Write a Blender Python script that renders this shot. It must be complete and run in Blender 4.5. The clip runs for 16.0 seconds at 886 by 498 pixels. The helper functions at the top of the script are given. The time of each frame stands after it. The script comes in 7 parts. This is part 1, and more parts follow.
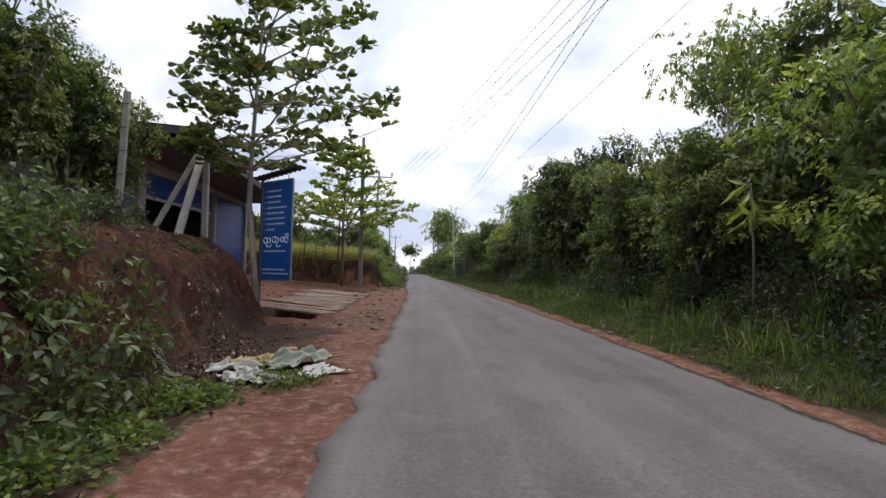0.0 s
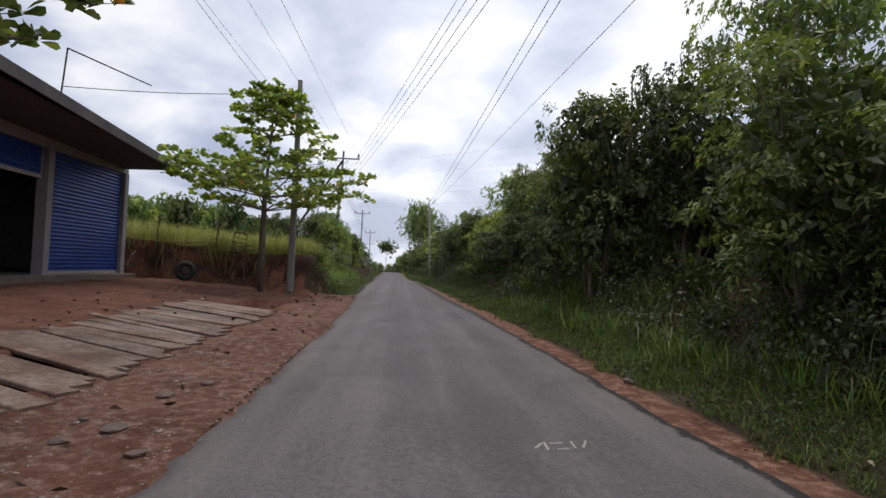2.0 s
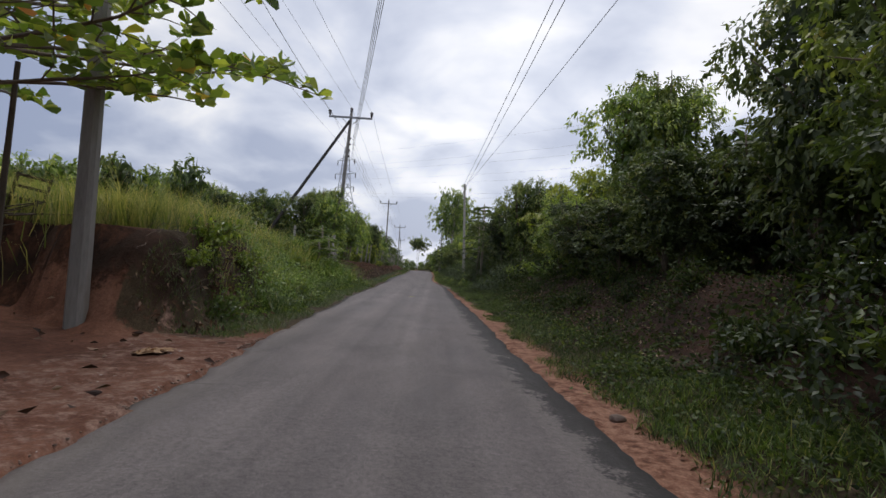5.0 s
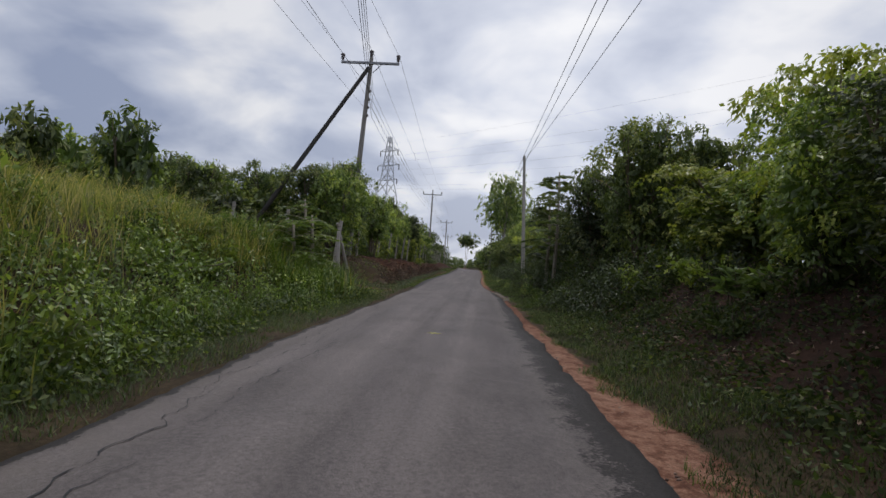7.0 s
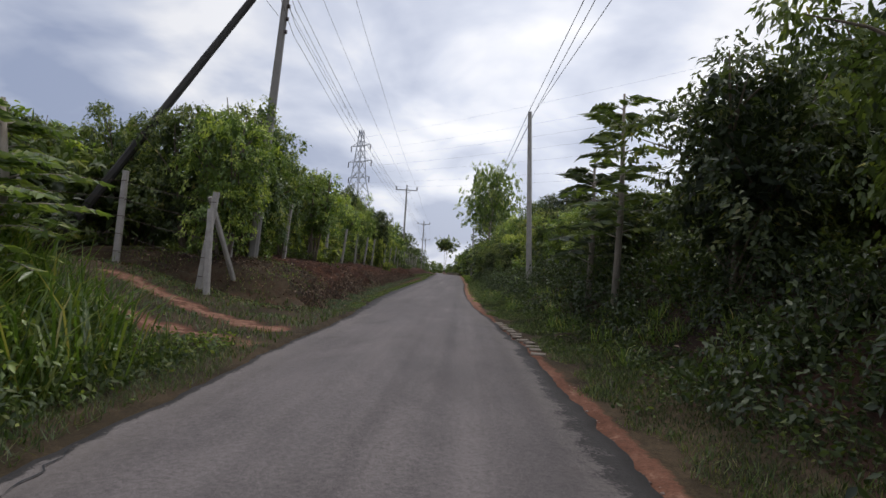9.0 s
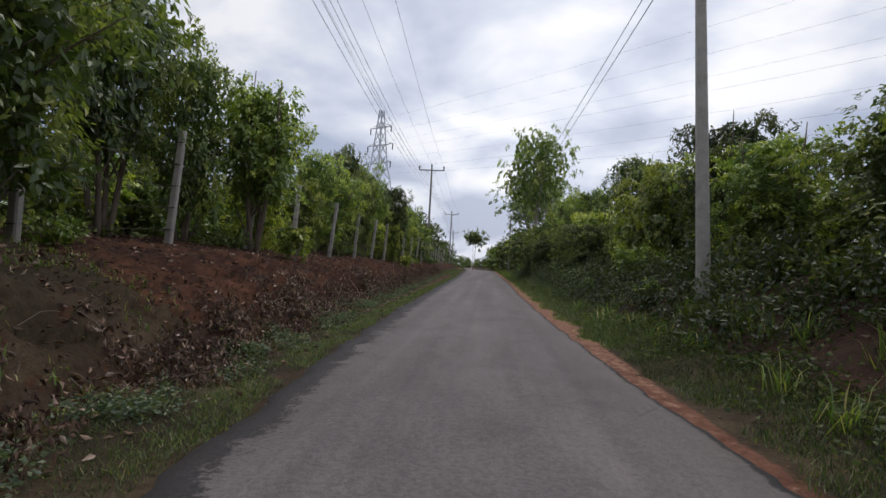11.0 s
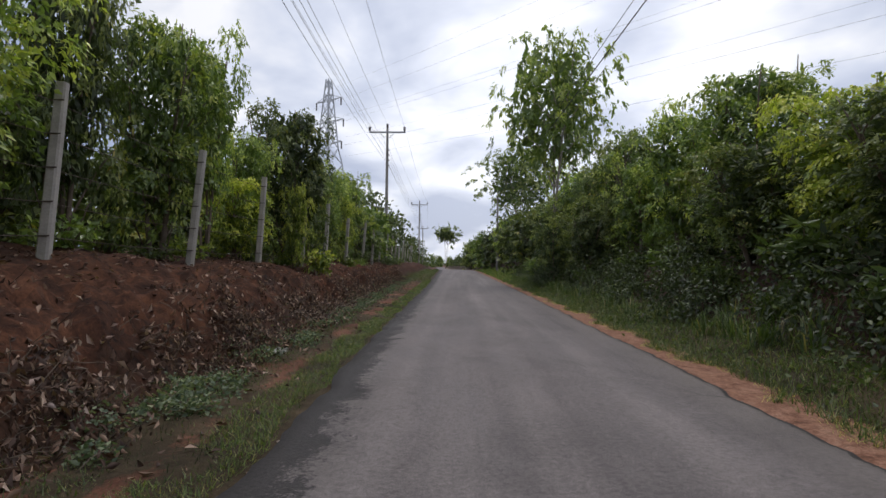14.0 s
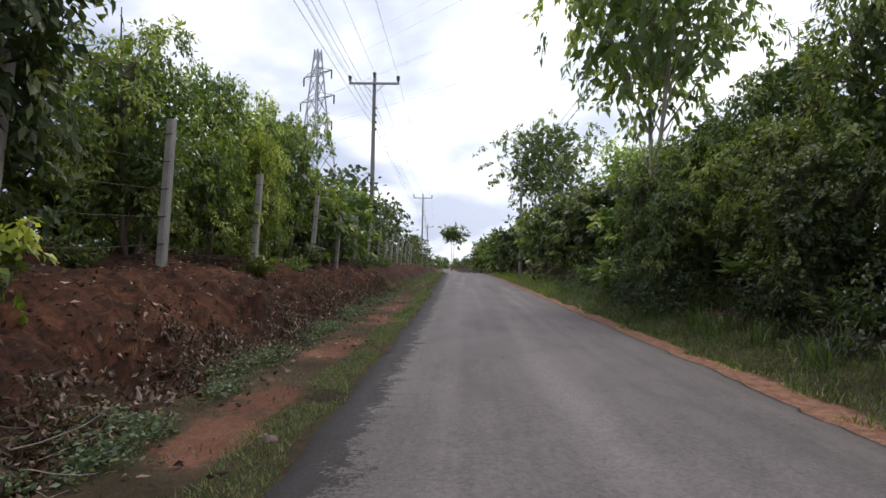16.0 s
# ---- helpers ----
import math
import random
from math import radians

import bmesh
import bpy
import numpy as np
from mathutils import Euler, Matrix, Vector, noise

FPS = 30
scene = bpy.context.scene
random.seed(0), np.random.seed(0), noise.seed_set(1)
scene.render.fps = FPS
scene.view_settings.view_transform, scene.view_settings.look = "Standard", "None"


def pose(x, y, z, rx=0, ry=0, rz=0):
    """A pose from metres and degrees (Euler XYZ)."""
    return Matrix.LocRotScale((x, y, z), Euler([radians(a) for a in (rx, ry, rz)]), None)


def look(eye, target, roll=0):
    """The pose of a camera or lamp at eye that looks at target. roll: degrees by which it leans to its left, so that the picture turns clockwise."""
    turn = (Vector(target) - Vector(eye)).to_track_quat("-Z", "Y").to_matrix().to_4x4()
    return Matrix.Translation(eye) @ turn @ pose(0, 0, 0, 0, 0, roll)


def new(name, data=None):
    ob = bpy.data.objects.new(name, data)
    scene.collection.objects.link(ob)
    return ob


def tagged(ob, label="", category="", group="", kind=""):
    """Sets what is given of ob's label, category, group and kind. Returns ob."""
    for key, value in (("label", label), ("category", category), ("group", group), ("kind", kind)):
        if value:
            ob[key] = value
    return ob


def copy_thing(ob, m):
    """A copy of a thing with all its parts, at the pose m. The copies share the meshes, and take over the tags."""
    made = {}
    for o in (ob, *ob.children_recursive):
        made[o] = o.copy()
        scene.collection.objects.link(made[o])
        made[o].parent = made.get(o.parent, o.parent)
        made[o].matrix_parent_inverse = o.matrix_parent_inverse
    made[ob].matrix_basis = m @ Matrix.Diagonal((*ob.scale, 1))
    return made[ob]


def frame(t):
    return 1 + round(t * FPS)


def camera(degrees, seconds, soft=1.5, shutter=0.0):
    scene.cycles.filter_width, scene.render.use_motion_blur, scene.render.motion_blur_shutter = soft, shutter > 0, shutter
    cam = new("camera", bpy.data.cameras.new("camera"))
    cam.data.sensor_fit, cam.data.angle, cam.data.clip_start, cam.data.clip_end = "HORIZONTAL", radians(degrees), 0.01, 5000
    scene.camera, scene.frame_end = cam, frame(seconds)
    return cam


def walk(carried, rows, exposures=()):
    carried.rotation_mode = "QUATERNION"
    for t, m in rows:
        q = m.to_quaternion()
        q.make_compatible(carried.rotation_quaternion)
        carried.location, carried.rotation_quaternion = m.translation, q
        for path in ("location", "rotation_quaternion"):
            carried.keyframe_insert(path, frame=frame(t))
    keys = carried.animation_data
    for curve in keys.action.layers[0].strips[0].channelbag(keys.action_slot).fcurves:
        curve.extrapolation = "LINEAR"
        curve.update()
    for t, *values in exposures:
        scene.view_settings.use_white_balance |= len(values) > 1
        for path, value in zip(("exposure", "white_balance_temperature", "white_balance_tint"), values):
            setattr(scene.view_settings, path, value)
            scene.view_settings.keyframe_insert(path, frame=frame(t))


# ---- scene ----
cam = camera(78.0, 16.0)
METRES, EYE, TILT, LEAN, TURN = 72.0, 1.0, -2.0, 0.0, -2.2
ROWS = [
    (0.0, 0.0, 0.0, 0.0, -0.09, 4.24, -1.19),
    (0.5, 0.0014, 0.0251, 0.0013, -1.67, 4.16, -0.32),
    (1.0, 0.0026, 0.0498, 0.0026, -3.11, 4.3, -0.65),
    (1.5, 0.0039, 0.0744, 0.0038, -3.22, 4.36, -1.43),
    (2.0, 0.0052, 0.099, 0.0051, -2.42, 4.11, -2.2),
    (2.5, 0.0056, 0.1232, 0.0062, -1.22, 3.96, -2.92),
    (3.0, 0.0064, 0.1476, 0.0073, -1.45, 3.83, -2.28),
    (5.5, 0.007, 0.2834, 0.0118, 1.53, 3.83, -3.66),
    (6.0, 0.0065, 0.3132, 0.0131, 1.17, 3.86, -2.71),
    (6.5, 0.0053, 0.3438, 0.0143, 2.63, 3.69, -3.58),
    (7.0, 0.0026, 0.3743, 0.0154, 6.17, 3.26, -4.04),
    (7.5, -0.0003, 0.4039, 0.0166, 4.31, 3.49, -1.34),
    (8.0, -0.0014, 0.4339, 0.0176, 1.18, 3.62, -0.08),
    (8.5, -0.0032, 0.4643, 0.0187, 2.08, 3.86, -2.33),
    (9.0, -0.0059, 0.495, 0.0199, 3.96, 3.89, -3.69),
    (11.5, -0.0284, 0.6712, 0.0249, 7.55, 3.04, -2.67),
    (12.0, -0.033, 0.7062, 0.0259, 8.2, 2.96, -1.96),
    (12.5, -0.0371, 0.7415, 0.0268, 7.33, 2.87, -0.81),
    (13.0, -0.04, 0.7775, 0.0279, 6.09, 2.97, -0.22),
    (13.5, -0.0424, 0.8138, 0.029, 4.24, 3.07, -0.11),
    (14.0, -0.0445, 0.8499, 0.0303, 3.88, 3.2, -0.74),
    (14.5, -0.0469, 0.8868, 0.0315, 3.17, 3.24, -1.72),
    (15.0, -0.0498, 0.9236, 0.0328, 4.43, 3.34, -2.39),
    (15.5, -0.0523, 0.9593, 0.034, 4.25, 3.31, -1.85),
    (16.0, -0.0551, 0.9961, 0.0353, 4.48, 3.35, -1.28),
]
walk(cam, [(t, pose(0, 0, EYE, TILT, LEAN, TURN) @ pose(METRES * x, METRES * y, METRES * z, 90 + pitch, roll, yaw)) for t, x, y, z, yaw, pitch, roll in ROWS],
     [(0.0, 0.28), (1.2, 0.04), (2.5, -0.06), (5.5, -0.2), (7.0, -0.36), (7.6, -0.5), (8.2, -0.5), (9.0, -0.18), (12.5, -0.16), (14.5, 0.06), (16.0, 0.28)])

# ---- world and light ----
SUN_EL, SUN_AZ = 70.0, 20.0   # degrees; azimuth from +y towards +x
world = bpy.data.worlds.new("sky")
scene.world = world
world.use_nodes = True
wt = world.node_tree
wt.nodes.clear()


def wnode(kind, **values):
    n = wt.nodes.new(kind)
    for k, v in values.items():
        n.inputs[k].default_value = v
    return n


w_out = wnode("ShaderNodeOutputWorld")
w_bg = wnode("ShaderNodeBackground", Strength=1.0)
w_sky = wnode("ShaderNodeTexSky")
w_sky.sky_type, w_sky.sun_disc = "NISHITA", False
w_sky.sun_elevation, w_sky.sun_rotation = radians(SUN_EL), radians(SUN_AZ)
w_sky.dust_density = 3.0
w_gain = wt.nodes.new("ShaderNodeMix")
w_gain.data_type, w_gain.blend_type = "RGBA", "MULTIPLY"
w_gain.inputs[0].default_value = 1.0
w_gain.inputs[7].default_value = (0.10, 0.10, 0.10, 1)
wt.links.new(w_sky.outputs[0], w_gain.inputs[6])
w_co = wt.nodes.new("ShaderNodeTexCoord")
w_sep = wt.nodes.new("ShaderNodeSeparateXYZ")
wt.links.new(w_co.outputs["Generated"], w_sep.inputs[0])


def wmath(op, a, b):
    n = wt.nodes.new("ShaderNodeMath")
    n.operation = op
    for i, v in enumerate((a, b)):
        if isinstance(v, (int, float)):
            n.inputs[i].default_value = v
        else:
            wt.links.new(v, n.inputs[i])
    return n.outputs[0]


# a flat cloud layer: direction divided by its height
w_h = wmath("ADD", wmath("MAXIMUM", w_sep.outputs[2], 0.0), 0.34)
w_comb = wt.nodes.new("ShaderNodeCombineXYZ")
wt.links.new(wmath("DIVIDE", w_sep.outputs[0], w_h), w_comb.inputs[0])
wt.links.new(wmath("DIVIDE", w_sep.outputs[1], w_h), w_comb.inputs[1])
w_n1 = wnode("ShaderNodeTexNoise", Scale=2.3, Detail=5.0, Roughness=0.48, Distortion=0.25)
w_n2 = wnode("ShaderNodeTexNoise", Scale=0.95, Detail=3.0, Roughness=0.45)
for n in (w_n1, w_n2):
    wt.links.new(w_comb.outputs[0], n.inputs["Vector"])
w_mixv = wmath("ADD", wmath("MULTIPLY", w_n1.outputs[0], 0.6), wmath("MULTIPLY", w_n2.outputs[0], 0.4))
w_ramp = wt.nodes.new("ShaderNodeValToRGB")
w_ramp.color_ramp.elements[0].position, w_ramp.color_ramp.elements[0].color = 0.42, (0.355, 0.415, 0.59, 1)
w_ramp.color_ramp.elements[1].position, w_ramp.color_ramp.elements[1].color = 0.575, (0.98, 0.985, 1.03, 1)
e = w_ramp.color_ramp.elements.new(0.50)
e.color = (0.62, 0.67, 0.815, 1)
wt.links.new(w_mixv, w_ramp.inputs[0])
# the cloud is thinner and brighter low ahead
sun_way = Vector((math.sin(radians(8)) * math.cos(radians(17)), math.cos(radians(8)) * math.cos(radians(17)), math.sin(radians(17))))
w_dot = wt.nodes.new("ShaderNodeVectorMath")
w_dot.operation = "DOT_PRODUCT"
wt.links.new(w_co.outputs["Generated"], w_dot.inputs[0])
w_dot.inputs[1].default_value = sun_way
w_glow = wmath("MULTIPLY", wmath("POWER", wmath("MAXIMUM", w_dot.outputs["Value"], 0.0), 8.0), 0.32)
w_bright = wt.nodes.new("ShaderNodeMix")
w_bright.data_type, w_bright.blend_type = "RGBA", "ADD"
w_bright.inputs[7].default_value = (1.0, 0.98, 0.95, 1)
wt.links.new(w_glow, w_bright.inputs[0])
wt.links.new(w_ramp.outputs[0], w_bright.inputs[6])
w_all = wt.nodes.new("ShaderNodeMix")
w_all.data_type = "RGBA"
w_all.inputs[0].default_value = 0.88
wt.links.new(w_gain.outputs[2], w_all.inputs[6])
wt.links.new(w_bright.outputs[2], w_all.inputs[7])
wt.links.new(w_all.outputs[2], w_bg.inputs["Color"])
wt.links.new(w_bg.outputs[0], w_out.inputs[0])
sun = new("sun", bpy.data.lights.new("sun", "SUN"))
sun.data.energy, sun.data.angle, sun.data.color = 1.3, radians(22), (1.0, 0.96, 0.90)
sun.matrix_world = look((0, 0, 60), Vector((0, 0, 60)) - Vector((math.sin(radians(SUN_AZ)) * math.cos(radians(SUN_EL)), math.cos(radians(SUN_AZ)) * math.cos(radians(SUN_EL)), math.sin(radians(SUN_EL)))))


# ---- materials ----
class Mat:
    """A small builder of node materials in object space."""

    def __init__(self, name, rough=0.8, metal=0.0, spec=0.5):
        self.m = bpy.data.materials.new(name)
        self.m.use_nodes = True
        self.t = self.m.node_tree
        self.b = self.t.nodes["Principled BSDF"]
        self.b.inputs["Roughness"].default_value = rough
        self.b.inputs["Metallic"].default_value = metal
        self.b.inputs["Specular IOR Level"].default_value = spec
        self.co = self.t.nodes.new("ShaderNodeTexCoord").outputs["Object"]

    def link(self, a, b):
        self.t.links.new(a, b)

    def noise(self, scale, detail=4.0, rough=0.6, stretch=None, distortion=0.0):
        n = self.t.nodes.new("ShaderNodeTexNoise")
        n.inputs["Scale"].default_value, n.inputs["Detail"].default_value = scale, detail
        n.inputs["Roughness"].default_value, n.inputs["Distortion"].default_value = rough, distortion
        src = self.co
        if stretch:
            mp = self.t.nodes.new("ShaderNodeMapping")
            mp.inputs["Scale"].default_value = stretch
            self.link(self.co, mp.inputs[0])
            src = mp.outputs[0]
        self.link(src, n.inputs["Vector"])
        return n.outputs[0]

    def voronoi(self, scale, feature="DISTANCE_TO_EDGE"):
        n = self.t.nodes.new("ShaderNodeTexVoronoi")
        n.feature = feature
        n.inputs["Scale"].default_value = scale
        self.link(self.co, n.inputs["Vector"])
        return n.outputs[0]

    def ramp(self, fac, stops):
        n = self.t.nodes.new("ShaderNodeValToRGB")
        els = n.color_ramp.elements
        while len(els) < len(stops):
            els.new(0.5)
        for el, (p, c) in zip(els, stops):
            el.position, el.color = p, (*c, 1) if not isinstance(c, (int, float)) else (c, c, c, 1)
        self.link(fac, n.inputs[0])
        return n.outputs[0]

    def mix(self, fac, a, b, mode="MIX"):
        n = self.t.nodes.new("ShaderNodeMix")
        n.data_type, n.blend_type = "RGBA", mode
        for i, v in ((0, fac), (6, a), (7, b)):
            if isinstance(v, (int, float)):
                n.inputs[i].default_value = v
            elif isinstance(v, tuple):
                n.inputs[i].default_value = (*v, 1)
            else:
                self.link(v, n.inputs[i])
        return n.outputs[2]

    def math(self, op, a, b=0.0):
        n = self.t.nodes.new("ShaderNodeMath")
        n.operation = op
        for i, v in enumerate((a, b)):
            if isinstance(v, (int, float)):
                n.inputs[i].default_value = v
            else:
                self.link(v, n.inputs[i])
        return n.outputs[0]

    def attr(self, name):
        n = self.t.nodes.new("ShaderNodeAttribute")
        n.attribute_name = name
        return n.outputs["Fac"]

    def island(self):
        return self.t.nodes.new("ShaderNodeNewGeometry").outputs["Random Per Island"]

    def obrandom(self):
        return self.t.nodes.new("ShaderNodeObjectInfo").outputs["Random"]

    def colour(self, c):
        if isinstance(c, tuple):
            self.b.inputs["Base Color"].default_value = (*c, 1)
        else:
            self.link(c, self.b.inputs["Base Color"])
        return self

    def rough(self, r):
        self.link(r, self.b.inputs["Roughness"])
        return self

    def bump(self, h, strength=0.4, dist=0.02):
        n = self.t.nodes.new("ShaderNodeBump")
        n.inputs["Strength"].default_value, n.inputs["Distance"].default_value = strength, dist
        self.link(h, n.inputs["Height"])
        self.link(n.outputs[0], self.b.inputs["Normal"])
        return self


def plain(name, c, rough=0.7, metal=0.0, vary=0.25, scale=6.0, bump=0.2, stretch=None):
    m = Mat(name, rough, metal)
    n = m.noise(scale, 5, 0.6, stretch)
    n2 = m.noise(scale * 9, 3, 0.6, stretch)
    f = m.math("ADD", m.math("MULTIPLY", n, 0.65), m.math("MULTIPLY", n2, 0.35))
    m.colour(m.ramp(f, [(0.3, tuple(v * (1 - vary) for v in c)), (0.7, tuple(min(1, v * (1 + vary)) for v in c))]))
    m.bump(f, bump, 0.01)
    return m.m


def leafmat(name, stops, through_light=0.38, rough=0.32, shift=0.38, gain=1.0, tone=False):
    stops = [(p, (min(0.8, c[0] * gain * 1.05), min(0.8, c[1] * gain), c[2] * gain * 1.15)) for p, c in stops]
    m = Mat(name, rough, 0.0, 0.5)
    fac = m.island()
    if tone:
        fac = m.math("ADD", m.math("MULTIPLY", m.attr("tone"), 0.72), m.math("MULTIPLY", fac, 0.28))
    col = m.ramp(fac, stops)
    dark = m.mix(m.obrandom(), (1 - shift, 1 - shift, 1 - shift * 0.9), (1 + shift, 1 + shift * 0.9, 1.0))
    col = m.mix(1.0, col, dark, "MULTIPLY")
    m.colour(col)
    tr = m.t.nodes.new("ShaderNodeBsdfTranslucent")
    m.link(m.mix(1.0, col, (1.35, 1.5, 0.65), "MULTIPLY"), tr.inputs["Color"])
    mx = m.t.nodes.new("ShaderNodeMixShader")
    mx.inputs[0].default_value = through_light
    m.link(m.b.outputs[0], mx.inputs[1])
    m.link(tr.outputs[0], mx.inputs[2])
    m.link(mx.outputs[0], m.t.nodes["Material Output"].inputs[0])
    return m.m


def asphalt_mat():
    m = Mat("asphalt", 0.75, 0.0, 0.4)
    fine = m.noise(260, 2, 0.7)
    speck = m.ramp(fine, [(0.38, 0.6), (0.64, 1.4)])
    track = m.noise(0.9, 4, 0.55, (1.6, 0.10, 1))
    patch = m.noise(2.2, 5, 0.6, (1.0, 0.22, 1))
    wheel = m.noise(1.7, 3, 0.5, (1.9, 0.02, 1))
    mid = m.ramp(m.noise(34, 5, 0.78), [(0.34, 0.70), (0.5, 1.0), (0.68, 1.28)])
    blot = m.ramp(m.noise(1.3, 5, 0.65, (1.0, 0.55, 1), 0.6), [(0.36, 0.84), (0.5, 1.0), (0.66, 1.13)])
    base = m.ramp(m.math("ADD", m.math("MULTIPLY", wheel, 0.4), m.math("ADD", m.math("MULTIPLY", track, 0.35), m.math("MULTIPLY", patch, 0.25))),
                  [(0.34, (0.100, 0.085, 0.084)), (0.5, (0.148, 0.127, 0.123)), (0.66, (0.210, 0.182, 0.174))])
    col = m.mix(1.0, base, speck, "MULTIPLY")
    col = m.mix(1.0, col, mid, "MULTIPLY")
    col = m.mix(1.0, col, blot, "MULTIPLY")
    edge = m.attr("edge")       # 1 at the worn rims
    rim = m.math("MULTIPLY", edge, m.ramp(m.noise(2.2, 6, 0.7), [(0.35, 0.2), (0.6, 1.0)]))
    col = m.mix(m.math("MULTIPLY", rim, 0.55), col, (0.17, 0.145, 0.125))
    blob = m.math("MULTIPLY", m.math("SUBTRACT", m.noise(4.5, 6, 0.72), 0.5), 1.5)
    flake = m.math("MULTIPLY", m.math("SUBTRACT", m.noise(42, 4, 0.7), 0.5), 1.1)
    tar = m.ramp(m.math("ADD", m.attr("tar"), m.math("ADD", blob, flake)), [(0.42, 0.0), (0.58, 1.0)])
    col = m.mix(m.math("MULTIPLY", tar, 0.93), col, m.ramp(m.noise(60, 4, 0.8), [(0.35, (0.010, 0.009, 0.009)), (0.65, (0.042, 0.036, 0.035))]))
    crack = m.ramp(m.voronoi(0.9), [(0.0, 1.0), (0.012, 0.0)])
    crack = m.math("MULTIPLY", crack, m.ramp(m.noise(0.35, 3), [(0.52, 0.0), (0.60, 1.0)]))
    crack = m.math("MULTIPLY", crack, m.math("ADD", m.math("MULTIPLY", edge, 0.9), 0.1))
    col = m.mix(m.math("MULTIPLY", crack, 0.7), col, (0.03, 0.028, 0.026))
    m.colour(col)
    m.rough(m.ramp(patch, [(0.3, 0.72), (0.7, 0.88)]))
    m.bump(m.math("ADD", m.noise(34, 5, 0.78), m.math("MULTIPLY", patch, 0.5)), 0.6, 0.012)
    return m.m


def ground_mat():
    m = Mat("ground_soil", 0.95, 0.0, 0.2)
    a, b, c = m.noise(1.1, 6, 0.6), m.noise(9, 5, 0.65), m.noise(60, 3, 0.7)
    f = m.math("ADD", m.math("MULTIPLY", a, 0.5), m.math("ADD", m.math("MULTIPLY", b, 0.3), m.math("MULTIPLY", c, 0.2)))
    soil = m.ramp(f, [(0.34, (0.068, 0.027, 0.0165)), (0.5, (0.155, 0.069, 0.044)), (0.66, (0.26, 0.13, 0.085))])
    streak = m.noise(4, 7, 0.7, (1.4, 1.4, 0.75), 0.6)
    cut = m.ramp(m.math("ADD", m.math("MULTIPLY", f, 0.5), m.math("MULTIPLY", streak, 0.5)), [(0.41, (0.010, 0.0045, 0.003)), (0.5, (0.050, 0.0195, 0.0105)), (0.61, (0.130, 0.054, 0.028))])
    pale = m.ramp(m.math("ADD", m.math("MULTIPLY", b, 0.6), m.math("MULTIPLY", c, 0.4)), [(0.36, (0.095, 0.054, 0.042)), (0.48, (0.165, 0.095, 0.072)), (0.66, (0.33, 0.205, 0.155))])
    # Dark earth colour, also used to paint shade onto the banks.
    humus_shade = m.ramp(f, [(0.35, (0.014, 0.009, 0.006)), (0.5, (0.038, 0.020, 0.013)), (0.66, (0.078, 0.040, 0.026))])
    turf = m.ramp(f, [(0.35, (0.020, 0.015, 0.008)), (0.5, (0.052, 0.037, 0.021)), (0.66, (0.110, 0.076, 0.046))])
    grit = m.ramp(m.math("ADD", m.math("MULTIPLY", b, 0.55), m.math("MULTIPLY", c, 0.45)), [(0.34, (0.115, 0.055, 0.036)), (0.5, (0.25, 0.125, 0.081)), (0.66, (0.38, 0.225, 0.158))])
    speck = m.ramp(m.noise(26, 5, 0.75), [(0.34, 0.76), (0.5, 1.0), (0.66, 1.2)])
    wob = m.math("MULTIPLY", m.math("SUBTRACT", b, 0.5), 1.1)

    def zone(name):
        return m.ramp(m.math("ADD", m.attr(name), wob), [(0.40, 0.0), (0.60, 1.0)])
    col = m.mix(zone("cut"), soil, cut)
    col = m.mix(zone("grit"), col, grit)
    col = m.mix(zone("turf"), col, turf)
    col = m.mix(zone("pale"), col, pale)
    col = m.mix(zone("humus_shade"), col, humus_shade)
    col = m.mix(1.0, col, speck, "MULTIPLY")
    m.colour(col)
    m.bump(m.math("ADD", m.math("MULTIPLY", b, 0.45), m.math("MULTIPLY", m.noise(38, 5, 0.7), 0.6)), 0.7, 0.03)
    return m.m


def plank_mat():
    m = Mat("weathered_plank", 0.9)
    grain = m.noise(3.0, 6, 0.7, (5, 5, 9))
    dirt = m.noise(1.6, 5, 0.7)
    col = m.ramp(grain, [(0.32, (0.15, 0.105, 0.078)), (0.5, (0.28, 0.205, 0.16)), (0.7, (0.40, 0.315, 0.255))])
    col = m.mix(m.ramp(dirt, [(0.42, 0.0), (0.60, 0.85)]), col, (0.13, 0.065, 0.042))
    col = m.mix(1.0, col, m.mix(m.obrandom(), (0.72, 0.72, 0.72), (1.15, 1.12, 1.08)), "MULTIPLY")
    m.colour(col)
    m.bump(grain, 0.6, 0.01)
    return m.m


M_ASPHALT, M_GROUND = asphalt_mat(), ground_mat()
M_BARK = plain("bark", (0.17, 0.13, 0.10), 0.9, vary=0.45, scale=4, bump=0.6, stretch=(3, 3, 0.5))
M_BARK_PALE = plain("pale_bark", (0.34, 0.29, 0.24), 0.9, vary=0.4, scale=4, bump=0.5, stretch=(3, 3, 0.6))
# Lowest stop near black: shade inside the crowns, put into low tones.
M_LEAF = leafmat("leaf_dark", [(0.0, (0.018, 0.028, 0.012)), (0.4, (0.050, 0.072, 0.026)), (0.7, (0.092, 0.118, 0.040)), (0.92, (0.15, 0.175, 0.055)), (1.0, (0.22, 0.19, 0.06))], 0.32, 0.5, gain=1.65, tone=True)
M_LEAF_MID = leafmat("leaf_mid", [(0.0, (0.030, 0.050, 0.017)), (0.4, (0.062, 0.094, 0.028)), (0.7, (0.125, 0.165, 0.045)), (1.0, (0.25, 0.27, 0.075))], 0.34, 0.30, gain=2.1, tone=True)
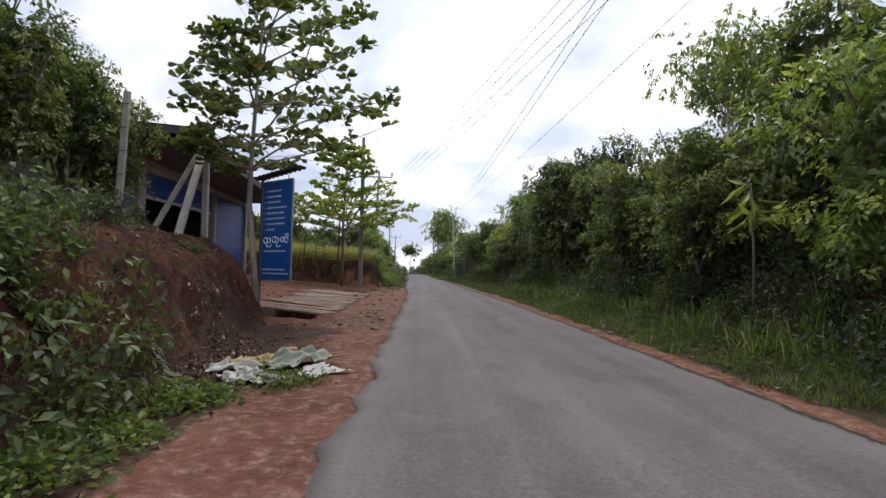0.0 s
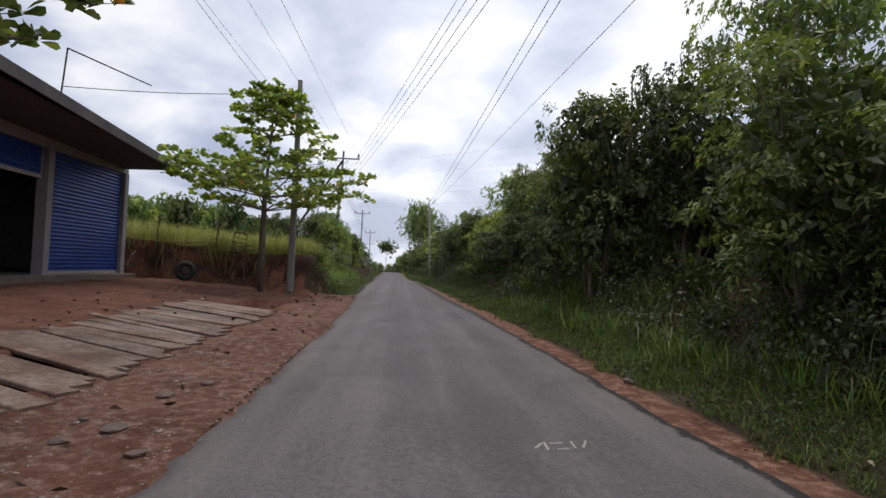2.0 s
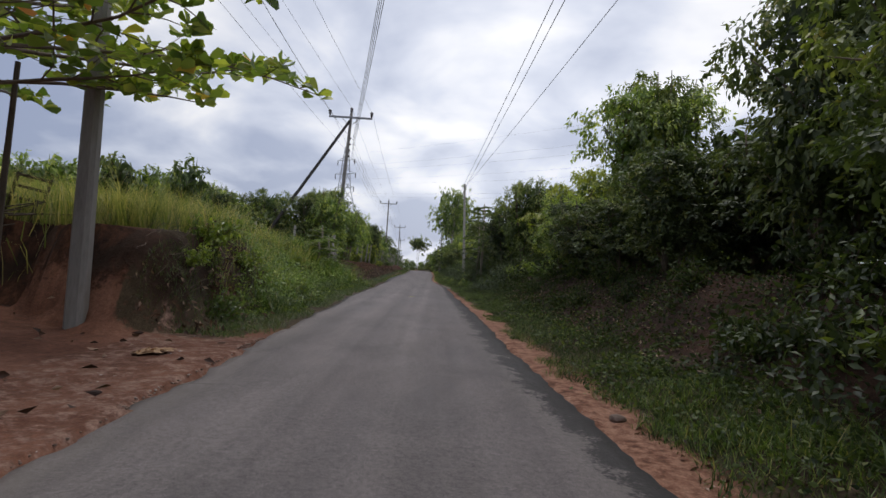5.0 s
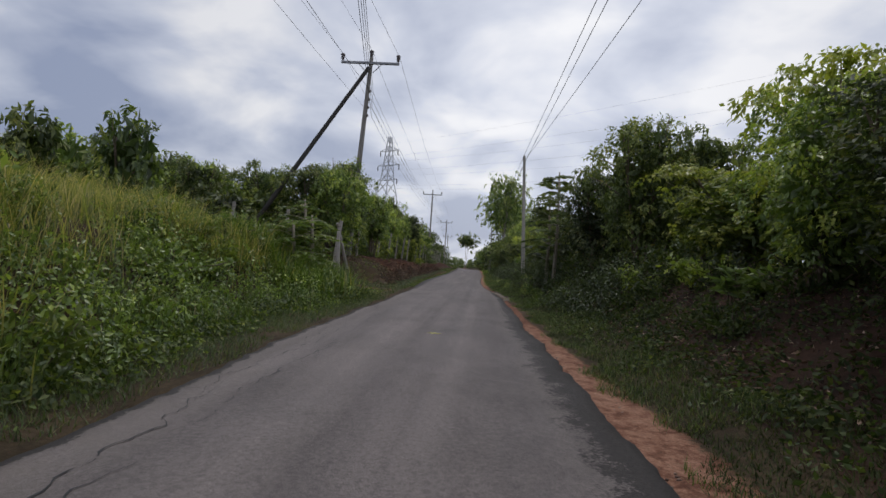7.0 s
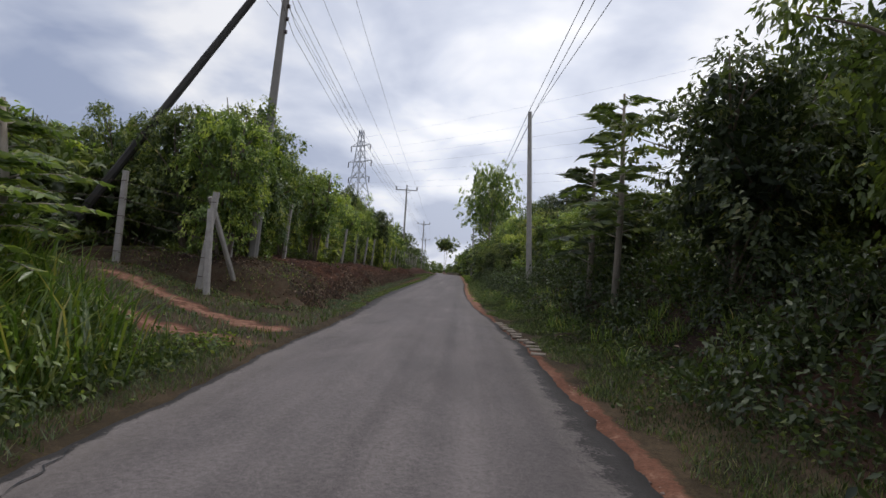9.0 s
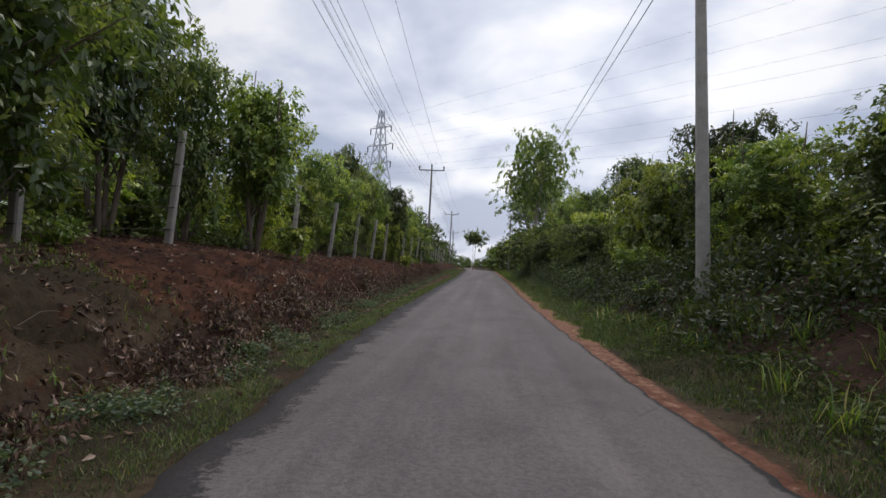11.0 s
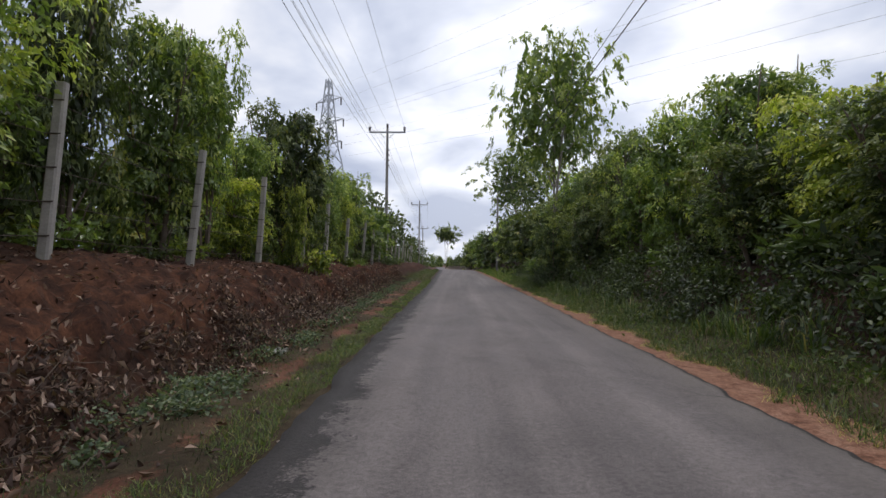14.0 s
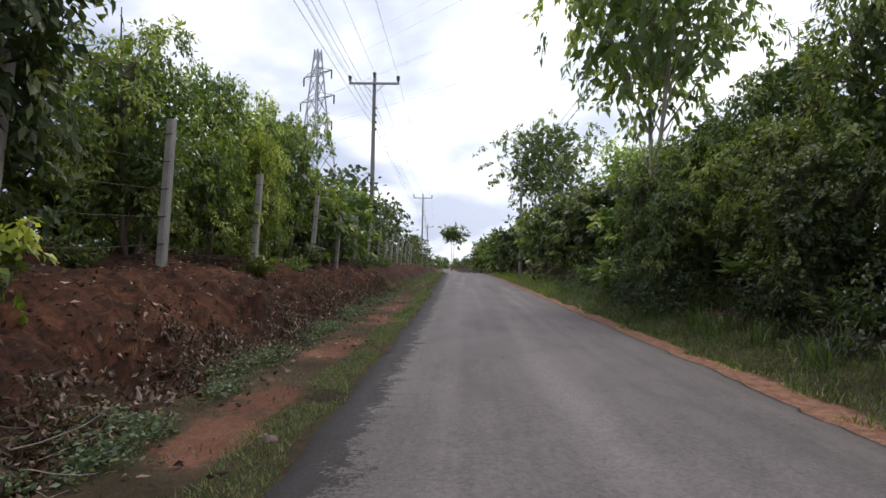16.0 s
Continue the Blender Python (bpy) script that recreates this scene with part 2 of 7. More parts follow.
M_LEAF_FLUSH = leafmat("leaf_flush", [(0.0, (0.04, 0.065, 0.018)), (0.4, (0.11, 0.15, 0.034)), (0.7, (0.23, 0.265, 0.055)), (1.0, (0.36, 0.36, 0.10))], gain=1.6, tone=True)
M_WEED = leafmat("weed_leaf", [(0.0, (0.04, 0.07, 0.02)), (0.5, (0.09, 0.135, 0.035)), (0.85, (0.15, 0.20, 0.05)), (1.0, (0.22, 0.25, 0.07))], gain=1.15, rough=0.55)
M_CREEP = leafmat("creeping_weed_leaf", [(0.0, (0.045, 0.072, 0.040)), (0.5, (0.092, 0.130, 0.072)), (0.9, (0.15, 0.19, 0.095)), (1.0, (0.22, 0.23, 0.11))], 0.3, gain=1.45, rough=0.5)
# Undergrowth green darkened so that the hedge's shade sits in the colour.
M_WEED_DARK_SHADED = leafmat("dark_leaf_with_shade", [(0.0, (0.025, 0.045, 0.015)), (0.5, (0.055, 0.085, 0.025)), (0.9, (0.10, 0.14, 0.04)), (1.0, (0.15, 0.17, 0.05))], 0.3, gain=0.75, rough=0.85)
M_ALMOND = leafmat("leaf_almond", [(0.0, (0.040, 0.066, 0.020)), (0.5, (0.088, 0.122, 0.034)), (0.85, (0.165, 0.19, 0.05)), (0.97, (0.21, 0.23, 0.06)), (0.985, (0.22, 0.23, 0.06)), (1.0, (0.38, 0.13, 0.04))], 0.45, 0.32, gain=1.8)
M_GRASS = leafmat("grass", [(0.0, (0.035, 0.065, 0.016)), (0.5, (0.07, 0.12, 0.026)), (0.85, (0.13, 0.17, 0.045)), (1.0, (0.26, 0.23, 0.10))], 0.38, 0.45, gain=1.3)
M_GRASS_DRY = leafmat("grass_dry", [(0.0, (0.09, 0.12, 0.035)), (0.35, (0.175, 0.20, 0.065)), (0.75, (0.29, 0.27, 0.12)), (1.0, (0.42, 0.34, 0.18))], 0.42, 0.6, gain=1.5)
M_LITTER = leafmat("dead_leaf", [(0.0, (0.030, 0.015, 0.009)), (0.4, (0.070, 0.036, 0.020)), (0.7, (0.14, 0.082, 0.046)), (0.9, (0.32, 0.22, 0.135)), (1.0, (0.46, 0.36, 0.25))], 0.1, 0.7, 0.0)
M_CURL = leafmat("curled_dead_leaf", [(0.0, (0.16, 0.10, 0.065)), (0.4, (0.30, 0.21, 0.14)), (0.8, (0.44, 0.34, 0.25)), (1.0, (0.56, 0.46, 0.36))], 0.1, 0.7, 0.0)
M_CONCRETE = plain("concrete", (0.40, 0.37, 0.33), 0.9, vary=0.28, scale=5, bump=0.4)
M_POLE = plain("pole_concrete", (0.27, 0.25, 0.23), 0.9, vary=0.28, scale=2.2, bump=0.3, stretch=(2, 2, 0.4))
M_WALL = plain("shop_wall", (0.33, 0.30, 0.30), 0.9, vary=0.22, scale=1.6, bump=0.25)
M_STEEL = plain("galvanised_steel", (0.30, 0.30, 0.31), 0.5, 0.7, 0.2, 9, 0.1)
M_RUST = plain("rusty_steel", (0.10, 0.075, 0.06), 0.8, 0.2, 0.4, 9, 0.2)
M_WIRE = plain("wire", (0.12, 0.12, 0.13), 0.6, 0.4, 0.1, 3, 0.0)
# Steel paled to blue-grey, distance haze put into the colour.
M_TOWER_HAZED = plain("hazed_tower_steel", (0.52, 0.54, 0.58), 0.6, 0.0, 0.1, 9, 0.0)
M_POLE_DARK = plain("dark_pole", (0.06, 0.055, 0.05), 0.9, vary=0.3, scale=2.2, bump=0.3, stretch=(2, 2, 0.4))
M_CERAMIC = plain("insulator", (0.055, 0.035, 0.03), 0.25, 0.0, 0.2, 6, 0.0)
M_BLUE = plain("blue_shutter", (0.026, 0.068, 0.31), 0.42, 0.15, 0.25, 1.8, 0.05)
M_SIGN = plain("blue_sign", (0.008, 0.105, 0.40), 0.38, 0.0, 0.10, 1.2, 0.02)
M_WHITE = plain("white_paint", (0.78, 0.80, 0.84), 0.5, 0.0, 0.04, 4, 0.0)
M_ROOF = plain("roof_sheet", (0.115, 0.10, 0.095), 0.85, 0.1, 0.35, 1.5, 0.2)
M_SOFFIT = plain("soffit", (0.10, 0.095, 0.095), 0.9, 0.0, 0.2, 1.5, 0.1)
M_GREEN = plain("green_sheet", (0.045, 0.10, 0.075), 0.6, 0.2, 0.4, 5, 0.1)
M_PLANK = plank_mat()
M_WOOD = plain("old_wood", (0.10, 0.075, 0.055), 0.9, 0.0, 0.35, 5, 0.4)
M_BAG = plain("plastic_bag", (0.50, 0.48, 0.43), 0.45, 0.0, 0.2, 7, 0.6)
M_PLINTH = plain("worn_plinth", (0.19, 0.145, 0.12), 0.9, 0.0, 0.35, 3, 0.4)
M_STONE = plain("stone", (0.16, 0.115, 0.092), 0.9, 0.0, 0.35, 6, 0.5)
# Near-black colour that paints the shop room's shade.
M_INTERIOR_SHADE = plain("painted_interior_shade", (0.035, 0.032, 0.032), 0.9, 0.0, 0.3, 2, 0.0)
# Paler greens: backlight and haze on the tall crowns, put into colour.
M_LEAF_TALL_HAZED = leafmat("leaf_tall_hazed", [(0.0, (0.05, 0.075, 0.03)), (0.4, (0.10, 0.14, 0.05)), (0.7, (0.17, 0.21, 0.08)), (1.0, (0.27, 0.29, 0.11))], 0.5, gain=1.9, tone=True)
M_TYRE = plain("tyre_rubber", (0.03, 0.03, 0.032), 0.8, 0.0, 0.3, 8, 0.2)


# ---- mesh helpers ----
class Geo:
    """Collects vertices and faces for one mesh."""

    def __init__(self):
        self.v, self.f = [], []

    def add(self, verts, faces):
        o = len(self.v)
        self.v.extend(tuple(p) for p in verts)
        self.f.extend(tuple(i + o for i in f) for f in faces)
        return self

    def bar(self, a, b, w, d, w2=None, d2=None, cham=0.15, up=(0, 0, 1)):
        """A chamfered rectangular bar from a to b, tapering to w2 x d2."""
        a, b = Vector(a), Vector(b)
        w2, d2 = w2 or w, d2 or d
        ax = (b - a).normalized()
        ref = Vector(up) if abs(ax.dot(Vector(up))) < 0.95 else Vector((0, 1, 0))
        s = ax.cross(ref).normalized()
        t = s.cross(ax).normalized()
        ring = []
        for p, ww, dd in ((a, w, d), (b, w2, d2)):
            c = cham * min(ww, dd)
            x, y = ww / 2, dd / 2
            ring.append([p + s * u + t * v for u, v in ((x - c, -y), (x, -y + c), (x, y - c), (x - c, y), (-x + c, y), (-x, y - c), (-x, -y + c), (-x + c, -y))])
        n = 8
        faces = [(i, (i + 1) % n, n + (i + 1) % n, n + i) for i in range(n)] + [tuple(reversed(range(n))), tuple(range(n, 2 * n))]
        return self.add(ring[0] + ring[1], faces)

    def box(self, lo, hi, cham=0.06):
        lo, hi = Vector(lo), Vector(hi)
        m = (lo + hi) / 2
        size = hi - lo
        i = max(range(3), key=lambda k: size[k])
        a, b = m.copy(), m.copy()
        a[i], b[i] = lo[i], hi[i]
        if i == 2:
            return self.bar(a, b, size[0], size[1], cham=cham, up=(0, 1, 0))
        return self.bar(a, b, size[1] if i == 0 else size[0], size[2], cham=cham)

    def tube(self, pts, radii, n=6, cap=True):
        pts = [Vector(p) for p in pts]
        rings = []
        for k, p in enumerate(pts):
            ax = (pts[min(k + 1, len(pts) - 1)] - pts[max(k - 1, 0)]).normalized()
            ref = Vector((0, 0, 1)) if abs(ax.z) < 0.9 else Vector((1, 0, 0))
            s = ax.cross(ref).normalized()
            t = ax.cross(s)
            r = radii[k] if isinstance(radii, (list, tuple)) else radii
            rings += [p + (s * math.cos(2 * math.pi * i / n) + t * math.sin(2 * math.pi * i / n)) * r for i in range(n)]
        faces = [(k * n + i, k * n + (i + 1) % n, (k + 1) * n + (i + 1) % n, (k + 1) * n + i) for k in range(len(pts) - 1) for i in range(n)]
        if cap:
            faces += [tuple(reversed(range(n))), tuple(range((len(pts) - 1) * n, len(pts) * n))]
        return self.add(rings, faces)

    def lathe(self, centre, profile, n=12):
        c = Vector(centre)
        vs = [c + Vector((r * math.cos(2 * math.pi * i / n), r * math.sin(2 * math.pi * i / n), z)) for r, z in profile for i in range(n)]
        m = len(profile)
        fs = [(k * n + i, k * n + (i + 1) % n, (k + 1) * n + (i + 1) % n, (k + 1) * n + i) for k in range(m - 1) for i in range(n)]
        fs += [tuple(reversed(range(n))), tuple(range((m - 1) * n, m * n))]
        return self.add(vs, fs)

    def mesh(self, name, material, smooth=False):
        me = bpy.data.meshes.new(name)
        me.from_pydata(self.v, [], self.f)
        me.materials.append(material)
        if smooth:
            me.polygons.foreach_set("use_smooth", [True] * len(me.polygons))
        me.update()
        return me


def fastmesh(name, V, F, material, smooth=False):
    """A mesh from numpy arrays of vertices and triangles or quads."""
    me = bpy.data.meshes.new(name)
    k = F.shape[1]
    me.vertices.add(len(V))
    me.vertices.foreach_set("co", np.ascontiguousarray(V, dtype=np.float32).ravel())
    me.loops.add(F.size)
    me.loops.foreach_set("vertex_index", np.ascontiguousarray(F, dtype=np.int32).ravel())
    me.polygons.add(len(F))
    me.polygons.foreach_set("loop_start", np.arange(0, F.size, k, dtype=np.int32))
    if smooth:
        me.polygons.foreach_set("use_smooth", np.ones(len(F), dtype=bool))
    me.materials.append(material)
    me.update(calc_edges=True)
    return me


def empty(name, m, label, category, group="", kind=""):
    ob = new(name)
    ob.matrix_basis = m
    ob.empty_display_size = 0.2
    return tagged(ob, label, category, group, kind)


def part(name, geo, material, parent, label="", smooth=False):
    me = geo.mesh(name, material, smooth) if isinstance(geo, Geo) else geo
    ob = new(name, me)
    ob.parent = parent
    if label:
        ob["label"] = label
    return ob


def thing(name, geo, material, label, category, group="", kind="", at=None, smooth=False):
    me = geo.mesh(name, material, smooth) if isinstance(geo, Geo) else geo
    ob = new(name, me)
    if at is not None:
        ob.matrix_basis = at
    return tagged(ob, label, category, group, kind)


def unit(a):
    return a / np.maximum(np.linalg.norm(a, axis=1, keepdims=True), 1e-6)


def leaf_mesh(name, P, D, length, width, material, rng, shape="lance", fold=0.25, tone=None, face=None, grow=1.0):
    """Many small leaves: P bases, D directions, folded along the midrib."""
    n = len(P)
    D = unit(D)
    R = rng.normal(size=(n, 3)) if face is None else face
    S = unit(np.cross(D, R))
    N = np.cross(S, D)
    L = (length * grow * rng.uniform(0.7, 1.25, n))[:, None]
    W = L * (width / length) * 0.5
    if shape == "lance":
        V = np.stack([P, P + D * L * 0.42 + S * W + N * W * fold, P + D * L - N * L * 0.10, P + D * L * 0.42 - S * W + N * W * fold], 1)
        F = np.array([[0, 1, 2], [0, 2, 3]])
    else:
        V = np.stack([P, P + D * L * 0.5 + S * W * 0.8 + N * W * fold, P + D * L * 0.82 + S * W + N * W * fold * 0.6, P + D * L - N * L * 0.06,
                      P + D * L * 0.82 - S * W + N * W * fold * 0.6, P + D * L * 0.5 - S * W * 0.8 + N * W * fold], 1)
        F = np.array([[0, 1, 5], [1, 2, 5], [5, 2, 4], [2, 3, 4]])
    k = V.shape[1]
    F = (F[None] + (np.arange(n) * k)[:, None, None]).reshape(-1, 3)
    me = fastmesh(name, V.reshape(-1, 3), F, material)
    tone = rng.uniform(0.1, 0.9, n) if tone is None else tone
    me.attributes.new("tone", "FLOAT", "POINT").data.foreach_set("value", np.repeat(np.clip(tone, 0, 1), k).astype(np.float32))
    return me


def blade_mesh(name, P, height, width, lean, material, rng, short=False):
    """Grass blades of two segments, bent over."""
    n = len(P)
    H = height * rng.uniform(0.5, 1.3, n)
    A = rng.uniform(0, 2 * np.pi, n)
    side = np.stack([np.cos(A), np.sin(A), np.zeros(n)], 1)
    bend = np.stack([-np.sin(A), np.cos(A), np.zeros(n)], 1)
    up = np.array([0, 0, 1.0])
    k = (lean * rng.uniform(0.3, 1.6, n))[:, None]
    H = H[:, None]
    mid = P + up * H * 0.55 + bend * H * k * 0.35
    tip = P + up * H * (1 - 0.35 * np.minimum(k, 1.5)) + bend * H * k
    w = width * rng.uniform(0.6, 1.3, n)[:, None] / 2
    V = np.stack([P - side * w, P + side * w, tip] if short else [P - side * w, P + side * w, mid + side * w * 0.8, mid - side * w * 0.8, tip], 1)
    F = np.array([[0, 1, 2]] if short else [[0, 1, 2], [0, 2, 3], [3, 2, 4]])
    F = (F[None] + (np.arange(n) * V.shape[1])[:, None, None]).reshape(-1, 3)
    return fastmesh(name, V.reshape(-1, 3), F, material)


def lerp(x, knots):
    return np.interp(x, [k[0] for k in knots], [k[1] for k in knots])


def smooth01(x, a, b):
    t = np.clip((x - a) / (b - a), 0, 1)
    return t * t * (3 - 2 * t)


# ---- the lie of the land ----
ROAD_L = [(-40, -0.45), (4, -0.46), (12, -0.46), (17, -0.46), (20, -0.50), (25, -0.70), (31, -0.86), (34, -0.98), (40, -1.00), (46, -1.10), (50, -1.36), (53, -1.52), (56, -1.63), (62, -1.76), (68, -1.92), (75, -2.06), (85, -2.17), (120, -2.9), (160, -4.2), (320, -12)]
ROAD_R = [(-40, 2.8), (3, 2.78), (10, 2.68), (14, 2.59), (20, 2.46), (25, 2.25), (31, 2.15), (37, 1.97), (43, 1.86), (46, 1.70), (50, 1.38), (54, 1.26), (58, 1.18), (63, 1.16), (70, 1.21), (77, 1.30), (86, 1.20), (120, 0.8), (160, -0.4), (320, -8)]
FOOT_L = [(-40, -1.9), (4, -2.0), (10, -2.75), (24, -1.6), (30, -1.75), (34, -2.3), (40, -2.0), (47, -2.1), (52, -2.3), (56, -2.65), (63, -2.85), (68, -3.0), (76, -3.45), (84, -3.65), (120, -4.6), (160, -6.0), (320, -14)]


def road_left(y):
    return lerp(y, ROAD_L)


def road_right(y):
    return lerp(y, ROAD_R)


def road_z(y):
    y = np.asarray(y, dtype=float)
    hump = 0.18 * np.sin(np.pi * np.clip(y, 0, 76) / 76)
    s = np.clip(y - 112, 0, None)
    return hump - np.where(s < 60, 0.00035 * s * s, 0.00035 * 3600 + 0.006 * (s - 60))


def rough(x, y, scale, seed=0.0):
    """Cheap smooth noise in the plane, about -1 to 1."""
    a = np.sin(x * scale * 1.3 + 1.7 + seed) * np.cos(y * scale * 1.1 - 0.6 + seed * 2.1)
    b = np.sin((x + y) * scale * 2.3 + 0.4 + seed) * 0.5 + np.cos((x * 0.7 - y) * scale * 3.1 + seed) * 0.35
    return (a + b) / 1.5


def land(x, y):
    """Height of the ground beside and under the road."""
    x, y = np.broadcast_arrays(np.asarray(x, float), np.asarray(y, float))
    g = road_z(y)
    xl, xr = road_left(y), road_right(y)
    z = g - 0.05 + 0.0 * x
    # right: dirt rim, grassy verge, then the bank under the trees
    v = x - xr
    right = -0.02 + 0.17 * smooth01(v, 0.35, 1.3) + 0.95 * smooth01(v, 1.2, 3.0) + 0.5 * smooth01(v, 3.0, 9.0)
    right = right + 0.05 * rough(x, y, 1.7) * smooth01(v, 0.4, 1.4)
    z = np.where(v > 0, g + right, z)
    # left
    u = xl - x
    foot = xl - lerp(y, FOOT_L)
    b = u - foot
    wob = 0.16 * rough(x, y, 2.1, 1.0) + 0.12 * rough(x, y, 0.8, 2.0)
    bank_a = 1.10 * smooth01(b + wob * 0.8, 0.02, 0.70) + 0.35 * smooth01(b + wob, 0.5, 1.5) + 0.55 * smooth01(b, 1.5, 4.5) + (0.05 * rough(x, y, 6.1, 2.0) + 0.035 * rough(x, y, 12.0, 4.0)) * smooth01(b, 0.0, 0.3)
    bank_c = 1.25 * smooth01(b + wob * 0.7, 0.12, 0.65 + 1.6 * smooth01(y, 28, 33)) + 0.5 * smooth01(b, 2.0, 9.0)
    wob_e = wob + 0.14 * rough(x, y, 1.1, 5.0) + 0.08 * rough(x, y, 4.3, 6.0)
    slump = 0.5 + 0.5 * rough(y * 0.6, y, 0.45, 7.0)
    face = smooth01(b + wob_e * 0.8, 0.02, 0.55 + 0.45 * slump)
    crumb = 0.08 * rough(x, y, 5.7, 8.0) + 0.07 * rough(x, y, 11.0, 9.0) + 0.045 * rough(x, y, 21.0, 3.0)
    bank_e = (0.57 + 0.10 * rough(y * 0.3, y, 0.7, 4.0)) * face + 0.36 * smooth01(b + 0.7 * wob_e, 0.45, 2.1) + 0.14 * smooth01(b, 1.6, 4.0) + crumb * smooth01(b, -0.1, 0.3) * (1 - 0.6 * smooth01(b, 1.0, 2.0))
    yard_end = 10.45 + 0.62 * np.clip(-3.0 - x, 0, 6) + 0.12 * rough(x, y, 3.0)
    in_a = 1 - smooth01(y, yard_end - 0.45, yard_end + 0.2)
    wall_y = 25.7 + 0.25 * rough(x, y, 1.2) - 0.9 * smooth01(x, -4.2, -3.2)
    in_c = smooth01(y, wall_y - 0.2, wall_y + 0.35) * (1 - smooth01(y, 40.6, 41.8))
    in_e = smooth01(y, 45.9 + 0.25 * np.clip(-x - 3, 0, 8), 47.2 + 0.25 * np.clip(-x - 3, 0, 8))
    yard = 0.06 + 0.28 * smooth01(u, 1.0, 7.0)
    track = 0.05 + 0.75 * smooth01(u, 0.8, 6.0)
    flat = np.where(y < 35, yard, track)
    left = np.maximum.reduce([bank_a * in_a, bank_c * in_c, bank_e * in_e])
    left = np.maximum(left, flat * (1 - np.maximum.reduce([in_a, in_c, in_e])))
    left = left + 0.03 * rough(x, y, 2.6) * smooth01(u, 0.1, 0.6)
    # the drain under the planks
    drain = smooth01(x, -2.95, -2.75) * (1 - smooth01(x, -2.15, -1.95)) * smooth01(y, 10.25, 10.5) * (1 - smooth01(y, 20.5, 21))
    left = left * (1 - drain) - 0.55 * drain
    z = np.where(u > 0, g - 0.03 + left, z)
    return z


def land_at(x, y):
    return float(land(np.array([x]), np.array([y]))[0])


def seg_dist(x, y, a, b):
    dx, dy = b[0] - a[0], b[1] - a[1]
    f = np.clip(((x - a[0]) * dx + (y - a[1]) * dy) / (dx * dx + dy * dy), 0, 1)
    return np.hypot(x - a[0] - f * dx, y - a[1] - f * dy)


def build_ground():
    xs = np.concatenate([[-2500, -900, -400, -200, -120, -80], np.arange(-60, -20, 4.0), np.arange(-20, -9, 0.8), np.arange(-9, -6, 0.25), np.arange(-6, -4.4, 0.12), np.arange(-4.4, -0.2, 0.085), np.arange(-0.2, 1.0, 0.4), np.arange(1.0, 5.6, 0.13), np.arange(5.6, 14, 0.7), np.arange(14, 60, 4.0), [60, 90, 140, 250, 500, 1000, 2500]])
    ys = np.concatenate([[-600, -200, -90, -50, -30, -18], np.arange(-12, 0, 1.0), np.arange(0, 12, 0.2), np.arange(12, 50, 0.32), np.arange(50, 92, 0.16), np.arange(92, 100, 1.0), np.arange(100, 160, 1.2), np.arange(160, 330, 6), [330, 360, 420, 600, 1200, 3000]])
    X, Y = np.meshgrid(xs, ys)
    Z = land(X, Y)
    jit = np.random.default_rng(5).normal(0, 0.0035, Z.shape)
    Z = Z + jit * (np.abs(X) < 20)
    nx, ny = len(xs), len(ys)
    V = np.stack([X, Y, Z], -1).reshape(-1, 3)
    I = np.arange(nx * ny).reshape(ny, nx)
    F = np.stack([I[:-1, :-1], I[:-1, 1:], I[1:, 1:], I[1:, :-1]], -1).reshape(-1, 4)
    me = fastmesh("ground", V, F, M_GROUND, True)
    x, y = V[:, 0], V[:, 1]
    u, v = road_left(y) - x, x - road_right(y)
    foot = road_left(y) - lerp(y, FOOT_L)
    in_yard = (y > 9) & (y < 26) & (u > 0)
    turf = np.zeros(len(x))
    strip = lerp(y, [(-40, 0.36), (12, 0.36), (20, 0.42), (24, 0.52), (30, 0.46), (34, 0.28), (38, 0.16), (48, 0.13), (53, 0.3), (55, 0.45), (70, 0.48), (80, 0.35), (320, 0.3)])
    turf = np.where(v > 0.1, 0.85 * smooth01(v / strip, 0.5, 1.35) - 0.6 * smooth01(v, 1.6, 2.4), turf)
    turf = np.where((u > 0.02) & (u < foot - 0.1 + 0.2 * (y < 46)) & (y > 26), 0.72 + 0.1 * (y < 48) + 0.25 * rough(x, y, 0.9, 3.0), turf)
    rut = np.minimum(seg_dist(x, y, (-1.3, 43.0), (-6.2, 45.9)), seg_dist(x, y, (-0.9, 41.5), (-3.4, 42.6)))
    turf = np.where((y > 24.4) & (y < 26.6) & (u > 0.35) & (u < 1.6), 0.62, turf)
    turf = np.where((y > 41.2) & (y < 46.5) & (u > 0.2), 0.85 - 0.75 * (1 - smooth01(rut, 0.12, 0.36)), turf)
    turf = np.where((u > foot) & (y > 27.4) & (y < 41.2), 0.8, turf)
    turf = np.where((u > 0.9) & (u < foot + 0.3) & (y < 9), 0.65, turf)
    turf = np.where((u > 9) | (v > 8.5), 0.9, turf)
    turf = np.where((u > -0.3) & (u < 0.3) & (y > 26) & (y < 47.6), 0.75, turf)
    pale = np.where((u > -0.2) & (u < 1.25) & (y < 25), 0.47 - 0.05 * (1 - smooth01(y, 8.0, 11.0)), 0.0)
    path = smooth01(u, 0.30, 0.5) * (1 - smooth01(u - foot, -0.6, -0.4))
    turf = np.where((y > 47.5) & (u > -0.3) & (u < foot - 0.12), 0.78 + 0.3 * rough(x, y, 1.9, 3.0) - 0.27 * path, turf)
    grit = np.where((v > -0.2) & (v < strip * 1.5), 0.46 + 0.12 * smooth01(y, 12, 22) + 0.12 * (y > 54) - 0.24 * smooth01(y, 35, 38) * (1 - smooth01(y, 49, 52)), 0.0)
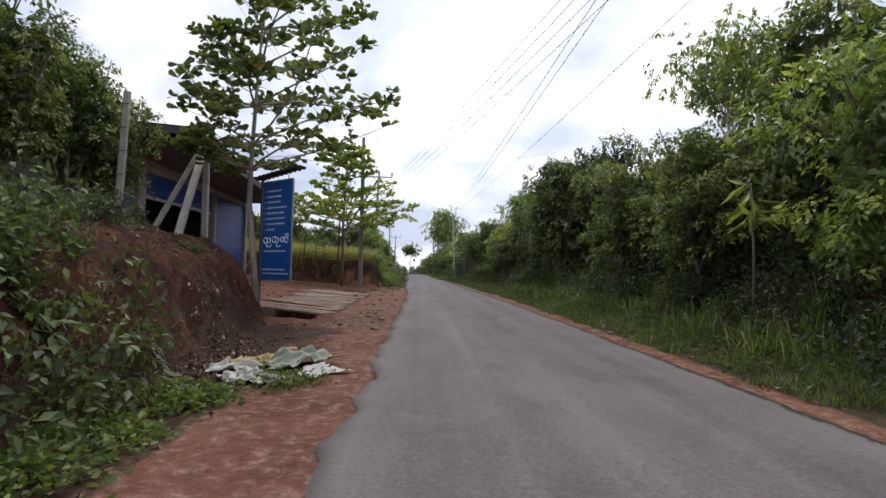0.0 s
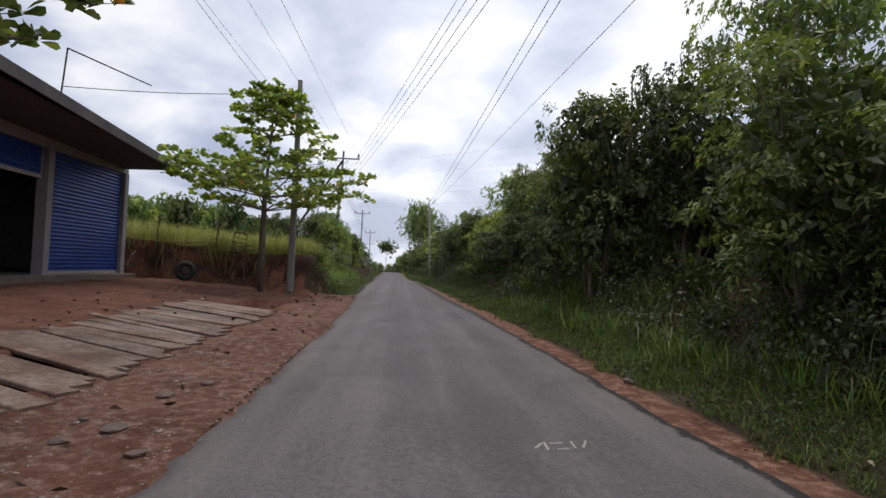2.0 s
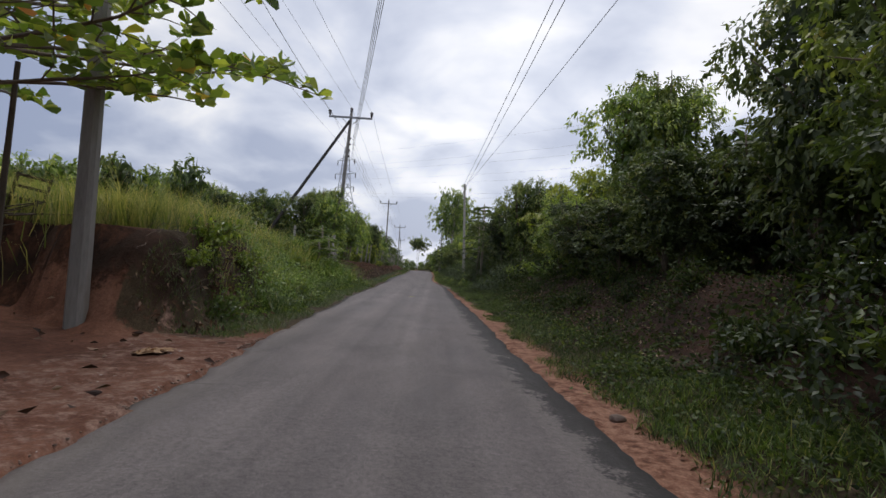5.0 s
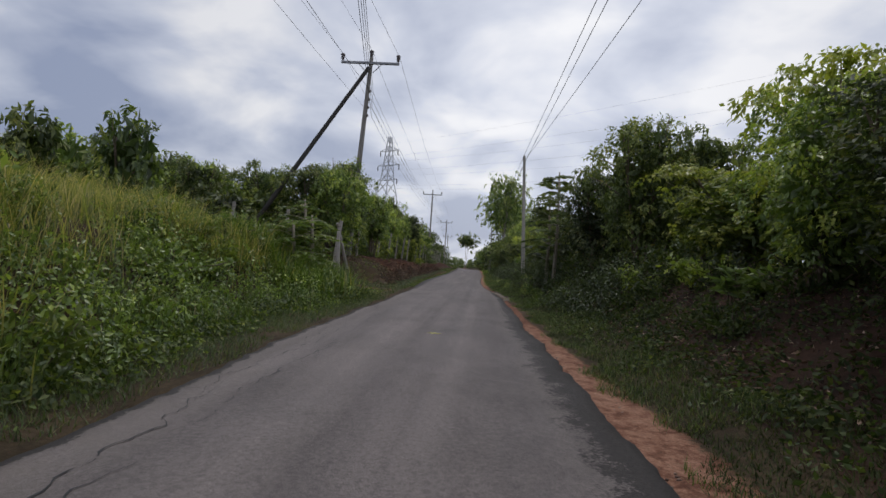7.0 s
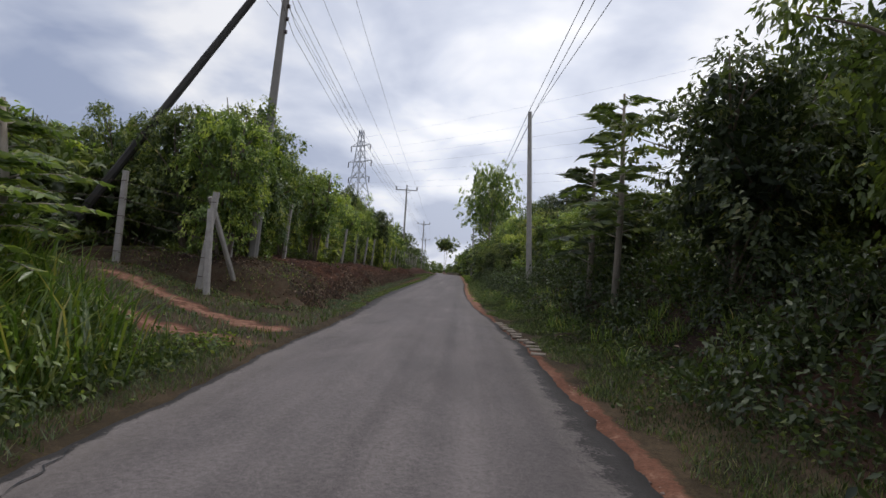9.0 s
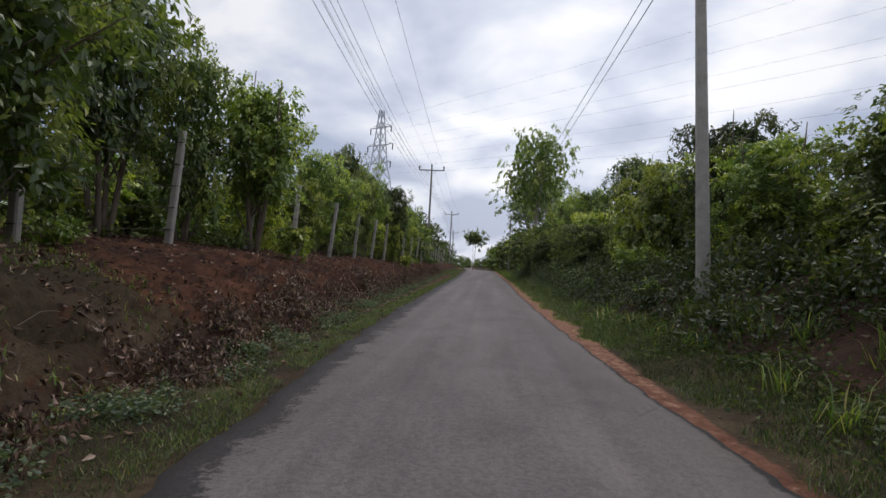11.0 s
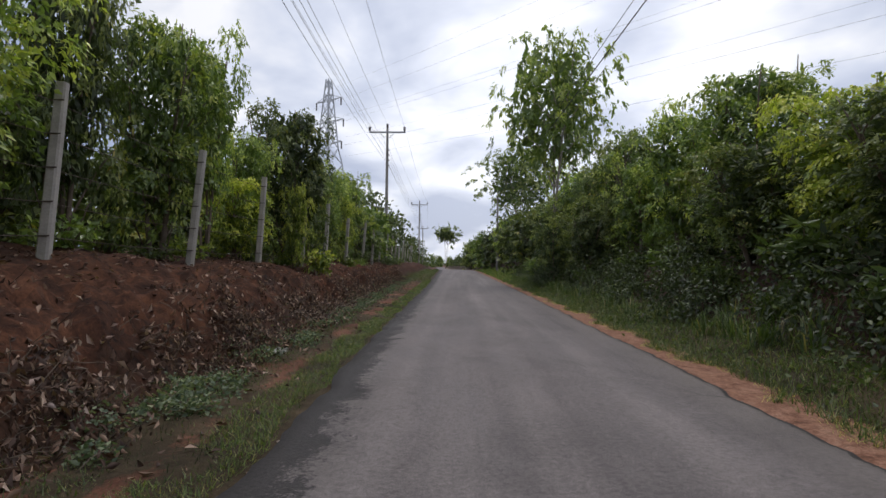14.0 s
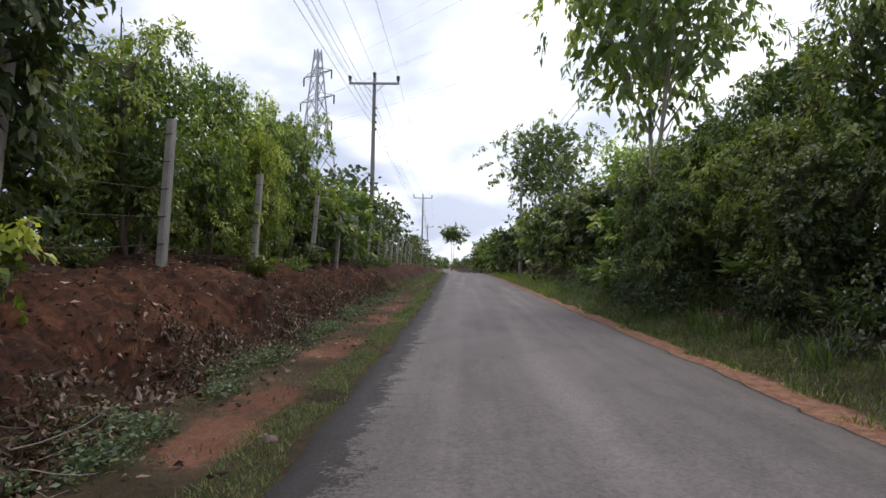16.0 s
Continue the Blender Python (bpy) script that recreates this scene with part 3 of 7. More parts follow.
    # Soil under the hedge: dark earth, with the trees' shade painted in.
    humus_shade = np.where(v > 1.1, 0.30 + 0.6 * smooth01(v, 1.2, 2.0), 0.0)
    humus_shade = np.where((v > 0.9) & (y > 24) & (y < 54), 0.80, humus_shade)
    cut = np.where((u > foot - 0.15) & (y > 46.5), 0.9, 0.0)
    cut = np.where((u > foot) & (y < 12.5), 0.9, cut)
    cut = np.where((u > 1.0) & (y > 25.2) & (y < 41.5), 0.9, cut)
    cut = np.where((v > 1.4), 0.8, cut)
    humus_shade = np.where(v > 8.5, 0.0, humus_shade)
    wall = (u > 0.9) & (y > 23.8) & (y < 27.6) & (V[:, 2] - road_z(y) > 0.42)
    cut = np.where(wall, 0.95, cut)
    humus_shade = np.where(wall & (V[:, 2] - road_z(y) < 1.2), 0.66, humus_shade)
    humus_shade = np.where((u > foot + 1.6) & (y > 47), 0.40, humus_shade)
    # Rotting litter at the cut's foot, with undercut shade painted in.
    humus_shade = np.where((u > foot - 0.12) & (u < foot + 0.42) & (y > 47), 0.52 + 0.16 * rough(x, y, 1.7, 2.0), humus_shade)
    humus_shade = np.maximum(humus_shade, 0.50 * smooth01(y, 4.0, 5.6) * (1 - smooth01(y, 8.8, 10.2)) * smooth01(u, 0.4, 0.8) * (1 - smooth01(u, 1.4, 2.1)))
    humus_shade = np.where((u > foot - 0.5) & (u < foot + 0.25) & (y < 9.5), 0.58, humus_shade)
    humus_shade = np.where((u > foot + 0.4) & (y > 27.5) & (y < 41.5), 0.45, humus_shade)
    grit = np.where((y > 41.2) & (y < 46.5) & (u > 0.2), 0.62 * (1 - smooth01(rut, 0.12, 0.34)), grit)
    turf = np.where((y > 45.5) & (y < 50.5) & (u > foot), 0.62, turf)
    for name, val in (("turf", turf), ("pale", pale), ("humus_shade", humus_shade), ("cut", cut), ("grit", grit)):
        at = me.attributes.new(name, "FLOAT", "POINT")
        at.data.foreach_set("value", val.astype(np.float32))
    return tagged(new("ground", me), "red soil roadside ground with grassy verges and banks", "ground", kind="structure")


def build_road():
    ys = np.concatenate([np.arange(-40, 0, 2.0), np.arange(0, 95, 0.12), np.arange(95, 320, 2.0)])
    n = 29
    rng = np.random.default_rng(9)
    wig = lambda s: 0.012 * np.sin(ys * 1.3 + s) + 0.008 * np.sin(ys * 5.3 + 2 * s) + rng.normal(0, 0.011, len(ys)) + np.convolve(rng.normal(0, 0.03, len(ys)), np.ones(5) / 5, 'same')
    L, R = road_left(ys) + wig(0.3), road_right(ys) + wig(1.9)
    L = L + (ys < 26) * (ys > 0) * (0.03 * np.sin(ys * 1.7) + 0.02 * np.sin(ys * 5.1 + 1) + 0.02 * np.sin(ys * 11.7))
    f = np.linspace(0, 1, n)
    f = np.concatenate([f[:1] - 0.004, f, f[-1:] + 0.004])
    X = L[:, None] + (R - L)[:, None] * f[None]
    Y = np.repeat(ys[:, None], n + 2, 1)
    Z = road_z(ys)[:, None] + 0.035 * (1 - (2 * np.clip(f, 0, 1) - 1)[None] ** 2) + 0.003 * rough(X, Y, 0.7)
    Z[:, 0] -= 0.12
    Z[:, -1] -= 0.12
    k = n + 2
    I = np.arange(len(ys) * k).reshape(len(ys), k)
    F = np.stack([I[:-1, :-1], I[:-1, 1:], I[1:, 1:], I[1:, :-1]], -1).reshape(-1, 4)
    me = fastmesh("road", np.stack([X, Y, Z], -1).reshape(-1, 3), F, M_ASPHALT, True)
    dl, dr = (X - L[:, None]).ravel(), (R[:, None] - X).ravel()
    y = Y.ravel()
    edge = np.clip(1 - np.minimum(dl, dr) / 0.5, 0, 1)
    reach_r = lerp(y, [(3, 0.07), (16, 0.09), (21, 0.20), (24, 0.28), (34, 0.27), (39, 0.20), (44, 0.10), (50, 0.03), (320, 0.02)])
    reach_l = lerp(y, [(0, 0.006), (26, 0.01), (30, 0.06), (44, 0.06), (49, 0.20), (54, 0.27), (92, 0.28), (320, 0.2)])
    tar = np.maximum(np.clip(1 - 0.5 * dr / reach_r, -1, 1), np.where(y > 27, np.clip(1 - 0.5 * dl / reach_l, -1, 1), -1))
    for name, val in (("edge", edge), ("tar", tar)):
        at = me.attributes.new(name, "FLOAT", "POINT")
        at.data.foreach_set("value", val.astype(np.float32))
    return tagged(new("road", me), "narrow worn grey asphalt lane with ragged edges", "road", kind="structure")


ground = build_ground()
road = build_road()
# faded chalk strokes on the asphalt
chalk = Geo()
for a, b in (((1.47, 10.25), (1.53, 10.34)), ((1.54, 10.22), (1.55, 10.36)), ((1.58, 10.34), (1.66, 10.35)), ((1.60, 10.24), (1.67, 10.25)), ((1.71, 10.25), (1.72, 10.38)), ((1.76, 10.27), (1.82, 10.40))):
    za, zb_ = road_z(a[1]) + 0.035, road_z(b[1]) + 0.035
    chalk.bar((a[0], a[1], float(za)), (b[0], b[1], float(zb_)), 0.016, 0.006)


# ---- trees ----
def curve_pts(a, way, length, n, rng, wob=0.12, rise=0.0):
    pts = [Vector(a)]
    d = Vector(way).normalized()
    for _ in range(n):
        d = (d + Vector(rng.normal(0, wob, 3)) + Vector((0, 0, rise))).normalized()
        pts.append(pts[-1] + d * (length / n))
    return pts


def plantation_tree(seed, height, spread, leaves, leaf_len, stems=3, low=0.12, bark=M_BARK, mat=M_LEAF, name="tree", tall=False, lobes=22, droop=0.5):
    """A bushy many-stemmed tree: stems, limbs, and a crown of leafy lobes with drooping leaves."""
    rng = np.random.default_rng(seed)
    root = empty(name, Matrix.Identity(4), "", "tree")
    g = Geo()
    P, D, N, T = [], [], [], []
    r0 = 0.02 + (0.006 if tall else 0.010) * height
    trunks = []
    for s in range(stems):
        a = 6.283 * (s + rng.uniform(-0.3, 0.3)) / stems
        lean = 0.06 if tall else 0.16
        way = Vector((math.cos(a) * lean, math.sin(a) * lean, 1))
        pts = curve_pts((math.cos(a) * 0.12, math.sin(a) * 0.12, -0.15), way, height * rng.uniform(0.80, 0.93), 8, rng, 0.05, 0.02)
        g.tube(pts, [r0 * (1 - 0.85 * k / 8) for k in range(9)], 5)
        trunks.append(pts)
    per_lobe = leaves // lobes
    for i in range(lobes):
        f = low + (0.94 - low) * ((i + rng.uniform(0, 1)) / lobes) ** 0.85
        e = (f - low) / (1.0 - low)
        env = spread * (0.42 + 0.70 * math.sin(math.pi * min(1.0, e * 0.92 + 0.04)))
        pts = trunks[i % stems]
        k = min(int(f * 8), 7)
        p = pts[k].lerp(pts[k + 1], f * 8 - k)
        a = i * 2.4 + rng.uniform(-0.5, 0.5)
        rad = env * rng.uniform(0.25, 0.85)
        c = Vector((p.x * 0.6 + math.cos(a) * rad, p.y * 0.6 + math.sin(a) * rad, p.z + rng.uniform(0.0, 0.25)))
        q = pts[max(0, k - 1)]
        g.tube([q, q.lerp(c, 0.6) + Vector((0, 0, 0.08)), c], [r0 * 0.36, r0 * 0.24, r0 * 0.10], 4, False)
        lr = spread * rng.uniform(0.26, 0.50) * (1.0 if e < 0.85 else 0.72)
        fresh = rng.uniform() < 0.26
        base_tone = rng.normal(0.33 + 0.16 * e, 0.13)
        sprays = max(6, per_lobe // 13)
        n = per_lobe // sprays
        U = unit(rng.normal(size=(sprays, 3)) + np.array([0, 0, 0.35]))
        S = np.array(c)[None] + U * (lr * rng.uniform(0.55, 1.12, (sprays, 1)) * np.array([1, 1, 0.8]))
        young = rng.uniform(0, 1, sprays) < (0.62 if fresh else 0.07 + 0.12 * e)
        for j in range(sprays):
            t = rng.uniform(0, 1, (n, 1))
            w = unit((U[j] * np.array([1, 1, 0.3]) + rng.normal(0, 0.35, 3))[None])[0]
            P.append(S[j] + w * (t - 0.3) * 0.30 * (leaf_len / 0.2) - np.array([0, 0, 0.30 * droop]) * t * t + rng.normal(0, 0.05, (n, 3)))
            D.append(rng.normal(0, 0.42, (n, 3)) + w * 0.6 + np.array([0, 0, -droop]))
            N.append(np.array([0, 0, 0.7]) + U[j] * 0.8 + rng.normal(0, 0.40, (n, 3)))
            # upward sprays get a lighter tone, light from above put into it
            T.append((rng.uniform(0.80, 1.0) if young[j] else base_tone + 0.16 * (U[j][2]) + rng.normal(0, 0.12)) + rng.normal(0, 0.12, n))
    # oversized leaves deep inside the crown, interior shade put into their dark tone
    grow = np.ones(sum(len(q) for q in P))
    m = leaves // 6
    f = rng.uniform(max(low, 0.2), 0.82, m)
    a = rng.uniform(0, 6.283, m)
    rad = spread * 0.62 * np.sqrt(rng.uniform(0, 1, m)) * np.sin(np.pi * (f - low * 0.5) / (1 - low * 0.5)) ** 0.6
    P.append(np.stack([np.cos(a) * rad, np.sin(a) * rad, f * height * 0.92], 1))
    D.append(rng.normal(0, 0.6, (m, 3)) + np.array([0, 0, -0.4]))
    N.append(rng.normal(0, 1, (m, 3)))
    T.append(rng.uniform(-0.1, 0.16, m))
    part("trunk", g, bark, root, smooth=True)
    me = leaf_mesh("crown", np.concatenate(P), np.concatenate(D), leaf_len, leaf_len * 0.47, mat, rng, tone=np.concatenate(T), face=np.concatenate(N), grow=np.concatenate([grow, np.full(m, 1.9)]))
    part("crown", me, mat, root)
    return root


def shrub(seed, size, leaves, leaf_len, mat):
    rng = np.random.default_rng(seed)
    root = empty("shrub", Matrix.Identity(4), "", "shrub")
    g = Geo()
    P, D = [], []
    for i in range(14):
        a = rng.uniform(0, 2 * math.pi)
        way = Vector((math.cos(a) * 0.8, math.sin(a) * 0.8, rng.uniform(0.4, 1.4)))
        pts = curve_pts((rng.normal(0, 0.1), rng.normal(0, 0.1), -0.06), way, size * rng.uniform(0.6, 1.05), 5, rng, 0.14)
        g.tube(pts[::2] + pts[-1:], [0.014, 0.011, 0.007, 0.003], 3, False)
        n = leaves // 14
        q = rng.uniform(0.15, 1, n)
        idx = np.minimum((q * 5).astype(int), 4)
        A = np.array([tuple(p) for p in pts])
        base = A[idx] + (A[idx + 1] - A[idx]) * (q * 5 - idx)[:, None]
        P.append(base + rng.normal(0, 0.07 * size, (n, 3)))
        D.append(rng.normal(0, 0.7, (n, 3)) + np.array([0, 0, -0.1]))
    P, D = np.concatenate(P), np.concatenate(D)
    P[:, 2] = np.maximum(P[:, 2], 0.02)
    part("stem", g, M_BARK, root, smooth=True)
    part("foliage", leaf_mesh("foliage", P, D, leaf_len, leaf_len * 0.45, mat, rng, tone=rng.uniform(0.0, 0.62, len(P))), mat, root)
    return root


def almond_tree(name, base, trunk, tiers, seed, label, leaf=0.21, skew=0.0, bark=M_BARK_PALE):
    """A tropical almond: level tiers of branches with rosettes of broad leaves. tiers: (z, reach, count, turn)."""
    rng = np.random.default_rng(seed)
    root = empty(name, Matrix.Translation(base), label, "tree")
    g = Geo()
    pts = [Vector(p) for p in trunk]
    r0 = 0.075
    g.tube(pts, [r0 * (1.25 if k == 0 else 1 - 0.8 * k / (len(pts) - 1)) for k in range(len(pts))], 10)
    P, D = [], []

    def rosette(p, n=9):
        a = rng.uniform(0, 2 * math.pi, n)
        P.append(np.array(p)[None] + rng.normal(0, 0.02, (n, 3)))
        D.append(np.stack([np.cos(a), np.sin(a), rng.uniform(-0.25, 0.75, n)], 1))
    zs = [p.z for p in pts]
    for z, reach, count, turn in tiers:
        k = max(i for i in range(len(zs) - 1) if zs[i] <= z)
        o = pts[k].lerp(pts[k + 1], min(1, (z - zs[k]) / (zs[k + 1] - zs[k])))
        for i in range(count):
            a = turn + 2 * math.pi * (i + rng.uniform(-0.25, 0.25)) / count
            ln = reach * rng.uniform(0.75, 1.1) * (1 + skew * math.cos(a))
            bp = curve_pts(o, (math.cos(a), math.sin(a), 0.24 + 0.3 * skew * math.cos(a)), ln, 6, rng, 0.07, 0.0)
            g.tube(bp, [0.026 * (1 - 0.75 * q / 6) for q in range(7)], 5, False)
            rosette(bp[-1])
            for q in np.arange(0.28, 1.0, 0.13 if reach > 1.5 else 0.22):
                kk = min(int(q * 6), 5)
                p = bp[kk].lerp(bp[kk + 1], q * 6 - kk)
                for sgn in (-1, 1):
                    if rng.uniform() < 0.30:
                        continue
                    sa = a + sgn * rng.uniform(0.6, 1.2)
                    sl = (0.18 + 0.42 * (1 - q)) * reach * 0.6 * rng.uniform(0.5, 1.2)
                    tw = curve_pts(p, (math.cos(sa), math.sin(sa), rng.uniform(0.0, 0.4)), sl, 3, rng, 0.12)
                    g.tube(tw, [0.010, 0.008, 0.006, 0.004], 4, False)
                    rosette(tw[-1])
                    rosette(tw[1], 6)
    part("trunk", g, bark, root, smooth=True)
    P, D = np.concatenate(P), np.concatenate(D)
    part("crown", leaf_mesh("crown", P, D, leaf, leaf * 0.5, M_ALMOND, rng, "obovate"), M_ALMOND, root)
    return root


def place(proto, label, category, group, x, y, s, rz, dz=0.0, sz=None):
    z = land_at(x, y) + dz
    ob = copy_thing(proto, Matrix.Translation((x, y, z)) @ Matrix.Rotation(rz, 4, "Z") @ Matrix.Diagonal((s, s, sz or s, 1)))
    ob.matrix_basis = Matrix.Translation((x, y, z)) @ Matrix.Rotation(rz, 4, "Z") @ Matrix.Diagonal((s, s, sz or s, 1))
    return tagged(ob, label, category, group)


def drop(ob):
    for o in list(ob.children_recursive) + [ob]:
        bpy.data.objects.remove(o)


rng = np.random.default_rng(11)
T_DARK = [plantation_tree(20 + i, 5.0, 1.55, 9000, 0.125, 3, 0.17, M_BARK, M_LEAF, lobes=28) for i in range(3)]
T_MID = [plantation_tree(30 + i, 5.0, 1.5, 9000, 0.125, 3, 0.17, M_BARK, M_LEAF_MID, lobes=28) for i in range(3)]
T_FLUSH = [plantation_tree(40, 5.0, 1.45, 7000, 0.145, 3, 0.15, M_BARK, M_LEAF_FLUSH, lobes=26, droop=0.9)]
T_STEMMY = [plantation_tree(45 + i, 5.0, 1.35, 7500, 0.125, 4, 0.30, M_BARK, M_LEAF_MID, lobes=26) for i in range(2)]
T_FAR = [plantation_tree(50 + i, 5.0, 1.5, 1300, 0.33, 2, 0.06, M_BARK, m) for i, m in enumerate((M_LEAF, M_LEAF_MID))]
S_DARK = [shrub(60 + i, 1.0, 500, 0.15, m) for i, m in enumerate((M_LEAF, M_LEAF_MID, M_LEAF))]
# Bank shrubs take the dark leaf that has shade painted in.
S_BANK = [shrub(62 + i, 1.0, 500, 0.15, M_WEED_DARK_SHADED) for i in range(2)]
S_LIGHT = [shrub(65, 1.0, 680, 0.15, M_LEAF_FLUSH)]
RIGHT_TOP = [(-8, 5.2), (8, 4.8), (10, 4.4), (13, 5.0), (14.2, 4.2), (16, 5.2), (17.8, 5.6), (19, 5.2), (21.7, 6.0), (23.6, 6.7), (24.8, 4.6), (26.2, 3.2), (27, 3.9), (28.7, 5.1), (31, 5.7), (34, 4.4), (35.3, 3.0), (37.2, 3.8), (38.6, 3.8), (40.8, 5.1), (43.4, 4.5), (46.6, 5.5), (49.2, 6.4), (51, 5.2), (57, 4.4), (62, 4.5), (65, 5.1), (68, 5.9), (70, 6.2), (72, 5.2), (75, 5.7), (78, 5.5), (82, 5.2), (85, 5.5), (95, 5.4), (320, 5.5)]
LEFT_TOP = [(40, 5.0), (47, 4.6), (50, 5.6), (53, 5.6), (55.5, 4.6), (57.0, 5.9), (57.9, 3.0), (59.0, 3.2), (60.3, 3.6), (62.5, 4.0), (64.6, 4.6), (66, 6.1), (69, 6.1), (70.5, 4.8), (73.8, 4.4), (75.4, 4.6), (79, 5.0), (80.8, 4.4), (84, 5.2), (87, 5.4), (91, 5.3), (103, 5.5), (320, 5.0)]


def crown_top(proto):
    return max(v.co.z for c in proto.children if c.name.startswith("crown") for v in c.data.vertices)


TOPS = {t: crown_top(t) for t in T_DARK + T_MID + T_FLUSH + T_STEMMY + T_FAR}


LABELS = {"dark": "dense bushy plantation tree with dark green leaves", "mid": "bushy plantation tree with drooping mid-green leaves", "flush": "bushy tree with drooping yellow-green young leaves", "stemmy": "slender many-stemmed plantation tree"}


def set_tree(kind, x, y, top, rad, group):
    """One tree whose crown reaches the given height and half-width."""
    protos = {"dark": T_DARK, "mid": T_MID, "flush": T_FLUSH, "stemmy": T_STEMMY}[kind]
    proto = protos[rng.integers(len(protos))]
    sz = (top - land_at(x, y)) / TOPS[proto]
    place(proto, LABELS[kind], "tree", group, x, y, rad / 1.55, rng.uniform(0, 6.28), -0.05, sz)


# the front row of the hedge, tree by tree: kind, x, y, crown top, half-width
HEDGE = [("mid", 5.0, 5.2, 3.7, 1.25), ("dark", 6.0, 7.6, 5.4, 1.45), ("dark", 4.9, 9.3, 3.6, 1.2), ("dark", 6.3, 10.6, 4.1, 1.4), ("dark", 4.8, 12.3, 3.8, 1.15),
         ("dark", 7.0, 14.8, 4.6, 1.3), ("dark", 4.55, 17.7, 4.9, 1.45), ("dark", 5.8, 16.6, 5.4, 1.25), ("dark", 4.9, 18.6, 4.2, 1.2), ("dark", 4.8, 20.8, 4.0, 1.2),
         ("dark", 5.6, 22.4, 4.6, 1.2), ("dark", 6.3, 25.2, 5.6, 1.35), ("dark", 5.1, 27.2, 3.4, 1.0), ("dark", 4.9, 31.3, 3.0, 1.0), ("dark", 5.0, 28.9, 2.8, 1.0), ("mid", 5.9, 30.3, 5.6, 1.3), ("mid", 4.7, 32.7, 3.4, 0.8),
         ("flush", 6.1, 34.6, 4.5, 1.3), ("flush", 5.7, 36.8, 3.3, 1.35), ("dark", 4.8, 39.8, 5.15, 1.15), ("dark", 6.2, 39.6, 4.5, 0.9), ("dark", 4.3, 42.4, 4.2, 1.2),
         ("dark", 5.6, 44.0, 4.4, 1.2), ("dark", 4.6, 47.8, 3.3, 1.1), ("mid", 4.9, 50.4, 3.5, 1.15), ("dark", 5.2, 52.8, 3.6, 1.1), ("mid", 4.9, 55.8, 3.8, 1.15),
         ("dark", 5.3, 58.4, 4.7, 1.2), ("flush", 5.1, 61.4, 4.35, 1.35), ("mid", 5.2, 65.6, 5.4, 1.25), ("flush", 4.9, 63.4, 3.6, 1.0), ("flush", 4.4, 68.6, 3.6, 1.1), ("mid", 4.9, 72.0, 5.1, 1.3),
         ("mid", 4.8, 75.2, 5.4, 1.3), ("mid", 4.4, 77.2, 4.3, 1.1), ("dark", 4.8, 79.3, 5.6, 1.3), ("mid", 4.8, 82.1, 5.3, 1.3), ("dark", 4.9, 85.0, 5.0, 1.3), ("mid", 3.7, 83.6, 4.0, 1.1), ("dark", 3.7, 80.9, 3.6, 1.05), ("dark", 4.0, 86.6, 4.2, 1.1), ("mid", 2.85, 82.6, 2.9, 0.8), ("dark", 2.95, 84.2, 3.3, 0.75), ("dark", 3.3, 79.0, 2.8, 0.85), ("dark", 3.9, 70.2, 3.3, 1.0), ("dark", 3.8, 66.9, 2.9, 0.95)]
for kind, x, y, top, rad in HEDGE:
    set_tree(kind, x, y, top, rad, "trees along the lane")
# the rows behind it
for off, step, y0, y1 in ((3.4, 2.7, 87.5, 98), (5.9, 2.3, 4, 102), (8.0, 4.2, 8, 98)):
    y = y0
    while y < y1:
        x = float(road_right(y)) + off + rng.uniform(-0.35, 0.35)
        # Only dark leaves before y 52, shade and vignetting put into them.
        proto = T_FAR[0 if y < 52 else rng.integers(2)]
        z = land_at(x, y)
        top = float(lerp(y, RIGHT_TOP)) * rng.uniform(0.6, 0.9)
        s = max(0.36, (top - z) / TOPS[proto])
        place(proto, LABELS["dark"], "tree", "trees along the lane", x, y, 0.45 + 0.55 * s, rng.uniform(0, 6.28), -0.05, s)
        y += step * rng.uniform(0.75, 1.25)
# the hedge closing in beyond the tall tree
for x, y, top, rad in ((4.2, 94.5, 4.6, 1.3), (3.6, 98.5, 4.4, 1.3), (3.2, 102.5, 4.2, 1.2), (3.4, 106.5, 4.8, 1.3), (2.9, 111, 4.3, 1.4), (2.5, 117, 4.2, 1.5), (2.1, 124, 4.4, 1.6), (1.7, 132, 4.2, 1.6), (0.9, 142, 4.0, 1.7)):
    proto = T_FAR[rng.integers(2)]
    place(proto, LABELS["dark"], "tree", "trees along the lane", x, y, rad / 1.55, rng.uniform(0, 6.28), -0.05, (top - land_at(x, y)) / TOPS[proto])
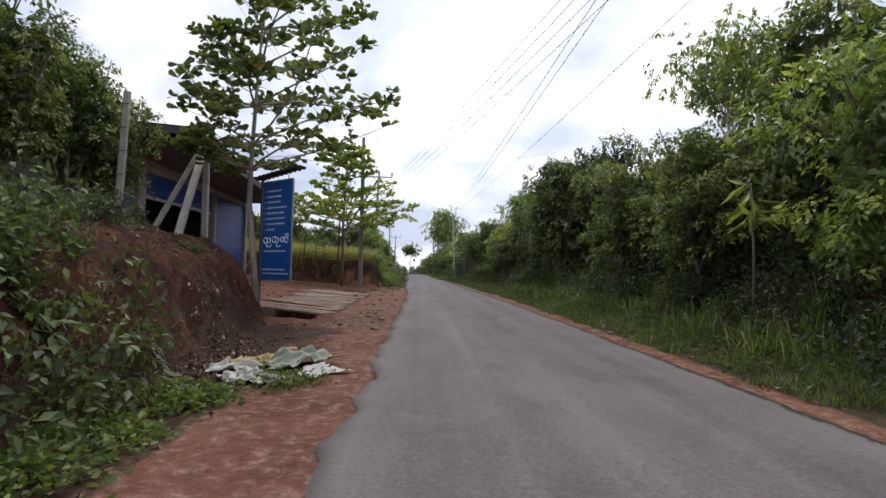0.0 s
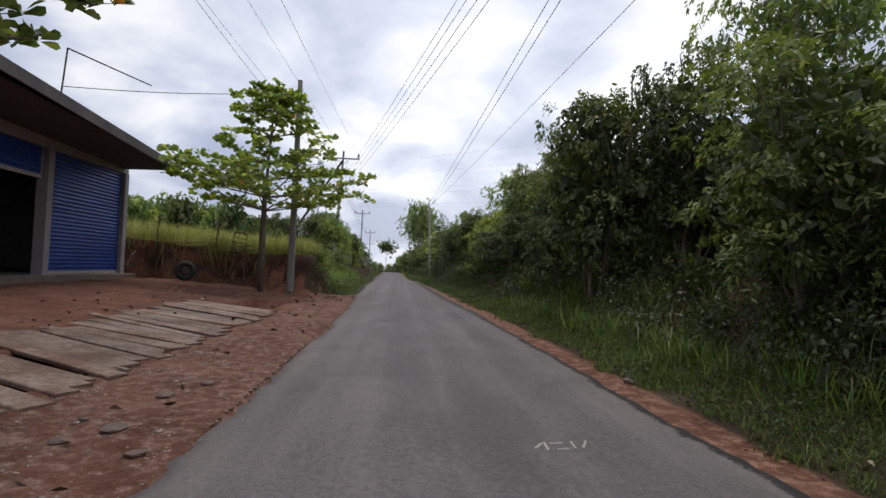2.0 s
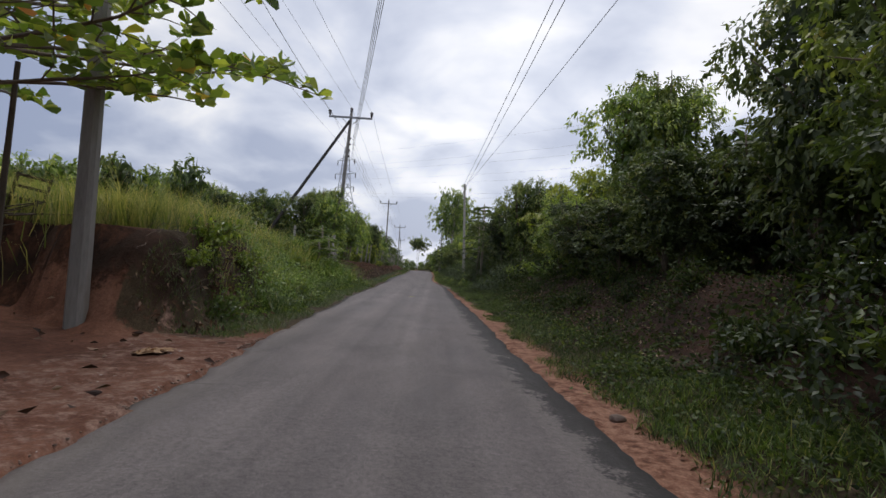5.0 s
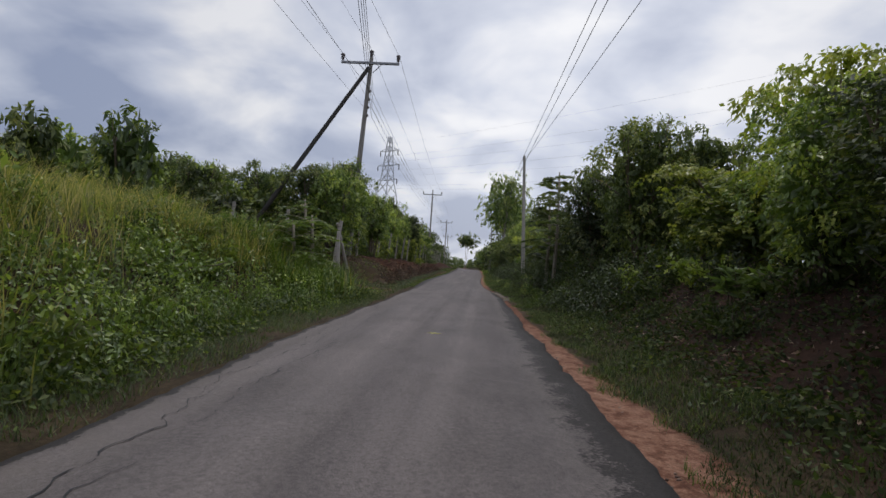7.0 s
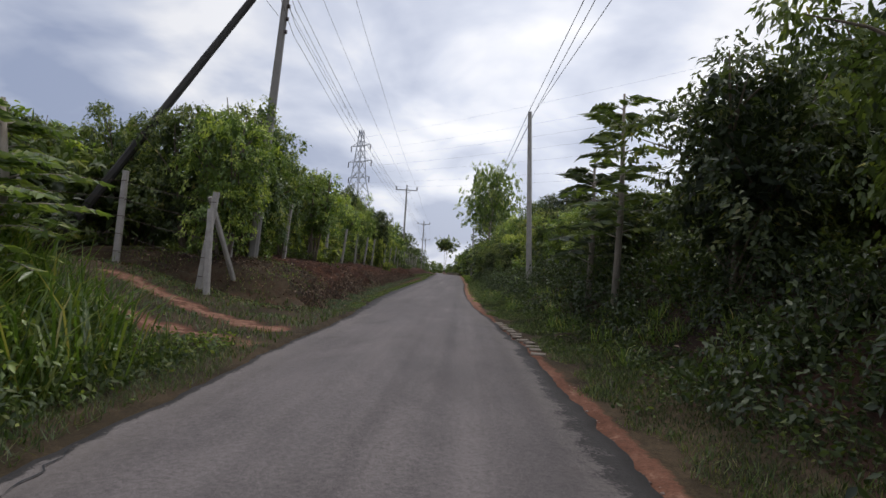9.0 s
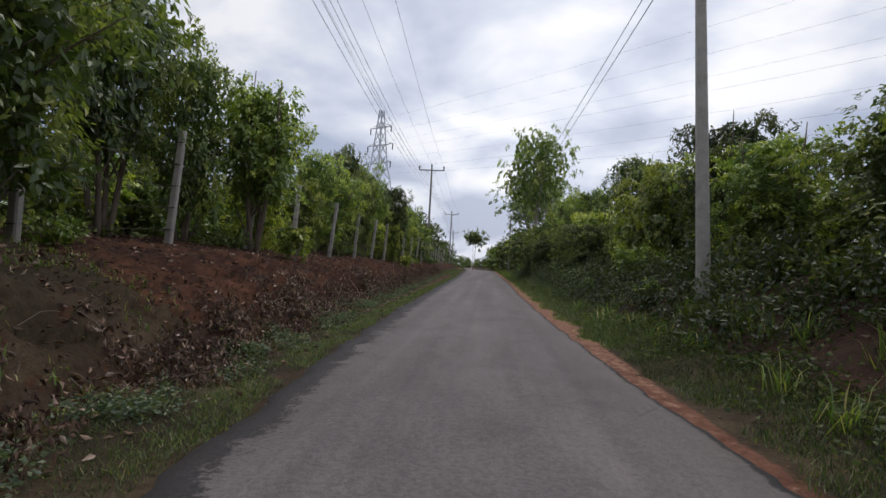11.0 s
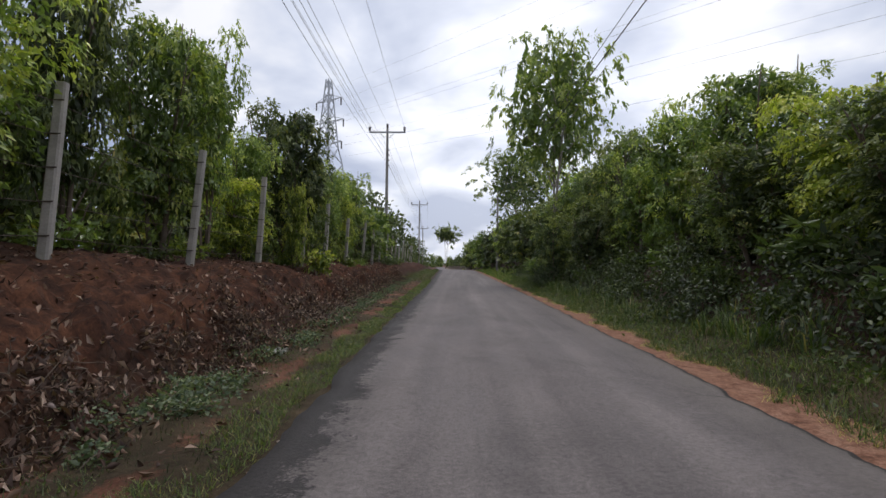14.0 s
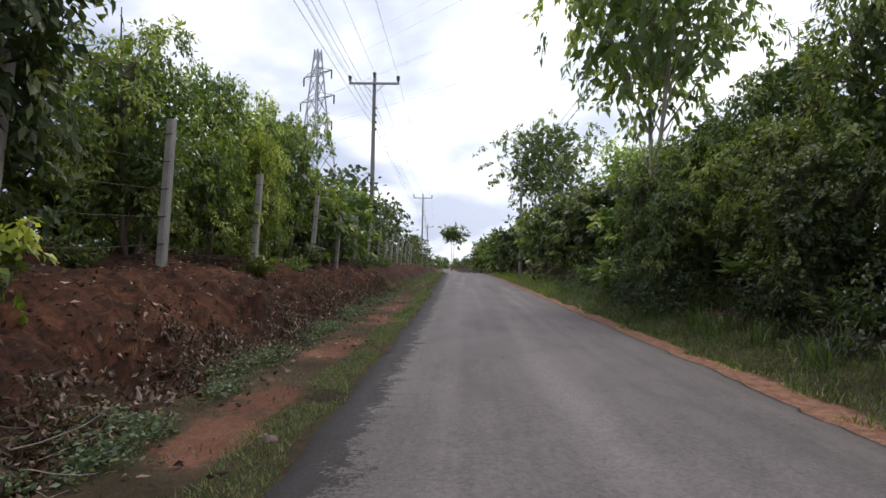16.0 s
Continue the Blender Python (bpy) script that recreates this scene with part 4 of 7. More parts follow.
# left-hand front row behind the fence, tree by tree
FENCE_ROW = [("mid", -5.9, 51.6, 5.4, 1.2), ("stemmy", -6.1, 54.0, 5.8, 1.2), ("mid", -5.7, 55.6, 5.3, 1.0), ("stemmy", -4.9, 57.0, 4.75, 1.3), ("flush", -5.7, 58.6, 3.0, 0.8), ("dark", -6.6, 61.2, 5.2, 0.85),
             ("mid", -5.9, 63.8, 4.8, 1.1), ("flush", -5.8, 62.0, 3.5, 0.8), ("mid", -5.9, 66.0, 4.5, 1.1), ("dark", -6.0, 68.2, 6.0, 0.85), ("mid", -5.9, 70.3, 5.3, 1.1),
             ("stemmy", -6.0, 72.2, 6.0, 0.8), ("flush", -5.8, 73.4, 2.9, 0.8), ("mid", -5.9, 74.2, 4.2, 0.8), ("dark", -5.5, 76.2, 5.3, 1.4), ("flush", -5.1, 75.3, 3.1, 0.42),
             ("mid", -6.1, 79.6, 4.5, 1.1), ("mid", -6.0, 81.7, 4.7, 1.0), ("flush", -5.7, 83.2, 3.9, 0.7), ("mid", -6.1, 84.3, 5.0, 1.0), ("mid", -6.2, 86.7, 5.3, 1.1)]
for kind, x, y, top, rad in FENCE_ROW:
    set_tree(kind, x, y, top, rad, "trees behind the fence")
# the rows behind it
for off, step, y0, y1 in ((-6.1, 2.2, 88.5, 100), (-8.4, 2.2, 47, 102), (-11.2, 3.4, 46, 102)):
    y = y0
    while y < y1:
        x = off - max(0.0, y - 80) * 0.02 + rng.uniform(-0.35, 0.35)
        proto = T_FAR[rng.integers(2)]
        top = float(lerp(y, LEFT_TOP)) * rng.uniform(0.6, 0.88)
        s = max(0.4, (top - land_at(x, y)) / TOPS[proto])
        place(proto, LABELS["dark"], "tree", "trees behind the fence", x, y, 0.45 + 0.5 * s, rng.uniform(0, 6.28), -0.05, s)
        y += step * rng.uniform(0.75, 1.25)
# the field behind the grassy bank
for i in range(54):
    y = rng.uniform(42, 72) if i % 2 else rng.uniform(46, 58)
    x = rng.uniform(-30, -9.5) if y < 48 else rng.uniform(-32, -14)
    place(T_FAR[1 if i % 3 else 0], "rounded field tree with dark green leaves", "tree", "trees in the field", x, y, 0.72, rng.uniform(0, 6.28), -0.05, rng.uniform(0.8, 1.2))
for i in range(18):
    x, y = rng.uniform(-24, -10), rng.uniform(43, 54)
    place(T_FAR[1 if i % 3 else 0], "rounded field tree with dark green leaves", "tree", "trees in the field", x, y, 0.7, rng.uniform(0, 6.28), -0.05, rng.uniform(0.75, 1.05))
for kind, x, y, top, rad in (("mid", -4.9, 50.4, 5.4, 1.5), ("mid", -4.5, 48.0, 4.7, 1.15), ("dark", -5.9, 49.0, 5.0, 1.3), ("mid", -8.3, 50.6, 5.1, 1.2), ("dark", -11.2, 49.6, 5.1, 1.1), ("mid", -13.0, 52.0, 5.2, 1.2), ("dark", -15.4, 52.5, 5.4, 1.2), ("mid", -17.9, 53.7, 5.2, 1.4), ("dark", -14.0, 57.0, 6.0, 1.3), ("mid", -20.6, 54.0, 5.7, 1.4), ("dark", -9.7, 52.2, 5.0, 1.2), ("mid", -23.5, 55.0, 6.5, 1.5)):
    set_tree(kind, x, y, top, rad, "trees in the field")
# over the near bank
for x, y, s, sz in ((-7.3, 12.6, 0.75, 0.72), (-7.4, 11.5, 0.8, 0.82), (-7.2, 9.0, 0.85, 0.80), (-8.8, 11.2, 0.9, 0.9), (-7.8, 9.4, 0.95, 0.95), (-10.5, 12.0, 1.0, 0.95), (-9.5, 9.8, 1.1, 1.05), (-6.6, 6.0, 0.8, 0.75), (-11.5, 10.5, 1.2, 1.1)):
    p = T_STEMMY[rng.integers(2)] if rng.uniform() < 0.6 else T_DARK[rng.integers(3)]
    place(p, "slender leafy tree on the red bank", "tree", "trees on the near bank", x, y, s, rng.uniform(0, 6.28), -0.05, sz)

def thicket(name, spots, n, size, mat, label, seed):
    """Low dense growth under and behind the tree rows, joined into one mesh."""
    r = np.random.default_rng(seed)
    P, D = [], []
    for x, y, h in spots:
        f = r.uniform(0, 1, n)
        rad = h * 0.62 * np.sqrt(r.uniform(0, 1, n)) * (1.05 - 0.5 * f)
        a = r.uniform(0, 6.283, n)
        P.append(np.stack([x + rad * np.cos(a), y + rad * np.sin(a), land_at(x, y) + h * f], 1))
        D.append(r.normal(0, 0.6, (n, 3)) + np.array([0, 0, -0.5]))
    tagged(new(name, leaf_mesh(name, np.concatenate(P), np.concatenate(D), size, size * 0.45, mat, r)), label, "undergrowth", kind="stuff")


thicket("thicket", [(-9.6 + rng.uniform(-1.2, 0.6), y, rng.uniform(1.6, 2.6)) for y in np.arange(46.5, 101, 1.25)], 330, 0.26, M_LEAF, "shaded low growth behind the fence trees", 93)
thicket("thicket", [(float(road_right(y)) + 5.6 + rng.uniform(-0.8, 1.2), y, rng.uniform(1.5, 2.6)) for y in np.arange(2, 100, 1.4)], 330, 0.26, M_LEAF, "shaded low growth under the hedge trees", 94)


# beyond
def woods(name, n, seed, spots, size, label, mat=M_LEAF_MID):
    """Far trees joined into one mesh of leaf clumps and stems."""
    r = np.random.default_rng(seed)
    P, D = [], []
    for x, y, h in spots:
        m = n
        f = r.uniform(0, 1, m)
        rad = h * 0.30 * np.sqrt(r.uniform(0, 1, m)) * (0.55 + 0.8 * np.sin(np.pi * f ** 0.8))
        a = r.uniform(0, 6.283, m)
        lump = 1 + 0.3 * np.sin(3 * a + x) * np.cos(7 * f + y)
        P.append(np.stack([x + rad * lump * np.cos(a), y + rad * lump * np.sin(a), float(road_z(y)) + 0.2 + h * f], 1))
        D.append(r.normal(0, 0.6, (m, 3)) + np.array([0, 0, -0.4]))
    me = leaf_mesh(name, np.concatenate(P), np.concatenate(D), size, size * 0.6, mat, r)
    return tagged(new(name, me), label, "woods", kind="stuff")


spots = []
for i in range(150):
    y = 98 + 200 * (i / 150) ** 1.3
    side = -1 if i % 2 else 1
    d = rng.uniform(2.2, 7) if i % 3 else rng.uniform(5, 26)
    x = float(road_right(y)) + d if side > 0 else float(lerp(y, FOOT_L)) - d
    spots.append((x, y, rng.uniform(4.2, 6.2) * (1 - 0.35 * smooth01(y, 170, 230))))
field = [(float(road_right(y)) + rng.uniform(11, 60), y, rng.uniform(3.5, 5.5)) for y in rng.uniform(-20, 110, 70)] + [(rng.uniform(-60, -20), y, rng.uniform(3.5, 5.5)) for y in rng.uniform(-10, 110, 40)]
woods("plantation_woods", 420, 95, field, 0.4, "rounded plantation trees out in the fields")
woods("distant_woods", 420, 91, spots, 0.36, "rows of distant leafy trees beside the lane", M_LEAF)
spots = [(rng.uniform(-170, 170), rng.uniform(290, 380), rng.uniform(3.2, 6.0)) for i in range(150)]
woods("horizon_woods", 300, 92, spots, 0.9, "hazy line of trees on the horizon")


# ---- the shop ----
def roller_shutter(parent, y0, y1, z0, z1, x):
    """A corrugated steel curtain between two guide rails."""
    sh = empty("roller_shutter", Matrix.Identity(4), "", "")
    del_keys = [k for k in ("label", "category") if k in sh]
    for k in del_keys:
        del sh[k]
    sh.parent = parent
    n = int((z1 - z0) / 0.10)
    pr = []
    for i in range(n):
        a = z0 + (z1 - z0) * i / n
        d = (z1 - z0) / n
        pr += [(x + 0.0, a), (x + 0.040, a + d * 0.25), (x + 0.034, a + d * 0.7), (x + 0.0, a + d * 0.95)]
    vs = [(px, yy, pz) for px, pz in pr for yy in (y0, y1)]
    fs = [(2 * i, 2 * i + 1, 2 * i + 3, 2 * i + 2) for i in range(len(pr) - 1)]
    part("curtain", Geo().add(vs, fs), M_BLUE, sh, "blue painted corrugated steel slats")
    for yy in (y0, y1):
        part("guide_rail", Geo().box((x - 0.03, yy - 0.04, z0), (x + 0.05, yy + 0.04, z1)), M_STEEL, sh)
    part("bottom_bar", Geo().box((x - 0.02, y0, z0 - 0.06), (x + 0.045, y1, z0 + 0.03)), M_CONCRETE, sh, "pale bottom rail")
    return sh


def build_shop():
    shop = empty("shop_building", Matrix.Identity(4), "grey roadside shop with blue roller shutters and overhanging roof", "building")
    X, T = -7.9, 0.22
    zf = 0.66
    part("plinth", Geo().box((X - 6.0, 13.8, 0.1), (X + 0.35, 24.9, zf - 0.06), 0.02), M_PLINTH, shop, "worn cement plinth")
    part("step", Geo().box((X + 0.35, 17.0, 0.1), (X + 0.75, 24.5, 0.42), 0.05), M_PLINTH, shop)
    bays = [(12.3, 15.3), (15.75, 20.8), (21.2, 24.55)]
    for y0, y1 in ((13.9, 14.15), (15.3, 15.75), (20.90, 21.12), (24.55, 24.78)):
        part("pillar", Geo().box((X - T, y0, zf - 0.06), (X + 0.06, y1, 3.66), 0.05), M_WALL, shop, "pale cement pillar")
    part("wall", Geo().box((X - T, 13.9, 3.66), (X + 0.03, 24.78, 4.35), 0.02), M_WALL, shop)
    part("wall", Geo().box((X - 6.0, 24.56, zf - 0.06), (X - T, 24.78, 4.35), 0.02), M_WALL, shop)
    part("wall", Geo().box((X - 6.0, 13.9, zf - 0.06), (X - T, 14.1, 4.35), 0.02), M_WALL, shop)
    # Inside surfaces get the room's shade as their colour.
    part("wall", Geo().box((X - 6.0, 14.1, zf - 0.06), (X - 5.8, 24.56, 4.35), 0.02), M_INTERIOR_SHADE, shop, "back wall with the room's shade in its colour")
    part("shop_floor", Geo().box((X - 5.8, 14.1, zf - 0.06), (X - T, 24.56, zf - 0.02), 0.02), M_INTERIOR_SHADE, shop, "cement floor with the room's shade in its colour")
    part("inner_ceiling", Geo().box((X - 5.8, 14.1, 3.9), (X - T, 24.56, 3.98), 0.02), M_INTERIOR_SHADE, shop)
    roller_shutter(shop, 21.2, 24.55, zf, 3.66, X - 0.08)
    roller_shutter(shop, 15.75, 20.8, 2.96, 3.66, X - 0.08)
    roller_shutter(shop, 14.15, 15.3, 2.5, 3.66, X - 0.08)
    # goods glimpsed inside the open bay
    part("shelf", Geo().box((X - 3.0, 16.2, zf), (X - 2.5, 19.4, 2.2), 0.03), M_WOOD, shop)
    part("counter", Geo().box((X - 1.4, 18.6, zf), (X - 0.8, 20.4, 1.55), 0.03), M_WOOD, shop)
    # roof: corrugated sheets falling to the road side, over a plain soffit
    roof = empty("roof", Matrix.Identity(4), "", "")
    for k in ("label", "category"):
        if k in roof:
            del roof[k]
    roof.parent = shop
    ea, eb = Vector((-5.85, 13.6, 4.36)), Vector((-6.1, 24.1, 3.86))
    ba, bb = Vector((-14.5, 13.6, 5.0)), Vector((-14.5, 25.4, 4.9))
    n = 150
    vs, fs = [], []
    for i in range(n + 1):
        f = i / n
        up = 0.006 * math.cos(i * math.pi / 2)
        for c in (ea.lerp(eb, f), ba.lerp(bb, f)):
            vs += [(c.x, c.y, c.z + 0.06 + up), (c.x, c.y, c.z + 0.045 + up)]
    for i in range(n):
        a, b = 4 * i, 4 * (i + 1)
        fs += [(a, b, b + 2, a + 2), (a + 1, a + 3, b + 3, b + 1), (a, a + 1, b + 1, b), (a + 2, b + 2, b + 3, a + 3)]
    part("roof_sheets", Geo().add(vs, fs), M_ROOF, roof, "weathered dark corrugated sheets")
    part("fascia", Geo().bar(ea + Vector((0.03, 0, -0.07)), eb + Vector((0.03, 0, -0.08)), 0.04, 0.24), M_ROOF, roof, "dark fascia board")
    part("fascia", Geo().bar(eb + Vector((0, 0.02, -0.07)), bb + Vector((0, 0.02, -0.07)), 0.03, 0.17), M_ROOF, roof)
    part("fascia", Geo().bar(ea + Vector((0, -0.02, -0.07)), ba + Vector((0, -0.02, -0.07)), 0.03, 0.17), M_ROOF, roof)
    sof = Geo().add([(-5.9, 13.65, 4.05), (-6.14, 24.05, 3.76), (X, 24.6, 3.80), (X, 13.65, 4.05)], [(0, 1, 2, 3)])
    sof.add([(-5.9, 13.65, 4.08), (-6.14, 24.05, 3.79), (X, 24.6, 3.83), (X, 13.65, 4.08)], [(3, 2, 1, 0)])
    part("soffit", sof, M_SOFFIT, roof, "grey boarded soffit")
    # the bent service pipe on the roof
    br = Geo().tube([(-7.0, 19.75, 4.5), (-7.0, 19.9, 5.75)], 0.018, 6).tube([(-7.0, 19.9, 5.75), (-7.0, 21.9, 6.0), (-7.0, 24.0, 6.27)], 0.018, 6)
    part("service_bracket", br, M_RUST, shop, "thin bent iron service pipe")
    return shop


build_shop()


# ---- the sign ----
def build_sign():
    TL, TR = Vector((-3.28, 11.33, 2.72)), Vector((-2.52, 10.66, 2.68))
    across = (TR - TL)
    across.z = 0
    W = across.length
    ang = math.atan2(across.y, across.x)
    base = Vector((TL.x, TL.y, 0.12))
    root = empty("sign_board", Matrix.Translation(base) @ Matrix.Rotation(ang, 4, "Z"), "tall blue shop sign with white lettering on a steel frame", "sign")
    # local: x across the board, -y towards the lane, z up
    z0, z1 = 0.62, 2.60
    part("panel", Geo().box((0, -0.012, z0), (W, 0.012, z1), 0.2), M_SIGN, root, "glossy blue printed panel")
    for x in (0.0, W):
        part("frame_bar", Geo().box((x - 0.012, -0.02, z0), (x + 0.012, 0.02, z1)), M_STEEL, root)
    for z in (z0, z1):
        part("frame_bar", Geo().box((0.012, -0.02, z - 0.012), (W - 0.012, 0.02, z + 0.012)), M_STEEL, root)
    part("post", Geo().tube([(-0.12, 0.05, -0.3), (-0.12, 0.05, 2.72)], 0.03, 8), M_RUST, root, "dark iron post")
    for x in (0.15, W - 0.15):
        part("hanger", Geo().tube([(x, 0.0, z1), (x, 0.0, 2.78)], 0.008, 5), M_RUST, root)
    n = 40
    vs, fs = [], []
    for i in range(n + 1):
        f = i / n
        x = -0.28 + (W + 0.48) * f
        z = 2.70 + 0.12 * f + 0.016 * math.sin(i * 1.6)
        vs += [(x, -0.15, z - 0.012), (x, 0.0, z + 0.012), (x, 0.15, z - 0.012), (x, -0.15, z - 0.022), (x, 0.0, z + 0.002), (x, 0.15, z - 0.022)]
    for i in range(n):
        a, b = 6 * i, 6 * i + 6
        fs += [(a, b, b + 1, a + 1), (a + 1, b + 1, b + 2, a + 2), (a + 3, a + 4, b + 4, b + 3), (a + 4, a + 5, b + 5, b + 4), (a, a + 3, b + 3, b), (a + 2, b + 2, b + 5, a + 5)]
    part("little_roof", Geo().add(vs, fs), M_GREEN, root, "small green corrugated sheet roof")
    part("roof_beam", Geo().bar((-0.25, 0, 2.68), (W + 0.15, 0, 2.79), 0.03, 0.05), M_RUST, root)
    H = z1 - z0
    lines = [(0.10, 0.18, 0.42), (0.157, 0.18, 0.42), (0.212, 0.18, 0.40), (0.27, 0.18, 0.62), (0.325, 0.18, 0.55), (0.38, 0.18, 0.55), (0.435, 0.18, 0.55), (0.49, 0.18, 0.26)]
    r = random.Random(3)
    for f, x0, ln in lines:
        z = z1 - f * H
        part("bullet_mark", Geo().box((W * 0.09, -0.016, z - 0.010), (W * 0.115, -0.013, z + 0.010)), M_WHITE, root)
        x = x0 * W
        while x < (x0 + ln) * W:
            w = r.uniform(0.03, 0.085)
            part("word_bar", Geo().box((x, -0.016, z - 0.016), (x + w, -0.013, z + 0.014)), M_WHITE, root)
            x += w + 0.016
    for f, x0, ln, hh in ((0.71, 0.1, 0.72, 0.014), (0.895, 0.08, 0.68, 0.012), (0.935, 0.08, 0.86, 0.012)):
        z = z1 - f * H
        x = x0 * W
        while x < (x0 + ln) * W:
            w = r.uniform(0.03, 0.08)
            part("word_bar", Geo().box((x, -0.016, z - hh), (x + w, -0.013, z + hh)), M_WHITE, root)
            x += w + 0.014
    # the large curled emblem
    zc = z1 - 0.60 * H

    def arc(cx, cz, rr, a0, a1, th=0.013):
        pts = [(cx * W + rr * math.cos(radians(a0 + (a1 - a0) * i / 14)), -0.016, zc + cz + rr * math.sin(radians(a0 + (a1 - a0) * i / 14))) for i in range(15)]
        return pts, th
    strokes = [arc(0.15, 0.0, 0.06, 20, 330), arc(0.27, 0.0, 0.055, 0, 360), arc(0.27, -0.05, 0.09, 200, 340), arc(0.45, 0.01, 0.06, 30, 320), arc(0.55, 0.0, 0.05, 0, 360),
               arc(0.60, -0.06, 0.075, 180, 330), arc(0.72, 0.01, 0.05, 90, 420), arc(0.85, 0.0, 0.055, 0, 340), arc(0.86, 0.07, 0.05, 0, 200)]
    g = Geo()
    for pts, th in strokes:
        g.tube(pts, th, 5)
    part("emblem", g, M_WHITE, root, "large curled white emblem")


build_sign()


# ---- poles and wires ----
def pole(x, y, h, base=None, w=0.24, lean=(0, 0), group="utility poles", arm=True, mat=M_POLE, label="grey concrete utility pole with steel crossarm and insulators"):
    z = land_at(x, y) if base is None else base
    root = empty("utility_pole", Matrix.Translation((x, y, z)), label, "pole", group)
    top = Vector((lean[0], lean[1], h))
    part("shaft", Geo().bar((0, 0, -0.4), top, w, w * 0.85, w * 0.62, w * 0.55, 0.25, up=(0, 1, 0)), mat, root)
    if arm:
        az = h - 0.28
        o = top * (az / h)
        part("crossarm", Geo().bar(o + Vector((-1.25, -0.12, 0)), o + Vector((1.25, -0.12, 0)), 0.075, 0.11), M_STEEL, root, "galvanised steel crossarm")
        for s in (-1, 1):
            part("arm_brace", Geo().bar(o + Vector((0.12 * s, -0.10, -0.42)), o + Vector((0.52 * s, -0.13, -0.03)), 0.03, 0.03), M_STEEL, root)
        prof = [(0.02, 0.0), (0.03, 0.03), (0.085, 0.06), (0.04, 0.10), (0.095, 0.15), (0.05, 0.20), (0.11, 0.25), (0.06, 0.31), (0.03, 0.33)]
        for c in (o + Vector((-1.2, -0.12, 0.06)), o + Vector((1.2, -0.12, 0.06)), top + Vector((0, 0, 0.0))):
            part("insulator", Geo().lathe(c, prof, 10), M_CERAMIC, root, "dark ceramic insulator", True)
        for k in range(4):
            c = top * ((h - 1.5 - 0.35 * k) / h) + Vector((0.13, -0.05, 0))
            part("spool_insulator", Geo().lathe(c, [(0.025, -0.05), (0.05, -0.03), (0.03, 0.0), (0.05, 0.03), (0.025, 0.05)], 8), M_CERAMIC, root, "", True)
    return root


def wire(a, b, sag, r, group, label="thin dark overhead wire", n=24):
    a, b = Vector(a), Vector(b)
    pts = []
    for i in range(n + 1):
        f = i / n
        p = a.lerp(b, f)
        p.z -= 4 * sag * f * (1 - f)
        pts.append(p)
    return thing("overhead_wire", Geo().tube(pts, r, 4), M_WIRE, label, "wire", group)


pole(-2.72, 24.5, 6.7, arm=False, w=0.22, label="plain grey concrete pole at the yard's edge")
P2 = (-4.4, 49.45)
pole(*P2, 8.55, lean=(0.33, 0.45))
stay = empty("stay_pole", Matrix.Translation((-9.0, 48.25, land_at(-9.0, 48.25))), "dark slanting stay pole propping a utility pole", "pole")
part("shaft", Geo().bar((0, 0, -0.3), (4.9, 1.4, 9.15 - land_at(-9.0, 48.25)), 0.22, 0.2, 0.16, 0.15, 0.25), M_POLE_DARK, stay)
pole(3.28, 54.2, 5.95, arm=False, w=0.20, mat=M_CONCRETE, lean=(-0.32, 0.0), label="plain grey concrete pole among the hedge trees")
pole(-5.9, 98.8, 9.25)
pole(-7.0, 144.5, 9.3)
pole(-9.5, 190, 9.3)
pole(2.3, 107, 6.2, arm=False, w=0.22, label="plain grey concrete pole among the hedge trees")
zb = {49.8: land_at(*P2) + 8.55, 98.8: land_at(-5.9, 98.8) + 9.25, 144.5: land_at(-7, 144.5) + 9.3, 190: land_at(-9.5, 190) + 9.3}
spans = [((7.6, -14.0), zb[49.8] - 0.6, (-4.05, 49.95), zb[49.8]), ((-4.05, 49.95), zb[49.8], (-5.9, 98.8), zb[98.8]), ((-5.9, 98.8), zb[98.8], (-7.0, 144.5), zb[144.5]), ((-7.0, 144.5), zb[144.5], (-9.5, 190), zb[190])]
for (ax, ay), az, (bx, by), bz in spans:
    for dx, dz in ((-1.2, 0.05), (0.0, 0.3), (1.2, 0.05)):
        hx = -4.9 if ay < 0 else ax
        wire((hx + dx, ay, az + dz), (bx + dx, by - 0.12, bz + dz), 0.55, 0.0065, "high line wires")
    for k in range(4):
        wire((ax + 0.15, ay, az - 1.5 - 0.35 * k), (bx + 0.15, by, bz - 1.5 - 0.35 * k), 0.65, 0.0075, "low line wires")
wire((-2.72, 24.5, 6.75), (-4.0, 49.8, 8.2), 0.3, 0.009, "branch wires")
wire((-3.7, -14, 6.9), (-4.15, 49.6, 7.4), 0.5, 0.0065, "branch wires")
wire((-7.0, 19.8, 4.85), (-2.72, 24.4, 6.5), 0.12, 0.010, "branch wires")
for dx, dz, s in ((-0.10, 0.0, 0.35), (0.08, -0.05, 0.4)):
    wire((4.0 + dx, -18, 7.3 + dz), (3.05 + dx, 54.2, 6.7 + dz), s, 0.009, "hedge line wires")
    wire((3.05 + dx, 54.2, 6.7 + dz), (2.3 + dx, 107, 6.9 + dz), s, 0.009, "hedge line wires")
wire((6.9, -18, 7.3), (3.1, 54.2, 6.6), 0.4, 0.009, "hedge line wires")
wire((3.1, 54.2, 6.6), (2.3, 107, 6.7), 0.4, 0.009, "hedge line wires")


